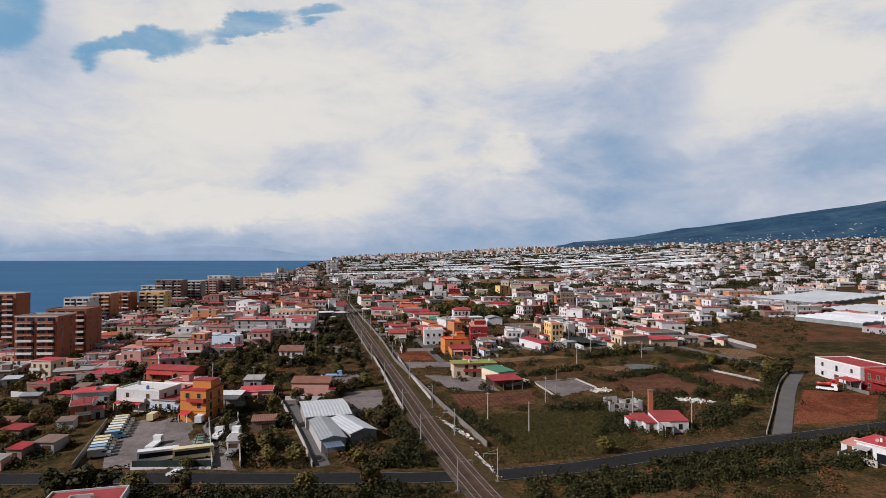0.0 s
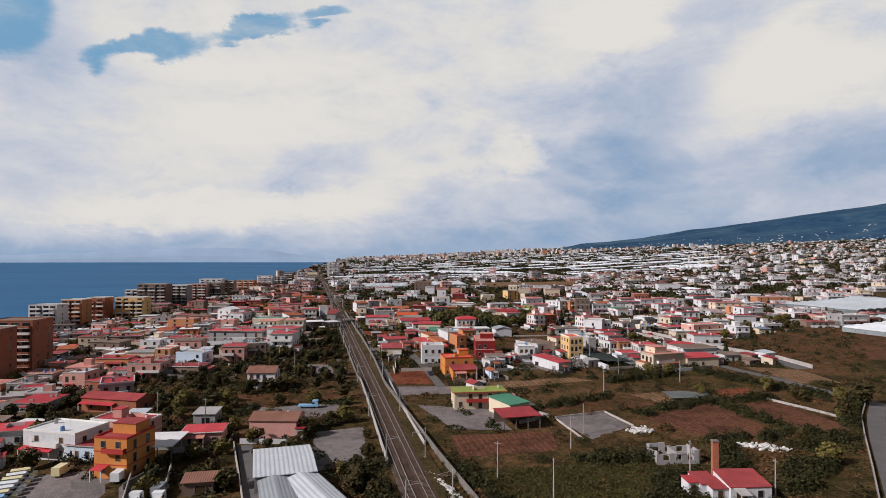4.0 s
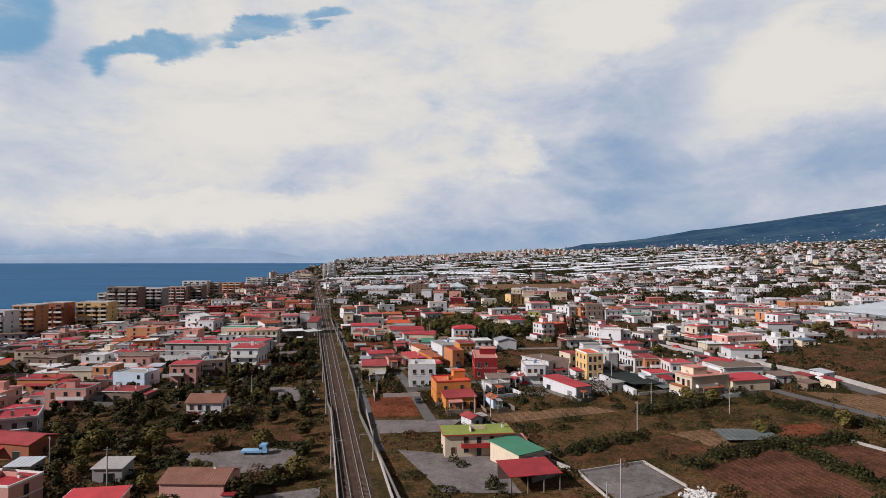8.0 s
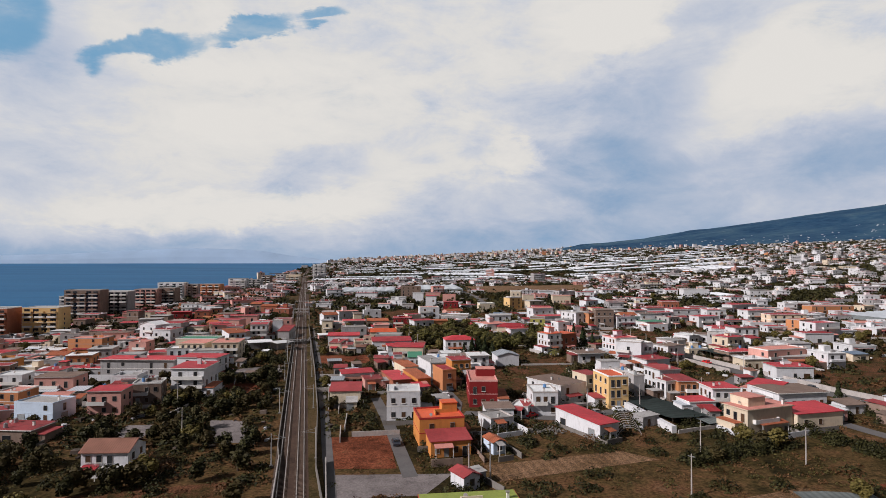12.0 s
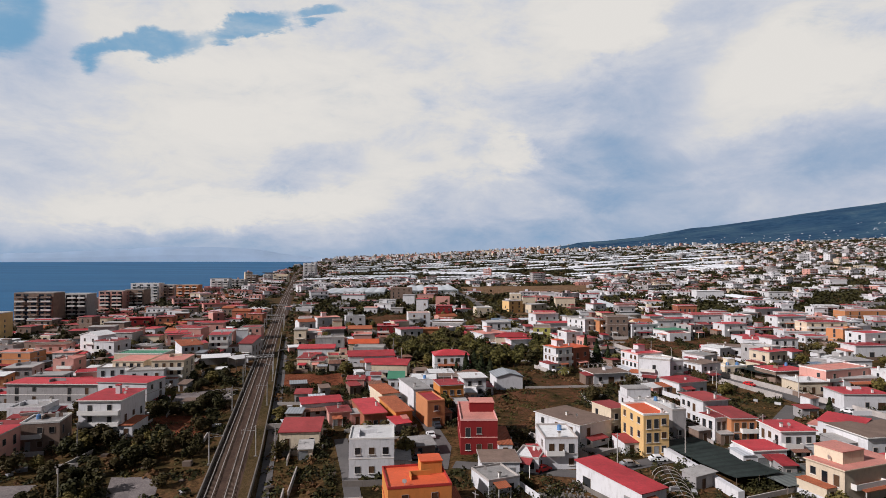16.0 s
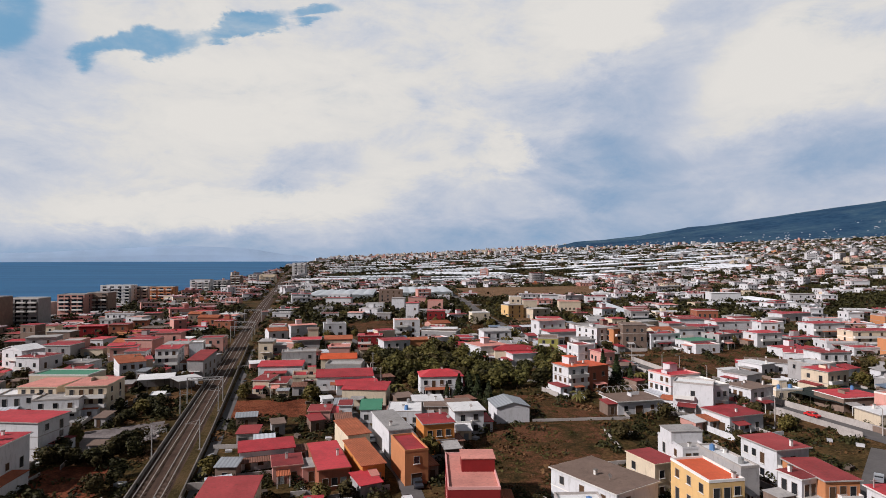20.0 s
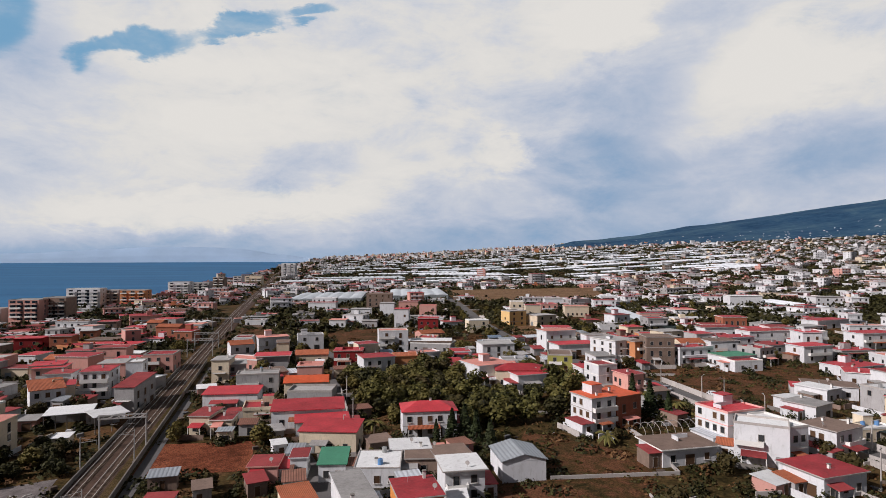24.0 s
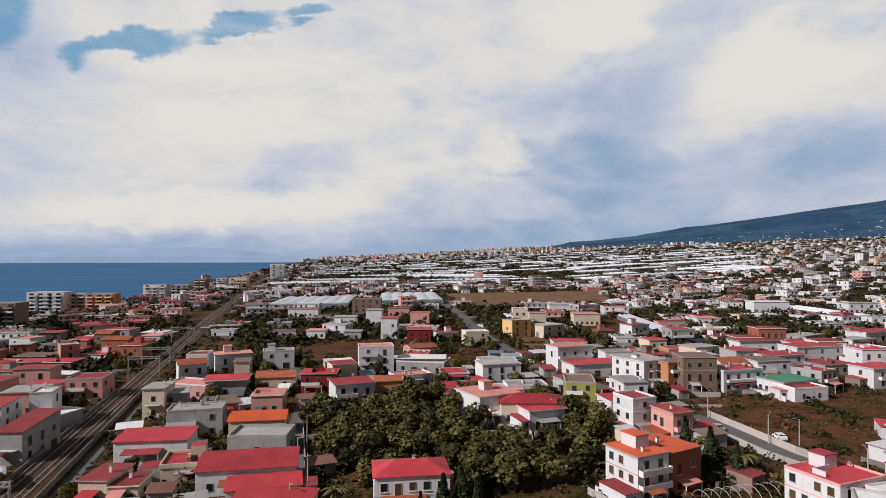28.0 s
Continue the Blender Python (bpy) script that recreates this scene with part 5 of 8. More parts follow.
house(-53.9, 155.8, -22, 16.2, 8.0, 6.0, "pink", "red", floors=2, front=3, sides=1, hut=(-0.3, 0.2))
house(-87.3, 164.9, 4, 12.4, 9.0, 4.0, "white", "red", "slab", floors=1, front=3, sides=1)
house(-84.2, 141.7, 17, 5.6, 8.0, 5.0, "brick", "darkred", "slab", floors=2, front=2, sides=1)
house(-12.9, 149.4, -13, 12.9, 9.0, 4.6, "pink", "oldtile", "gable", floors=1, front=2, sides=1, rise=1.5, stack=1)
house(-9.4, 118.0, 6, 12.8, 19.0, 3.2, "grey", "palemetal", "gable", floors=1, front=0, sides=0, rise=0.7, name="shed", label="long grey shed with a pale ribbed metal roof")
house(-9.2, 97.6, 9, 6.2, 19.8, 3.0, "grey", "metal", "gable", floors=1, front=0, sides=0, rise=0.9, turn_ridge=True, name="shed", label="low shed with a grey ribbed metal roof")
house(-2.4, 100.4, 20, 7.4, 16.0, 2.8, "grey", "palemetal", "gable", floors=1, front=0, sides=0, rise=1.0, turn_ridge=True, name="shed", label="shed with a pale pitched sheet roof")
open_shed(-8.0, 87.0, 12, 4.0, 7.0, 2.5, "blue", 0.2, "low lean-to with a blue-grey sheet roof", 2)
house(-22.2, 210.3, -9, 10.1, 8.5, 5.4, "white", "oldtile", "gable", floors=2, front=4, sides=2, rise=1.9, over=0.45, fine=True)
# chimney house and right-hand farm
house(85.0, 85.6, -8, 8.6, 7.0, 3.0, "white", "darkred", "shed", floors=1, front=2, sides=1, rise=1.2, over=0.15)
house(78.6, 89.0, -8, 4.2, 6.0, 2.6, "white", "darkred", "shed", floors=1, front=1, sides=0, rise=0.5, over=0.15)
house(186.6, 122.6, -97, 23.0, 14.0, 7.3, "white", "red", floors=2, front=3, sides=2)
house(185.5, 104.6, -97, 12.0, 14.0, 7.6, "red", "red", floors=2, front=3, sides=2, trim="redtrim")
house(-56, 60.3, 3, 14.0, 13.0, 4.3, "white", "darkred", floors=1, front=2, sides=1)
house(122.1, 53.1, -73, 7.7, 9.0, 4.0, "white", "red", "slab", floors=1, front=2, sides=1)
open_shed(54.8, 142.0, 2, 11.1, 8.8, 3.6, "red", 0.4, "open farm shed with a bright red sheet roof", 4, "brown")
house(56.3, 154.5, 22, 7.5, 10.5, 4.0, "cream", "teal", "shed", floors=1, front=2, sides=1, rise=0.7)
house(49.2, 165.0, -4, 16.7, 7.6, 5.2, "cream", "green", "slab", floors=2, front=5, sides=3, trim="redtrim", over=0.6)
house(53.1, 184.9, 19, 3.9, 5.3, 2.8, "white", "darkred", "gable", floors=1, front=1, sides=1, rise=0.9, turn_ridge=True)
house(65.3, 204.4, 10, 3.3, 5.5, 2.8, "blue", "tile", "gable", floors=1, front=1, sides=1, rise=0.8, turn_ridge=True, fine=True)
house(71.2, 223.2, 11, 6.9, 8.0, 3.6, "white", "grey", floors=1, front=2, sides=1, fine=True)
house(53.5, 215.9, -1, 11.5, 11.0, 7.2, "ochre", "orange", floors=2, front=2, sides=2, hut=(0.55, 0.5, 4, 4), trim="redtrim", fine=True)
house(54.0, 206.1, 0, 9.8, 7.0, 3.7, "ochre", "darkred", "shed", floors=1, front=4, sides=1, rise=0.9)
house(47.6, 239.6, -7, 9.7, 10.0, 8.4, "white", "white", floors=2, front=3, sides=2, trim="trim", parapet=0.35, fine=True)
house(31.8, 262.3, -6, 9.7, 10.0, 3.8, "cream", "darkred", "shed", floors=1, front=3, sides=1, rise=0.9)
# the red-roofed cluster
house(75.0, 251.9, -11, 8.8, 17.8, 8.2, "red", "pink", floors=2, front=3, sides=4, hut=(0.3, 0.2, 6, 5), trim="pinktrim", fine=True)
house(66.9, 272.5, 7, 5.0, 11.4, 7.2, "orange", "red", floors=2, front=1, sides=4, trim="trim", fine=True)
house(75.6, 287.7, 2, 7.4, 9.0, 7.0, "ochre", "red", "slab", floors=2, front=3, sides=2, aerial=1, fine=True)
house(65.4, 291.2, 7, 5.3, 17.4, 6.4, "white", "grey", "slab", floors=2, front=2, sides=4, fine=True)
house(86.4, 299.7, -2, 7.6, 8.5, 6.0, "white", "white", "slab", floors=2, front=2, sides=2, balc=1, over=0.6, fine=True)
house(100.7, 307.2, -3, 9.2, 10.0, 4.2, "white", "metal", "gable", floors=1, front=1, sides=2, rise=1.3, turn_ridge=True, name="warehouse", label="white warehouse with a grey ribbed metal gable roof", fine=True)
house(57.6, 276.9, 10, 4.7, 16.5, 4.0, "ochre", "tile", "shed", floors=1, front=2, sides=2, rise=0.5)
house(56.2, 293.9, 13, 5.3, 12.1, 4.4, "cream", "tile", "shed", floors=1, front=2, sides=2, rise=0.5)
house(50.0, 277.0, 7, 6.2, 18.1, 4.0, "brick", "red", "slab", floors=1, front=3, sides=2, stack=1, fine=True)
house(41.5, 277.1, 5, 5.9, 7.0, 3.6, "pink", "darkred", "slab", floors=1, front=2, sides=1, fine=True)
house(36.7, 286.2, 7, 11.6, 6.0, 4.0, "white", "red", "shed", floors=1, front=4, sides=1, rise=0.6)
house(79.8, 319.8, -5, 8.7, 8.0, 3.6, "grey", "white", "slab", floors=1, front=3, sides=1, fine=True)
# inland houses round the yellow block
house(89.6, 235.5, -10, 7.4, 11.0, 7.0, "white", "white", floors=2, front=3, sides=2, balc=1, tanks=1, fine=True)
house(82.6, 233.3, -34, 5.5, 8.0, 3.4, "white", "white", floors=1, front=2, sides=1, fine=True)
house(74.5, 231.7, -9, 8.1, 8.0, 3.4, "white", "brown", "slab", floors=1, front=2, sides=1, fine=True)
house(99.9, 249.4, 21, 11.1, 16.0, 5.8, "white", "brown", "slab", floors=2, front=2, sides=3, fine=True)
house(112.8, 253.8, 9, 5.8, 8.5, 6.6, "cream", "darkred", "slab", floors=2, front=2, sides=2, over=0.2, fine=True)
house(113.7, 238.3, -2, 6.5, 11.4, 10.0, "yellow", "orange", floors=3, front=3, sides=3, trim="trim", balc=0, fine=True)
house(126.4, 249.5, -2, 3.8, 13.7, 7.5, "grey", "white", floors=2, front=1, sides=3, tanks=2, fine=True)
house(124.7, 261.4, -6, 5.7, 11.0, 6.8, "white", "grey", floors=2, front=3, sides=2, hut=(0.1, 0.2, 7, 5), balc=1, fine=True)
house(141.7, 254.6, 2, 7.9, 9.9, 7.0, "white", "darkred", "slab", floors=2, front=3, sides=4, stack=1, balc=1, over=0.5, fine=True)
house(134.8, 240.9, 7, 4.0, 5.1, 6.0, "white", "darkred", "slab", floors=2, front=2, sides=2, fine=True)
house(140.6, 241.9, -8, 6.6, 12.0, 6.0, "orange", "darkred", "slab", floors=2, front=3, sides=2, fine=True)
house(144.3, 227.3, -9, 8.1, 8.9, 6.6, "white", "red", "slab", floors=2, front=3, sides=3, over=0.5, balc=1, fine=True)
house(134.1, 224.0, -3, 8.2, 7.3, 3.8, "white", "red", "slab", floors=1, front=2, sides=2, over=0.25, fine=True)
house(94.2, 214.6, 16, 6.3, 18.1, 4.0, "white", "red", "shed", floors=1, front=1, sides=3, rise=0.8)
house(140.7, 205.9, 9, 16.1, 8.0, 6.4, "cream", "pink", "slab", floors=2, front=0, sides=3, hut=(-0.3, 0.3, 6, 6), fine=True)
house(157.4, 207.1, 3, 15.4, 9.0, 4.0, "cream", "red", "shed", floors=1, front=3, sides=1, rise=0.7)
house(196.6, 258.2, -13, 13.6, 10.0, 4.6, "white", "red", "slab", floors=1, front=3, sides=1)
house(212.4, 281.3, 8, 22.0, 10.0, 7.0, "pink", "pink", floors=2, front=3, sides=2, balc=2)
house(168.4, 226.0, -2, 16.5, 12.0, 4.6, "white", "brown", "slab", floors=1, front=5, sides=2, over=0.6)
house(167.6, 234.3, -62, 9.3, 8.0, 4.2, "white", "red", "shed", floors=1, front=3, sides=1, rise=0.8)
# white modern block and its neighbours
house(155.2, 300.8, -41, 10.7, 7.1, 9.0, "white", "white", floors=2, front=3, sides=3, parapet=0.5, balc=1, fine=True)
house(160.7, 302.6, 4, 5.0, 12.0, 8.4, "white", "white", floors=2, front=2, sides=0, parapet=0.5, fine=True)
house(156.8, 313.2, 9, 11.5, 9.9, 9.0, "white", "red", floors=3, front=3, sides=4, trim="pinktrim", hut=(0.2, 0.6, 3, 3), balc=0, fine=True)
house(138.4, 307.0, 1, 13.4, 9.3, 3.6, "white", "brown", "slab", floors=1, front=3, sides=3, over=0.7, fine=True)
house(155.8, 285.6, 6, 10.9, 10.0, 4.2, "white", "red", "slab", floors=1, front=3, sides=2, over=0.5, fine=True)
house(174.4, 301.8, 14, 9.8, 8.5, 6.2, "white", "brown", "slab", floors=2, front=3, sides=4, over=0.4, stack=1)
house(191.7, 326.4, 19, 8.5, 9.0, 4.0, "white", "grey", "slab", floors=1, front=2, sides=1)
house(209.1, 340.5, 14, 7.1, 10.0, 4.0, "white", "white", "slab", floors=1, front=2, sides=3)
# three-storey house and the street behind it
house(130.5, 332.0, 12, 7.6, 8.8, 8.6, "white", "orange", "slab", floors=3, front=2, sides=3, balc=2, hut=(0.2, 0.3, 3.2, 4), fine=True)
house(138.3, 334.7, 18, 8.8, 10.0, 8.0, "brick", "orange", "slab", floors=2, front=2, sides=1, over=0.2, fine=True)
house(155.5, 358.0, 7, 5.8, 7.8, 7.6, "pink", "darkred", "slab", floors=2, front=2, sides=3, balc=1, trim="pinktrim")
house(150.6, 366.7, 8, 7.1, 8.0, 9.4, "white", "darkred", floors=3, front=1, sides=2)
house(149.3, 375.2, -3, 5.3, 9.0, 6.4, "white", "red", "slab", floors=2, front=2, sides=1)
house(164.1, 393.1, -4, 7.5, 10.0, 6.6, "white", "grey", "slab", floors=2, front=2, sides=2)
house(145.8, 388.5, -21, 8.3, 12.0, 9.2, "green", "brown", floors=3, front=2, sides=2, balc=1)
house(192.9, 401.5, -15, 10.8, 10.0, 11.0, "brown", "brown", "slab", floors=3, front=3, sides=2, over=0.2)
house(180.7, 414.0, 18, 12.0, 14.0, 8.6, "white", "grey", "slab", floors=3, front=2, sides=3)
house(186.3, 406.8, 10, 6.0, 8.0, 8.6, "orange", "brown", "slab", floors=3, front=1, sides=1)
house(213.7, 411.5, -4, 10.1, 9.0, 6.0, "cream", "tile", "gable", floors=2, front=2, sides=2)
house(218.6, 390.3, 6, 14.3, 10.1, 4.4, "white", "teal", "slab", floors=1, front=2, sides=4)
house(217.0, 383.5, -1, 11.8, 9.0, 4.2, "white", "darkred", floors=1, front=2, sides=1)
house(169.6, 446.9, 8, 15.4, 9.0, 8.0, "white", "pink", "slab", floors=2, front=3, sides=1, balc=2)
house(119.0, 391.1, 16, 13.6, 13.0, 6.4, "white", "pink", "slab", floors=2, front=3, sides=3, hut=(0, 0.2))
house(128.9, 378.6, 6, 10.2, 11.4, 5.0, "white", "red", "slab", floors=1, front=2, sides=2, over=0.6)
house(135.2, 431.4, 1, 14.0, 9.0, 6.0, "white", "grey", "slab", floors=2, front=3, sides=1)
house(170.5, 430.3, 2, 18.3, 10.0, 4.6, "white", "red", "slab", floors=1, front=3, sides=1, over=0.5)
house(175.2, 521.9, 15, 11.8, 9.0, 9.0, "yellow", "grey", floors=3, front=2, sides=1)
house(191.4, 519.1, 16, 13.6, 10.0, 6.0, "cream", "grey", "slab", floors=2, front=2, sides=1)
house(263.1, 457.7, -6, 18.8, 10.0, 4.6, "white", "darkred", "slab", floors=1, front=3, sides=1, over=0.6)
house(267.6, 430.4, -0, 23.4, 10.0, 6.4, "white", "darkred", "slab", floors=2, front=3, sides=1)
house(283.2, 420.6, 1, 12.0, 9.0, 7.0, "white", "red", floors=2, front=2, sides=1)
house(241.8, 419.8, 4, 16.1, 9.0, 6.0, "white", "red", "slab", floors=2, front=3, sides=1)
house(281.0, 470.4, 1, 12.8, 8.0, 7.0, "brick", "red", floors=2, front=3, sides=1)
# right side of the line
house(35.6, 376.1, -6, 15.6, 8.0, 4.8, "white", "red", "shed", floors=1, front=1, sides=1, rise=0.7)
house(31.4, 355.1, -14, 5.3, 9.2, 4.6, "cream", "darkred", "slab", floors=1, front=2, sides=2)
house(36.1, 352.9, -6, 5.3, 7.0, 3.6, "cream", "darkred", "slab", floors=1, front=2, sides=1)
house(57.6, 354.4, -2, 18.7, 9.0, 4.6, "white", "red", "shed", floors=1, front=4, sides=1, rise=1.0)
house(61.1, 345.8, 1, 13.3, 6.0, 3.4, "white", "red", "shed", floors=1, front=3, sides=1, rise=0.5)
house(63.1, 332.4, -17, 13.4, 8.0, 5.0, "cream", "red", "shed", floors=1, front=3, sides=1, rise=0.9)
house(62.9, 314.8, -9, 5.5, 7.0, 3.6, "white", "teal", "shed", floors=1, front=2, sides=1, rise=1.2)
house(72.0, 311.7, -11, 9.3, 11.0, 4.0, "white", "white", floors=1, front=3, sides=1, parapet=0.2, tanks=2, fine=True)
house(81.8, 313.8, -10, 7.6, 8.0, 3.6, "brown", "brown", "slab", floors=1, front=1, sides=0, fine=True)
house(87.6, 312.9, 2, 7.7, 9.0, 3.6, "grey", "brown", "slab", floors=1, front=2, sides=1, fine=True)
house(49.0, 317.4, -7, 5.9, 7.0, 3.4, "pink", "darkred", "slab", floors=1, front=2, sides=1, fine=True)
house(56.0, 318.0, -6, 3.5, 6.0, 4.2, "white", "darkred", "slab", floors=1, front=1, sides=1, fine=True)
house(58.8, 374.6, -12, 13.3, 9.0, 5.0, "grey", "grey", floors=1, front=1, sides=1, parapet=0.7)
house(57.1, 389.1, -4, 13.8, 8.0, 4.0, "cream", "orange", "gable", floors=1, front=3, sides=1)
house(58.4, 409.7, -6, 8.6, 9.0, 5.2, "pink", "pink", "slab", floors=1, front=2, sides=1)
house(73.4, 429.6, -9, 11.1, 9.0, 6.4, "red", "red", "slab", floors=2, front=3, sides=1, balc=1)
house(82.3, 412.4, 9, 11.9, 10.0, 6.6, "white", "red", "slab", floors=2, front=3, sides=2, balc=1)
house(95.1, 417.2, -0, 10.4, 9.0, 5.6, "orange", "tile", "slab", floors=2, front=2, sides=1)
house(87.7, 338.7, -5, 13.6, 9.0, 6.4, "white", "red", "hip", floors=2, front=5, sides=2, rise=1.6, stack=1, label="white villa with arched ground floor and a bright red tiled roof", fine=True)
house(27.9, 413.0, -6, 5.9, 9.0, 8.2, "cream", "grey", "slab", floors=2, front=1, sides=2)
house(32.2, 415.6, 7, 6.4, 9.0, 6.0, "grey", "grey", "slab", floors=2, front=2, sides=1)
house(33.8, 434.3, -30, 15.6, 9.0, 4.6, "pink", "pink", floors=1, front=3, sides=1)
house(43.9, 434.5, -2, 12.4, 9.0, 5.0, "grey", "red", "slab", floors=1, front=3, sides=1, over=0.9)
house(47.0, 451.4, 0, 5.1, 8.0, 7.4, "cream", "brown", "slab", floors=2, front=1, sides=1)
house(112.7, 452.7, -26, 18.4, 12.0, 4.4, "grey", "grey", floors=1, front=4, sides=1)
# sea side of the line
house(-19.1, 284.7, -10, 10.9, 14.0, 9.3, "white", "red", "slab", floors=3, front=2, sides=3, balc=2, over=0.5, hut=(0.2, 0.1, 1.2, 1.2), fine=True)
house(-20.5, 307.0, -18, 15.7, 10.0, 8.6, "white", "red", "slab", floors=3, front=2, sides=2, fine=True)
house(-46.0, 321.9, -13, 29.1, 9.0, 6.2, "grey", "red", "slab", floors=2, front=5, sides=1, over=0.7)
house(-16.4, 343.1, -5, 11.2, 13.0, 8.6, "cream", "pink", "slab", floors=3, front=4, sides=2, balc=2, over=0.3, fine=True)
house(-30.2, 347.9, -12, 11.2, 13.0, 8.0, "cream", "pink", "slab", floors=3, front=4, sides=2, balc=2, over=0.3)
house(-32.7, 367.7, -13, 19.5, 10.0, 7.4, "cream", "teal", floors=2, front=4, sides=1)
open_shed(-5.3, 367.6, 9, 10.9, 9.0, 4.2, "white", 0.2, "long open shed with a white sheet roof beside the railway", 5)
open_shed(5.2, 363.0, 32, 8.2, 8.0, 4.2, "white", 0.2, "open shed with a white roof beside the railway", 3)
house(6.4, 384.9, -10, 5.7, 14.4, 7.2, "grey", "darkred", "shed", floors=2, front=0, sides=3, rise=1.6)
house(0.2, 410.3, 3, 5.3, 8.0, 9.6, "white", "white", floors=3, front=0, sides=1)
house(-8.7, 402.3, 0, 8.5, 11.0, 8.6, "white", "red", "slab", floors=3, front=3, sides=2, balc=2)
house(-20.6, 392.1, 25, 8.9, 12.0, 6.0, "white", "tile", "shed", floors=2, front=3, sides=2, rise=1.2)
house(-33.9, 429.3, 10, 10.1, 10.0, 6.4, "cream", "red", "slab", floors=2, front=4, sides=1, balc=1)
house(1.7, 440.1, -4, 10.8, 10.0, 7.0, "pink", "red", floors=2, front=3, sides=2, balc=1)
house(-10.0, 436.9, -7, 8.4, 9.0, 5.8, "pink", "red", "slab", floors=2, front=3, sides=1)
house(4.5, 406.3, 62, 9.3, 7.0, 4.2, "grey", "white", "slab", floors=1, front=0, sides=0, name="shed", label="small trackside shed with a white roof")
house(-39.8, 264.0, -5, 9.7, 9.0, 7.0, "pink", "red", "slab", floors=2, front=3, sides=2, balc=1, over=0.3)
house(-57.0, 262.2, -20, 12.7, 9.0, 6.0, "blue", "grey", floors=2, front=3, sides=1)
house(-73.0, 281.8, -15, 7.4, 9.0, 6.2, "orange", "pink", floors=2, front=2, sides=1)
house(-109.4, 318.3, -18, 16.2, 10.0, 6.4, "brown", "brown", "slab", floors=2, front=3, sides=1, over=0.5)
house(-87.1, 312.2, -8, 10.0, 9.0, 6.4, "white", "white", floors=2, front=2, sides=1)
house(-92.5, 273.2, -11, 14.8, 9.0, 4.6, "orange", "red", "slab", floors=1, front=3, sides=1)
house(-83.8, 284.7, -10, 12.7, 9.0, 4.6, "cream", "grey", "slab", floors=1, front=3, sides=1)
house(-55.1, 354.0, -12, 7.6, 8.0, 9.0, "pink", "pink", floors=3, front=1, sides=1)
house(-64.0, 410.7, -34, 11.4, 9.0, 10.0, "white", "white", "gable", floors=3, front=2, sides=1, turn_ridge=True)
house(-89.0, 392.7, -13, 17.2, 10.0, 8.0, "orange", "pink", floors=3, front=2, sides=1)
house(-108.0, 351.2, -9, 9.3, 9.0, 6.4, "ochre", "grey", "slab", floors=2, front=2, sides=1)
house(-75.2, 314.6, -10, 8.4, 9.0, 6.0, "white", "red", "slab", floors=2, front=2, sides=1)
house(-36.4, 344.9, 1, 10.1, 9.0, 6.6, "white", "white", floors=2, front=3, sides=1)
house(-23.1, 336.5, -1, 11.9, 9.0, 6.6, "white", "grey", floors=2, front=3, sides=1, balc=2, fine=True)
# more houses on the sea side
house(-150.0, 382.0, 4, 13.4, 10.0, 4.0, "grey", "blue", "slab", floors=1, front=2, sides=0)
house(-44.2, 298.3, -7, 9.2, 9.0, 5.0, "white", "grey", floors=1, front=3, sides=1)
house(-43.6, 296.5, 9, 4.4, 8.0, 3.6, "white", "darkred", "slab", floors=1, front=2, sides=1)
house(-55.1, 402.4, -22, 10.0, 11.0, 8.0, "white", "darkred", "slab", floors=2, front=3, sides=2, balc=1)
house(-17.9, 394.6, 17, 8.5, 9.0, 6.0, "cream", "red", "slab", floors=2, front=3, sides=1)
house(-31.5, 425.7, 6, 10.2, 9.0, 6.0, "pink", "red", "slab", floors=2, front=3, sides=1)
house(-51.6, 348.9, -11, 11.4, 7.0, 3.4, "grey", "white", "slab", floors=1, front=2, sides=0)
house(-46.3, 348.0, 14, 8.0, 8.0, 4.4, "pink", "red", "slab", floors=1, front=2, sides=0)
house(-84.3, 417.8, -5, 13.1, 9.0, 6.4, "pink", "brown", "slab", floors=2, front=3, sides=1)
house(-69.9, 505.3, 0, 11.7, 9.0, 7.0, "red", "red", "slab", floors=2, front=2, sides=0)
house(-56.8, 542.0, -22, 10.8, 9.0, 7.0, "white", "pink", floors=2, front=2, sides=0)
house(-26.3, 502.9, 26, 6.7, 9.0, 8.4, "pink", "pink", floors=3, front=1, sides=0)
# more houses inland
house(215.4, 277.9, -4, 13.6, 9.0, 4.0, "white", "grey", "slab", floors=1, front=2, sides=0)
house(296.6, 374.1, -9, 21.9, 10.0, 8.2, "cream", "red", "slab", floors=3, front=4, sides=1, balc=2)
house(307.0, 410.4, 1, 19.6, 10.0, 6.6, "white", "red", "slab", floors=2, front=3, sides=1, balc=2)
house(283.5, 334.0, 4, 16.1, 10.0, 9.0, "white", "red", floors=3, front=1, sides=2)
house(290.8, 354.1, 7, 13.1, 9.0, 8.0, "orange", "pink", floors=3, front=2, sides=1)
house(271.0, 324.7, -8, 14.9, 9.0, 5.0, "white", "red", "slab", floors=1, front=3, sides=0)
house(338.6, 466.6, 9, 24.6, 10.0, 4.4, "white", "red", "slab", floors=1, front=3, sides=0)
house(382.9, 430.2, -9, 31.1, 11.0, 6.0, "orange", "pink", floors=2, front=5, sides=0)
house(215.9, 343.3, -37, 14.3, 9.0, 3.8, "white", "brown", "slab", floors=1, front=3, sides=0)
house(241.0, 353.0, -39, 13.1, 10.0, 4.2, "white", "red", "slab", floors=1, front=3, sides=0)
house(244.3, 344.1, -4, 13.1, 9.0, 6.0, "white", "darkred", "slab", floors=2, front=3, sides=0)
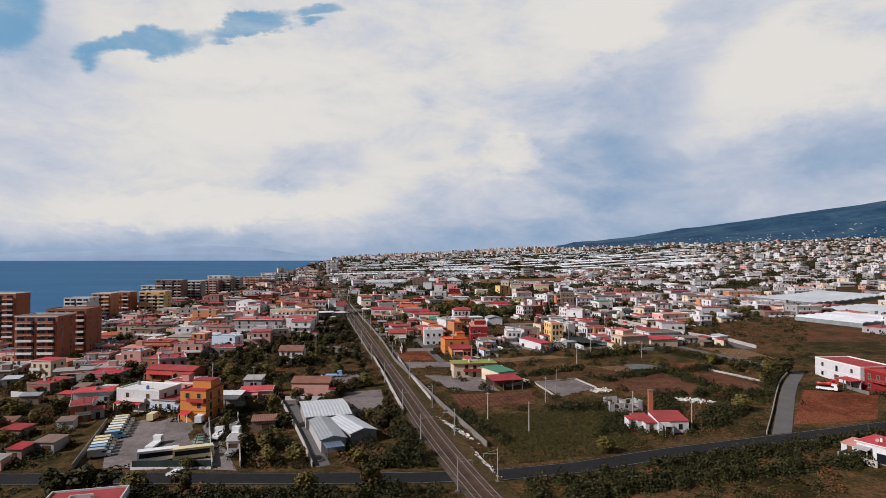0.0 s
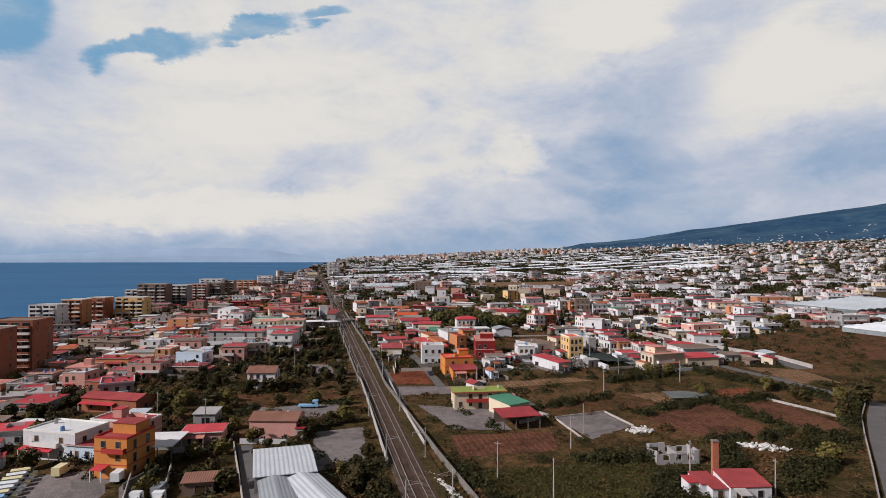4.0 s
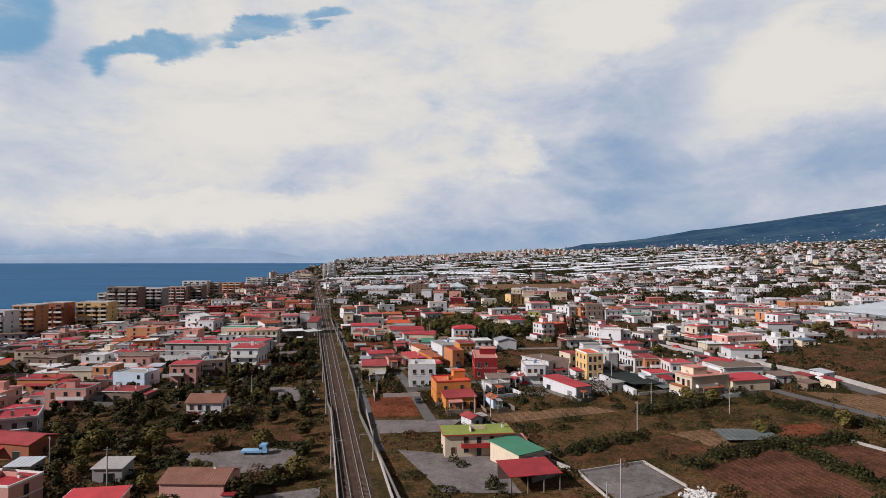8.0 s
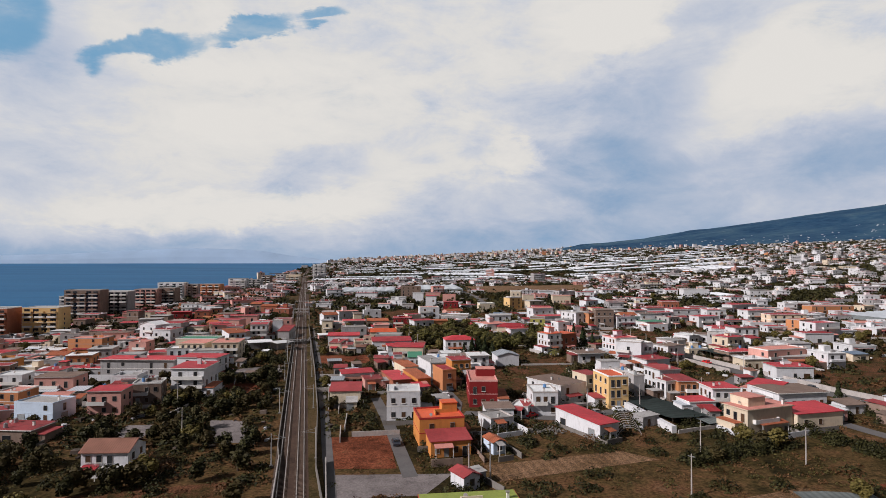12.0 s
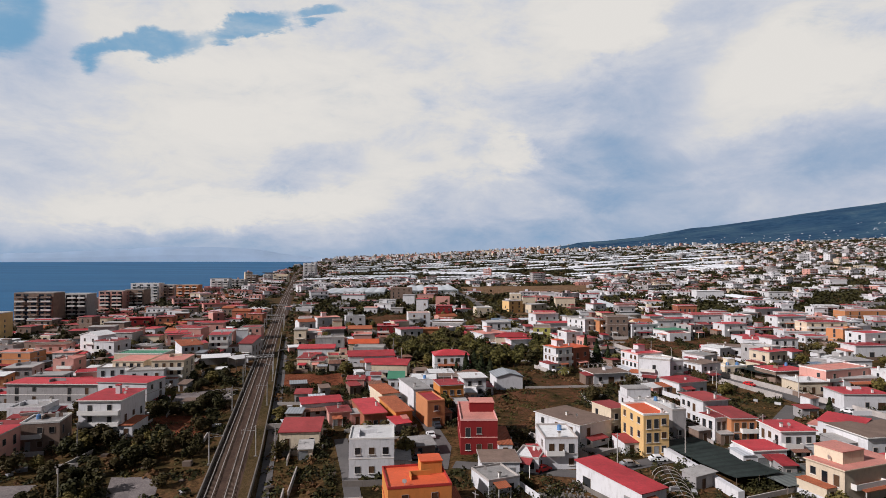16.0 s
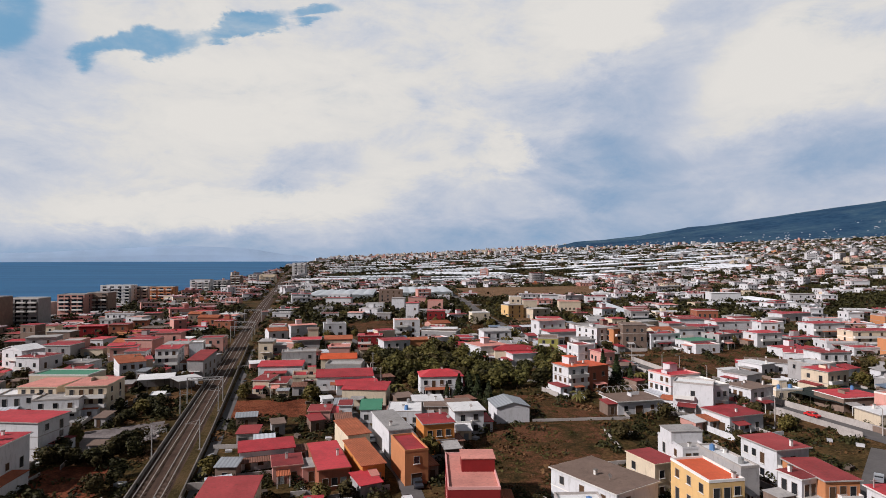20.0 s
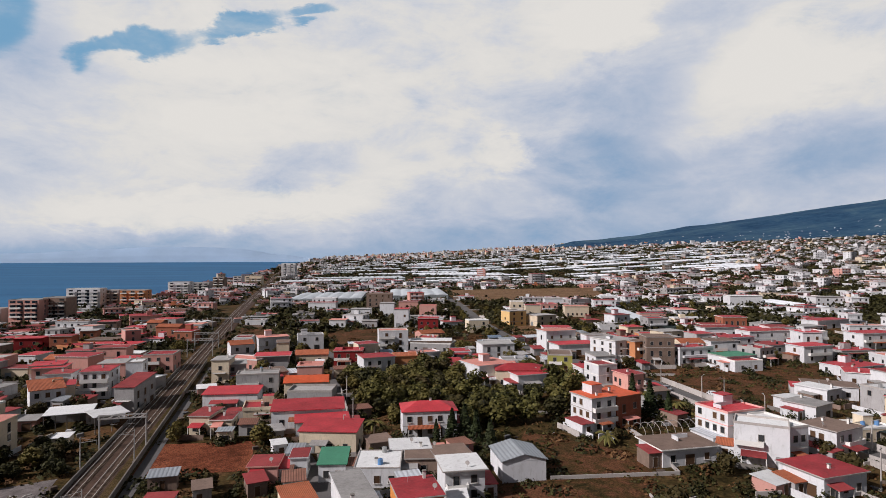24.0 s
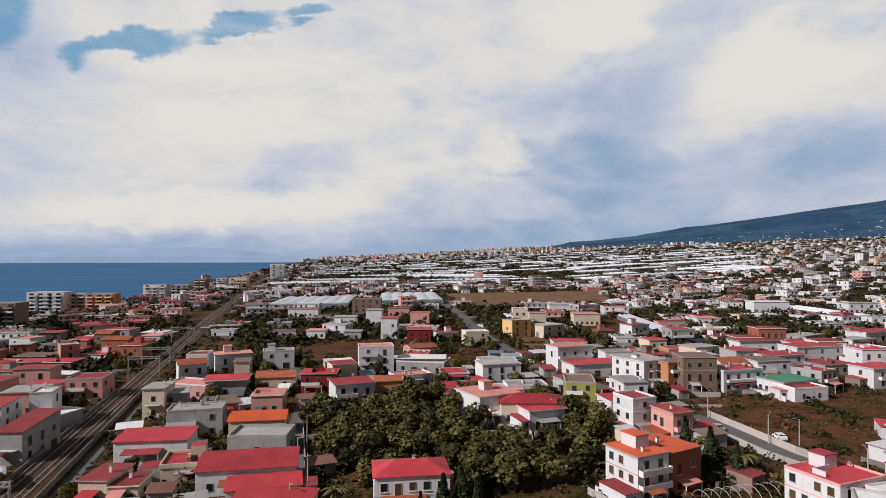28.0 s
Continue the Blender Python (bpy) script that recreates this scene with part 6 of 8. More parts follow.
house(192.9, 332.7, 8, 6.9, 7.0, 3.6, "white", "white", "slab", floors=1, front=1, sides=0)
house(254.7, 390.9, 3, 14.2, 9.0, 6.4, "white", "red", "slab", floors=2, front=2, sides=1)
# low houses round the allotments
house(111.3, 536.8, -14, 8.3, 10.0, 10.3, "white", "red", "slab", floors=2, front=2, sides=2)
house(121.9, 511.1, -14, 11.1, 9.0, 7.6, "red", "red", "slab", floors=2, front=3, sides=2)
house(134.7, 576.2, -14, 11.1, 9.0, 8.0, "pink", "red", "flat", floors=2, front=3, sides=2)
house(109.1, 587.1, -14, 9.4, 9.0, 9.1, "white", "grey", "slab", floors=1, front=3, sides=1)
house(112.3, 455.0, -14, 18.3, 10.0, 4.6, "brown", "white", "slab", floors=1, front=6, sides=1)
house(138.7, 440.1, -14, 12.6, 11.0, 5.3, "white", "grey", "flat", floors=2, front=4, sides=2)
house(183.2, 539.5, -14, 7.8, 9.0, 12.7, "cream", "brown", "flat", floors=3, front=2, sides=2)
house(201.8, 560.7, -14, 9.8, 9.0, 7.5, "cream", "darkred", "slab", floors=1, front=3, sides=1)
house(174.9, 459.1, -14, 13.1, 10.0, 7.6, "white", "red", "slab", floors=2, front=4, sides=2)
house(68.1, 643.8, -14, 20.4, 9.0, 5.4, "white", "darkred", "slab", floors=1, front=6, sides=1)
house(74.8, 545.9, -14, 9.7, 8.0, 4.1, "white", "pink", "slab", floors=1, front=3, sides=1)
house(92.1, 591.4, -14, 12.8, 8.0, 5.3, "white", "grey", "slab", floors=1, front=4, sides=1)
house(129.7, 625.5, -14, 14.0, 8.0, 5.9, "pink", "red", "slab", floors=1, front=4, sides=1)
house(92.5, 536.5, -14, 8.6, 7.0, 4.1, "grey", "grey", "slab", floors=1, front=2, sides=1)
house(240.1, 613.1, -14, 16.4, 10.0, 6.1, "white", "grey", "slab", floors=1, front=5, sides=1)
house(229.3, 553.5, -14, 15.3, 10.0, 6.6, "cream", "pink", "slab", floors=1, front=5, sides=1)
house(113.3, 406.4, -14, 6.3, 8.0, 3.0, "white", "red", "slab", floors=1, front=2, sides=1)
house(128.8, 382.9, -14, 17.1, 10.0, 5.4, "cream", "red", "hip", floors=1, front=5, sides=1)
house(278.2, 466.6, -14, 12.6, 10.0, 8.1, "brick", "red", "slab", floors=2, front=4, sides=2)
house(271.2, 440.3, -14, 9.5, 10.0, 5.7, "white", "red", "slab", floors=1, front=3, sides=1)
house(280.0, 436.3, -14, 11.5, 10.0, 6.9, "white", "darkred", "slab", floors=2, front=3, sides=2)
house(265.4, 466.2, -14, 11.6, 9.0, 4.6, "brown", "darkred", "slab", floors=1, front=3, sides=1)
house(428.5, 556.0, -14, 20.2, 12.0, 6.6, "white", "grey", "slab", floors=2, front=6, sides=2)
house(373.9, 575.1, -14, 23.5, 12.0, 7.6, "white", "white", "slab", floors=1, front=7, sides=1)
house(295.9, 533.9, -14, 13.6, 9.0, 4.2, "white", "pink", "slab", floors=1, front=4, sides=1)
house(267.1, 524.9, -14, 16.4, 8.0, 4.0, "pink", "red", "slab", floors=1, front=5, sides=1)
house(276.2, 414.6, -14, 8.5, 10.0, 7.5, "white", "red", "slab", floors=2, front=2, sides=2)
house(236.8, 569.5, -14, 12.2, 9.0, 5.4, "white", "grey", "flat", floors=1, front=4, sides=1)
# apartment blocks by the shore
house(-140.6, 258.8, -8, 19.4, 16.0, 24.0, "brick", "brown", floors=8, front=4, sides=2, name="apartment_building", balc=2, )
house(-138.3, 287.5, -8, 20.3, 16.0, 24.0, "brick", "brown", floors=8, front=4, sides=2, name="apartment_building", balc=2, )
house(-194.8, 337.0, -8, 23.6, 14, 32.3, "brick", "grey", floors=10, front=4, sides=0, name="apartment_building", balc=2)
house(-186.8, 437.0, -8, 18.6, 14, 20.2, "white", "grey", floors=7, front=4, sides=1, name="apartment_building", balc=2)
house(-176.4, 457.0, -8, 14.5, 14, 21.3, "orange", "grey", floors=7, front=3, sides=1, name="apartment_building", balc=2)
house(-169.1, 482.0, -8, 13.6, 14, 20.0, "brick", "grey", floors=6, front=2, sides=0, name="apartment_building", balc=2)
house(-146.8, 487.0, -8, 21.8, 14, 18.3, "yellow", "grey", floors=6, front=4, sides=1, name="apartment_building", balc=2)
house(-184.9, 647.0, -8, 27.1, 14, 21.4, "grey", "grey", floors=7, front=4, sides=0, name="apartment_building", balc=2)
house(-158.3, 657.0, -8, 26.7, 14, 13.0, "grey", "grey", floors=4, front=4, sides=0, name="apartment_building", balc=2)
house(-151.4, 567.0, -8, 25.7, 14, 23.9, "brown", "grey", floors=8, front=5, sides=0, name="apartment_building", balc=2)
house(-135.1, 587.0, -8, 20.4, 14, 20.3, "grey", "grey", floors=7, front=4, sides=0, name="apartment_building", balc=2)
house(-128.0, 647.0, -8, 19.4, 14, 17.5, "pink", "grey", floors=6, front=4, sides=1, name="apartment_building", balc=2)
house(-113.1, 657.0, -8, 15.2, 14, 17.2, "brown", "grey", floors=6, front=3, sides=0, name="apartment_building", balc=2)
house(-138.6, 787.0, -8, 28.8, 14, 18.7, "white", "grey", floors=6, front=4, sides=1, name="apartment_building", balc=2)
house(-118.7, 797.0, -8, 13.7, 14, 15.3, "grey", "grey", floors=5, front=2, sides=0, name="apartment_building", balc=2)
house(-95.3, 777.0, -8, 21.9, 14, 14.6, "orange", "grey", floors=5, front=3, sides=1, name="apartment_building", balc=2)
house(-83.9, 913.0, -8, 23.4, 14, 15.8, "white", "grey", floors=5, front=3, sides=1, name="apartment_building", balc=2)
house(-65.0, 937.0, -8, 19.2, 14, 12.7, "grey", "grey", floors=4, front=3, sides=0, name="apartment_building", balc=2)
house(-55.0, 1007.0, -8, 13.9, 14, 16.0, "brown", "grey", floors=5, front=2, sides=0, name="apartment_building", balc=2)
house(-37.0, 1057.0, -8, 12.1, 14, 15.0, "white", "grey", floors=5, front=2, sides=0, name="apartment_building", balc=2)
house(-20.1, 1097.0, -8, 24.3, 14, 13.6, "cream", "grey", floors=4, front=3, sides=0, name="apartment_building", balc=2)
house(23.4, 1279.0, -8, 24.5, 14, 27.5, "white", "grey", floors=9, front=2, sides=1, name="apartment_building", balc=2)
house(109.3, 632.8, -10, 18.9, 14.0, 12.0, "brown", "brown", floors=4, front=4, sides=2, name="ruined_building", label="large unfinished brown concrete building with empty windows")

# ---- the rest of the town ----
def clear(x, y, r, gap=0.8):
    if abs(x - rail_x(y) - 1) < 8 + r * 0.7 or x < coast_x(y) + 14:
        return False
    for px, py, pr in PLACED:
        if abs(px - x) < pr + r and (px - x) ** 2 + (py - y) ** 2 < ((pr + r) * gap) ** 2:
            return False
    for line in (ROAD_SIDE, ROAD_FRONT, LANE):
        for (x0, y0), (x1, y1) in zip(line, line[1:]):
            dx, dy = x1 - x0, y1 - y0
            u = max(0.0, min(1.0, ((x - x0) * dx + (y - y0) * dy) / (dx * dx + dy * dy)))
            if math.hypot(x0 + u * dx - x, y0 + u * dy - y) < 4.5 + r * 0.7:
                return False
    return not any(inside(p, x, y) for p in OPEN)


def pick(rng, table):
    roll = rng.random() * sum(w for _, w in table)
    for value, w in table:
        roll -= w
        if roll <= 0:
            return value
    return table[-1][0]


# sea-side pinks and bricks; extra greys and browns stand in for dimmer light
WALLS_SEA = [("white", 10), ("cream", 9), ("pink", 22), ("orange", 7), ("brick", 16), ("grey", 22), ("yellow", 2), ("brown", 18)]
WALLS_INLAND = [("white", 52), ("cream", 16), ("pink", 10), ("orange", 1), ("grey", 16), ("yellow", 1), ("brown", 6)]
ROOFS_SEA = [("red", 30), ("darkred", 22), ("tile", 8), ("grey", 14), ("white", 9), ("pink", 11), ("brown", 6)]
ROOFS_INLAND = [("red", 32), ("darkred", 18), ("tile", 8), ("grey", 14), ("white", 10), ("pink", 8), ("brown", 10)]


def build_town():
    rng = random.Random(5)
    made = 0
    y = 110.0
    while y < 560:
        x = max(coast_x(y) + 30, -130)
        while x < 235:
            px, py = x + rng.uniform(-4, 4), y + rng.uniform(-4, 4)
            x += rng.uniform(13.0, 19.0)
            if px > 40 + 0.95 * (py - 40) or px < -40 - 0.62 * (py + 30):
                continue
            w, d = rng.uniform(7.5, 13.5), rng.uniform(7.5, 11)
            if rng.random() < 0.16 or made > 128 or not clear(px, py, 0.5 * math.hypot(w, d), 0.8):
                continue
            if -28 < px < 178 and py < 352 or (30 < px < 215 and py > 440 and rng.random() < 0.72):
                continue
            sea_side = px < rail_x(py)
            if py < 215 and (rng.random() < 0.5 or px < -100):
                continue
            floors = 1 if py < 215 else pick(rng, [(1, 64), (2, 34), (3, 2)])
            wall, roof = pick(rng, WALLS_SEA if sea_side else WALLS_INLAND), pick(rng, ROOFS_SEA if sea_side else ROOFS_INLAND)
            kind = "gable" if roof == "tile" else rng.choice(("flat", "slab", "slab"))
            near = py < 420
            house(px, py, (-8 if sea_side else 4) + rng.uniform(-12, 12), w, d, 3.2 * floors + rng.uniform(0.2, 0.8), wall, roof, kind, floors, front=3 if near else 2, sides=2 if near and floors > 1 else 0,
                  balc=1 if floors > 1 and rng.random() < (0.35 if near else 0.1) else 0, hut=(rng.uniform(-0.5, 0.5), rng.uniform(-0.2, 0.5)) if rng.random() < 0.18 else None,
                  tanks=rng.randint(0, 2) if near else 0, rise=1.3, aerial=1 if near and rng.random() < 0.4 else 0)
            made += 1
        y += rng.uniform(15, 18)
    return made


build_town()


def far_town():
    """The houses too far off to pick apart: one mesh, with a wall and roof colour each, and dark openings."""
    rng = random.Random(11)
    walls, roofs = ("white", "cream", "pink", "grey", "orange", "brown"), ("red", "darkred", "grey", "white", "pink", "brown")
    mats = [WALL[k] for k in walls] + [ROOF[k] for k in roofs] + [M["pane"]]
    me = Mesher()
    far = []
    y = 200.0
    while y < 3900:
        step = 12.5 + 0.0105 * y
        x = coast_x(y) + 25
        while x < 1.35 * y + 260:
            px, py = x + rng.uniform(-0.4, 0.4) * step, y + rng.uniform(-0.5, 0.5) * step
            x += step * rng.uniform(0.8, 1.6)
            lumps = noise.noise(Vector((px * 0.004, py * 0.004, 7.7)))
            gap = 0.74 if 1000 < py < 2500 and 0.08 < px / py < 0.66 else 0.17
            if rng.random() < gap - lumps * 0.75 or px < coast_x(py) + 20 or any(inside(p, px, py) for p in GREENHOUSE_PLOTS):
                continue
            w, d = rng.uniform(8, 19), rng.uniform(7, 14)
            if py < 660:
                if (py < 348 and -34 < px < 178) or (30 < px < 215 and py > 440 and rng.random() < 0.7) or not clear(px, py, 0.5 * math.hypot(w, d), 0.74):
                    continue
                PLACED.append((px, py, 0.5 * math.hypot(w, d)))
            elif abs(px - rail_x(py)) < 13 or any(inside(p, px, py) for p in OPEN):
                continue
            floors = pick(rng, [(1, 76), (2, 21), (3, 2.5), (5, 1.2 if py > 900 else 0)])
            h = 2.9 * floors + rng.uniform(0.0, 0.5)
            far.append((px, py))
            # sea-side weights lean to grey and brown, again imitating dimmer light
            wi = pick(rng, list(zip(range(6), (60, 7, 9, 17, 1, 6) if px > rail_x(py) else (18, 9, 24, 22, 8, 20))))
            ri = 6 + pick(rng, list(zip(range(6), (32, 18, 16, 14, 10, 10) if px > 60 else (30, 20, 16, 14, 10, 10))))
            m = on(px, py, rng.uniform(-25, 20))
            me.box(-w / 2, w / 2, -d / 2, d / 2, -6, h, wi, m)
            me.box(-w / 2 - 0.2, w / 2 + 0.2, -d / 2 - 0.2, d / 2 + 0.2, h, h + 0.3, wi, m, top=ri)
            if rng.random() < 0.3:
                a, b = rng.uniform(-0.3, 0.1) * w, rng.uniform(-0.2, 0.2) * d
                me.box(a, a + 3, b, b + 3, h + 0.3, h + 2.6, wi, m, top=ri)
            if py < 950:
                t, z0, z1 = 0.25, h + 0.3, h + rng.uniform(0.45, 0.9)
                if rng.random() < 0.6:
                    rim = rng.choice((wi, 0, 0))
                    me.box(-w / 2 - 0.2, w / 2 + 0.2, -d / 2 - 0.2, -d / 2 - 0.2 + t, z0, z1, rim, m).box(-w / 2 - 0.2, w / 2 + 0.2, d / 2 + 0.2 - t, d / 2 + 0.2, z0, z1, rim, m)
                    me.box(-w / 2 - 0.2, -w / 2 - 0.2 + t, -d / 2, d / 2, z0, z1, rim, m).box(w / 2 + 0.2 - t, w / 2 + 0.2, -d / 2, d / 2, z0, z1, rim, m)
                for _ in range(rng.randint(1, 4)):
                    a, b, e = rng.uniform(-0.4, 0.4) * w, rng.uniform(-0.35, 0.35) * d, rng.uniform(0.25, 0.7)
                    me.box(a - e, a + e, b - 0.3, b + 0.3, z0, z0 + rng.uniform(0.5, 1.4), rng.choice((0, 3, 5, 12)), m)
                if rng.random() < 0.6:
                    e = rng.uniform(2.5, 5)
                    me.box(-w / 2 - 2, w * rng.uniform(0.2, 0.7), -d / 2 - e, -d / 2 - e + 0.2, -3, 1.3, rng.choice((0, 3, 5)), m)
            if rng.random() < 0.6:
                e, q, z = rng.uniform(2.5, 5), rng.uniform(-0.2, 0.2) * d, rng.uniform(2.5, 3.2)
                a = rng.choice((-w / 2 - e, w / 2))
                me.box(a, a + e, q - d * 0.3, q + d * 0.3, -6, z, pick(rng, [(wi, 3), (3, 1), (5, 1)]), m, top=6 + rng.randrange(6))
            if py < 1200 and rng.random() < 0.5:
                e = rng.uniform(1.8, 3)
                me.box(-w * rng.uniform(0.1, 0.45), w * rng.uniform(0.1, 0.45), -d / 2 - e, -d / 2, 2.4, 2.6, 7, m, top=6 + rng.randrange(6))
            if floors > 1:
                for fl in range(1, floors):
                    me.box(-w * 0.42, w * rng.uniform(0.1, 0.42), -d / 2 - 1.1, -d / 2 - 0.02, fl * 3.1 - 0.1, fl * 3.1 + 0.75, 0, m)
            if py < 1700:
                k = max(2, int(w / 3.2))
                for fl in range(floors):
                    for i in range(k):
                        if rng.random() < 0.75:
                            a = -w / 2 + w * (i + 0.5) / k
                            me.box(a - 0.6, a + 0.6, -d / 2 - 0.05, -d / 2 + 0.1, fl * 3.1 + 0.8, fl * 3.1 + 2.3, 12, m)
                    s = 1 if px < 20 + 0.27 * py else -1
                    for b in (-d / 4, d / 4):
                        me.box(s * w / 2 - 0.05, s * w / 2 + 0.05, b - 0.5, b + 0.5, fl * 3.1 + 0.8, fl * 3.1 + 2.2, 12, m)
        y += step * 1.05
    for _ in range(2300):
        py = rng.uniform(2700, 4850)
        px = coast_x(py) + 40 + rng.random() ** 1.3 * 0.72 * py
        if noise.noise(Vector((px * 0.003, py * 0.003, 2.2))) < rng.uniform(-0.5, 0.25):
            continue
        w, d, h = rng.uniform(7, 18), rng.uniform(6, 12), rng.choice((4, 6, 7, 9, 11, 16))
        me.box(-w / 2, w / 2, -d / 2, d / 2, -8, h, pick(rng, list(zip(range(6), (55, 16, 14, 9, 2, 4)))), on(px, py, rng.uniform(-30, 25)), top=6 + rng.randrange(6))
    ob = new("distant_houses", me.build("distant_houses", *mats))
    tagged(ob, "distant town of white and red-roofed houses spreading inland", "houses", kind="stuff")
    return far


def greenhouse(x, y, rot, w, d, spans, film="plastic", high=3.6, label="milky plastic greenhouse with rows of arched bays"):
    ob = thing("greenhouse", on(x, y, rot), label, "greenhouse", "greenhouses")
    here = pose(x, y, 0, 0, 0, rot)
    level = land(x, y)

    def at(p, q, z):
        ground = here @ Vector((p, q, 0))
        return (p, q, land(ground.x, ground.y) - level + z)

    roof, wall = Mesher(), Mesher()
    s = w / spans
    for i in range(spans):
        x0 = -w / 2 + s * i
        prof = [(x0 + s * u, high - 0.9 + 0.9 * math.sin(math.pi * u)) for u in (0, 0.25, 0.5, 0.75, 1)]
        for (a, za), (b, zb) in zip(prof, prof[1:]):
            roof.face([at(a, -d / 2, za), at(b, -d / 2, zb), at(b, d / 2, zb), at(a, d / 2, za)])
        roof.face([at(a, -d / 2, z) for a, z in prof][::-1])
        roof.face([at(a, d / 2, z) for a, z in prof])
        for q in (-d / 2, d / 2):
            wall.face([at(x0, q, -1.5), at(x0 + s, q, -1.5), at(x0 + s, q, high - 0.9), at(x0, q, high - 0.9)])
    for p in (-w / 2, w / 2):
        wall.face([at(p, -d / 2, -1.5), at(p, d / 2, -1.5), at(p, d / 2, high - 0.9), at(p, -d / 2, high - 0.9)])
    part("film_roof", roof, M[film], ob)
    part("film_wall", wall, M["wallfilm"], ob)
    return ob


GREENHOUSE_PLOTS = []


def build_greenhouses():
    rng = random.Random(3)

    def place(x, y, rot, w, d, film="plastic", high=3.6):
        greenhouse(x, y, rot, w, d, max(3, int(w / 9)), film, high)
        c, s = math.cos(radians(rot)), math.sin(radians(rot))
        GREENHOUSE_PLOTS.append([(x + c * a * w * 0.55 - s * b * d * 0.6, y + s * a * w * 0.55 + c * b * d * 0.6) for a, b in ((-1, -1), (1, -1), (1, 1), (-1, 1))])

    place(76, 742, -8, 62, 88, "greyplastic", 5.0)
    place(160, 760, -8, 52, 100, "greyplastic", 5.0)
    place(391, 540, -3, 16, 72, "plastic", 4.5)
    place(256, 531, -12, 9, 80, "greyplastic", 3.4)
    place(425, 385, 12, 95, 60, "greyplastic")
    place(330, 262, 15, 50, 42, "plastic")
    place(390, 300, 15, 60, 40, "greyplastic")
    for _ in range(300):
        y = 1000 + 1700 * rng.random() ** 1.2
        x = rng.uniform(0.08, 0.74) * y - 20
        w, d = rng.uniform(45, 150), rng.uniform(22, 55)
        if any(math.hypot(p[0][0] - x, p[0][1] - y) < 70 for p in GREENHOUSE_PLOTS):
            continue
        place(x, y, rng.uniform(-14, 6), w, d, rng.choice(("plastic", "plastic", "greyplastic")))


build_greenhouses()
FAR = far_town()


def build_sheds():
    """Low outhouses, garages and lean-tos in the gaps between the houses."""
    rng = random.Random(17)
    n = 0
    for _ in range(6000):
        y = rng.uniform(95, 470)
        x = rng.uniform(max(coast_x(y) + 40, -50 - 0.5 * y), min(30 + 0.8 * y, 250))
        w, d, h = rng.uniform(3, 7.5), rng.uniform(3, 6), rng.uniform(2.3, 3.2)
        r = 0.5 * math.hypot(w, d)
        if n >= 172 or abs(x - rail_x(y) - 1) < 7 + r or any(inside(p, x, y) for p in OPEN[:PLOTS + 3]) or (x < rail_x(y) and y < 345 and rng.random() < 0.75):
            continue
        if any((px - x) ** 2 + (py - y) ** 2 < (pr * 0.85 + r) ** 2 for px, py, pr in PLACED):
            continue
        PLACED.append((x, y, r))
        if 98 < x < 200 and 225 < y < 350 and rng.random() < 0.8:
            continue
        if 25 < x < 150 and 170 < y < 265 and rng.random() < 0.85:
            continue
        wall = pick(rng, [("white", 20), ("grey", 30), ("cream", 12), ("brown", 26), ("pink", 12)])
        roof = pick(rng, [("palemetal", 10), ("grey", 18), ("darkred", 26), ("red", 16), ("brown", 12), ("metal", 10), ("white", 12), ("oldtile", 8), ("blue", 4)])
        ob = thing("outhouse", on(x, y, (-8 if x < rail_x(y) else 4) + rng.uniform(-14, 14)), f"small {COLOUR_WORDS[wall]} outhouse with a {ROOF_WORDS[roof]}", "outhouse", "outhouses")
        part("wall", Mesher().box(-w / 2, w / 2, -d / 2, d / 2, -1.5, h), WALL[wall], ob)
        up = rng.uniform(0.1, 0.8)
        me = Mesher()
        lo = [(-w / 2 - 0.3, -d / 2 - 0.4, h), (w / 2 + 0.3, -d / 2 - 0.4, h), (w / 2 + 0.3, d / 2 + 0.3, h + up), (-w / 2 - 0.3, d / 2 + 0.3, h + up)]
        me.v.extend(lo + [(a, b, c + 0.12) for a, b, c in lo])
        me.f.extend([(3, 2, 1, 0), (4, 5, 6, 7), (0, 1, 5, 4), (1, 2, 6, 5), (2, 3, 7, 6), (3, 0, 4, 7)])
        me.mi.extend([0] * 6)
        part("roof", me, ROOF[roof], ob)
        add_window(ob, rng.uniform(-0.2, 0.2) * w, -d / 2, 0.05, 0, 1.0 if rng.random() < 0.6 else 2.2, 2.0, rng.choice(("garage", "shutter", "pane")), "door")
        n += 1


build_sheds()


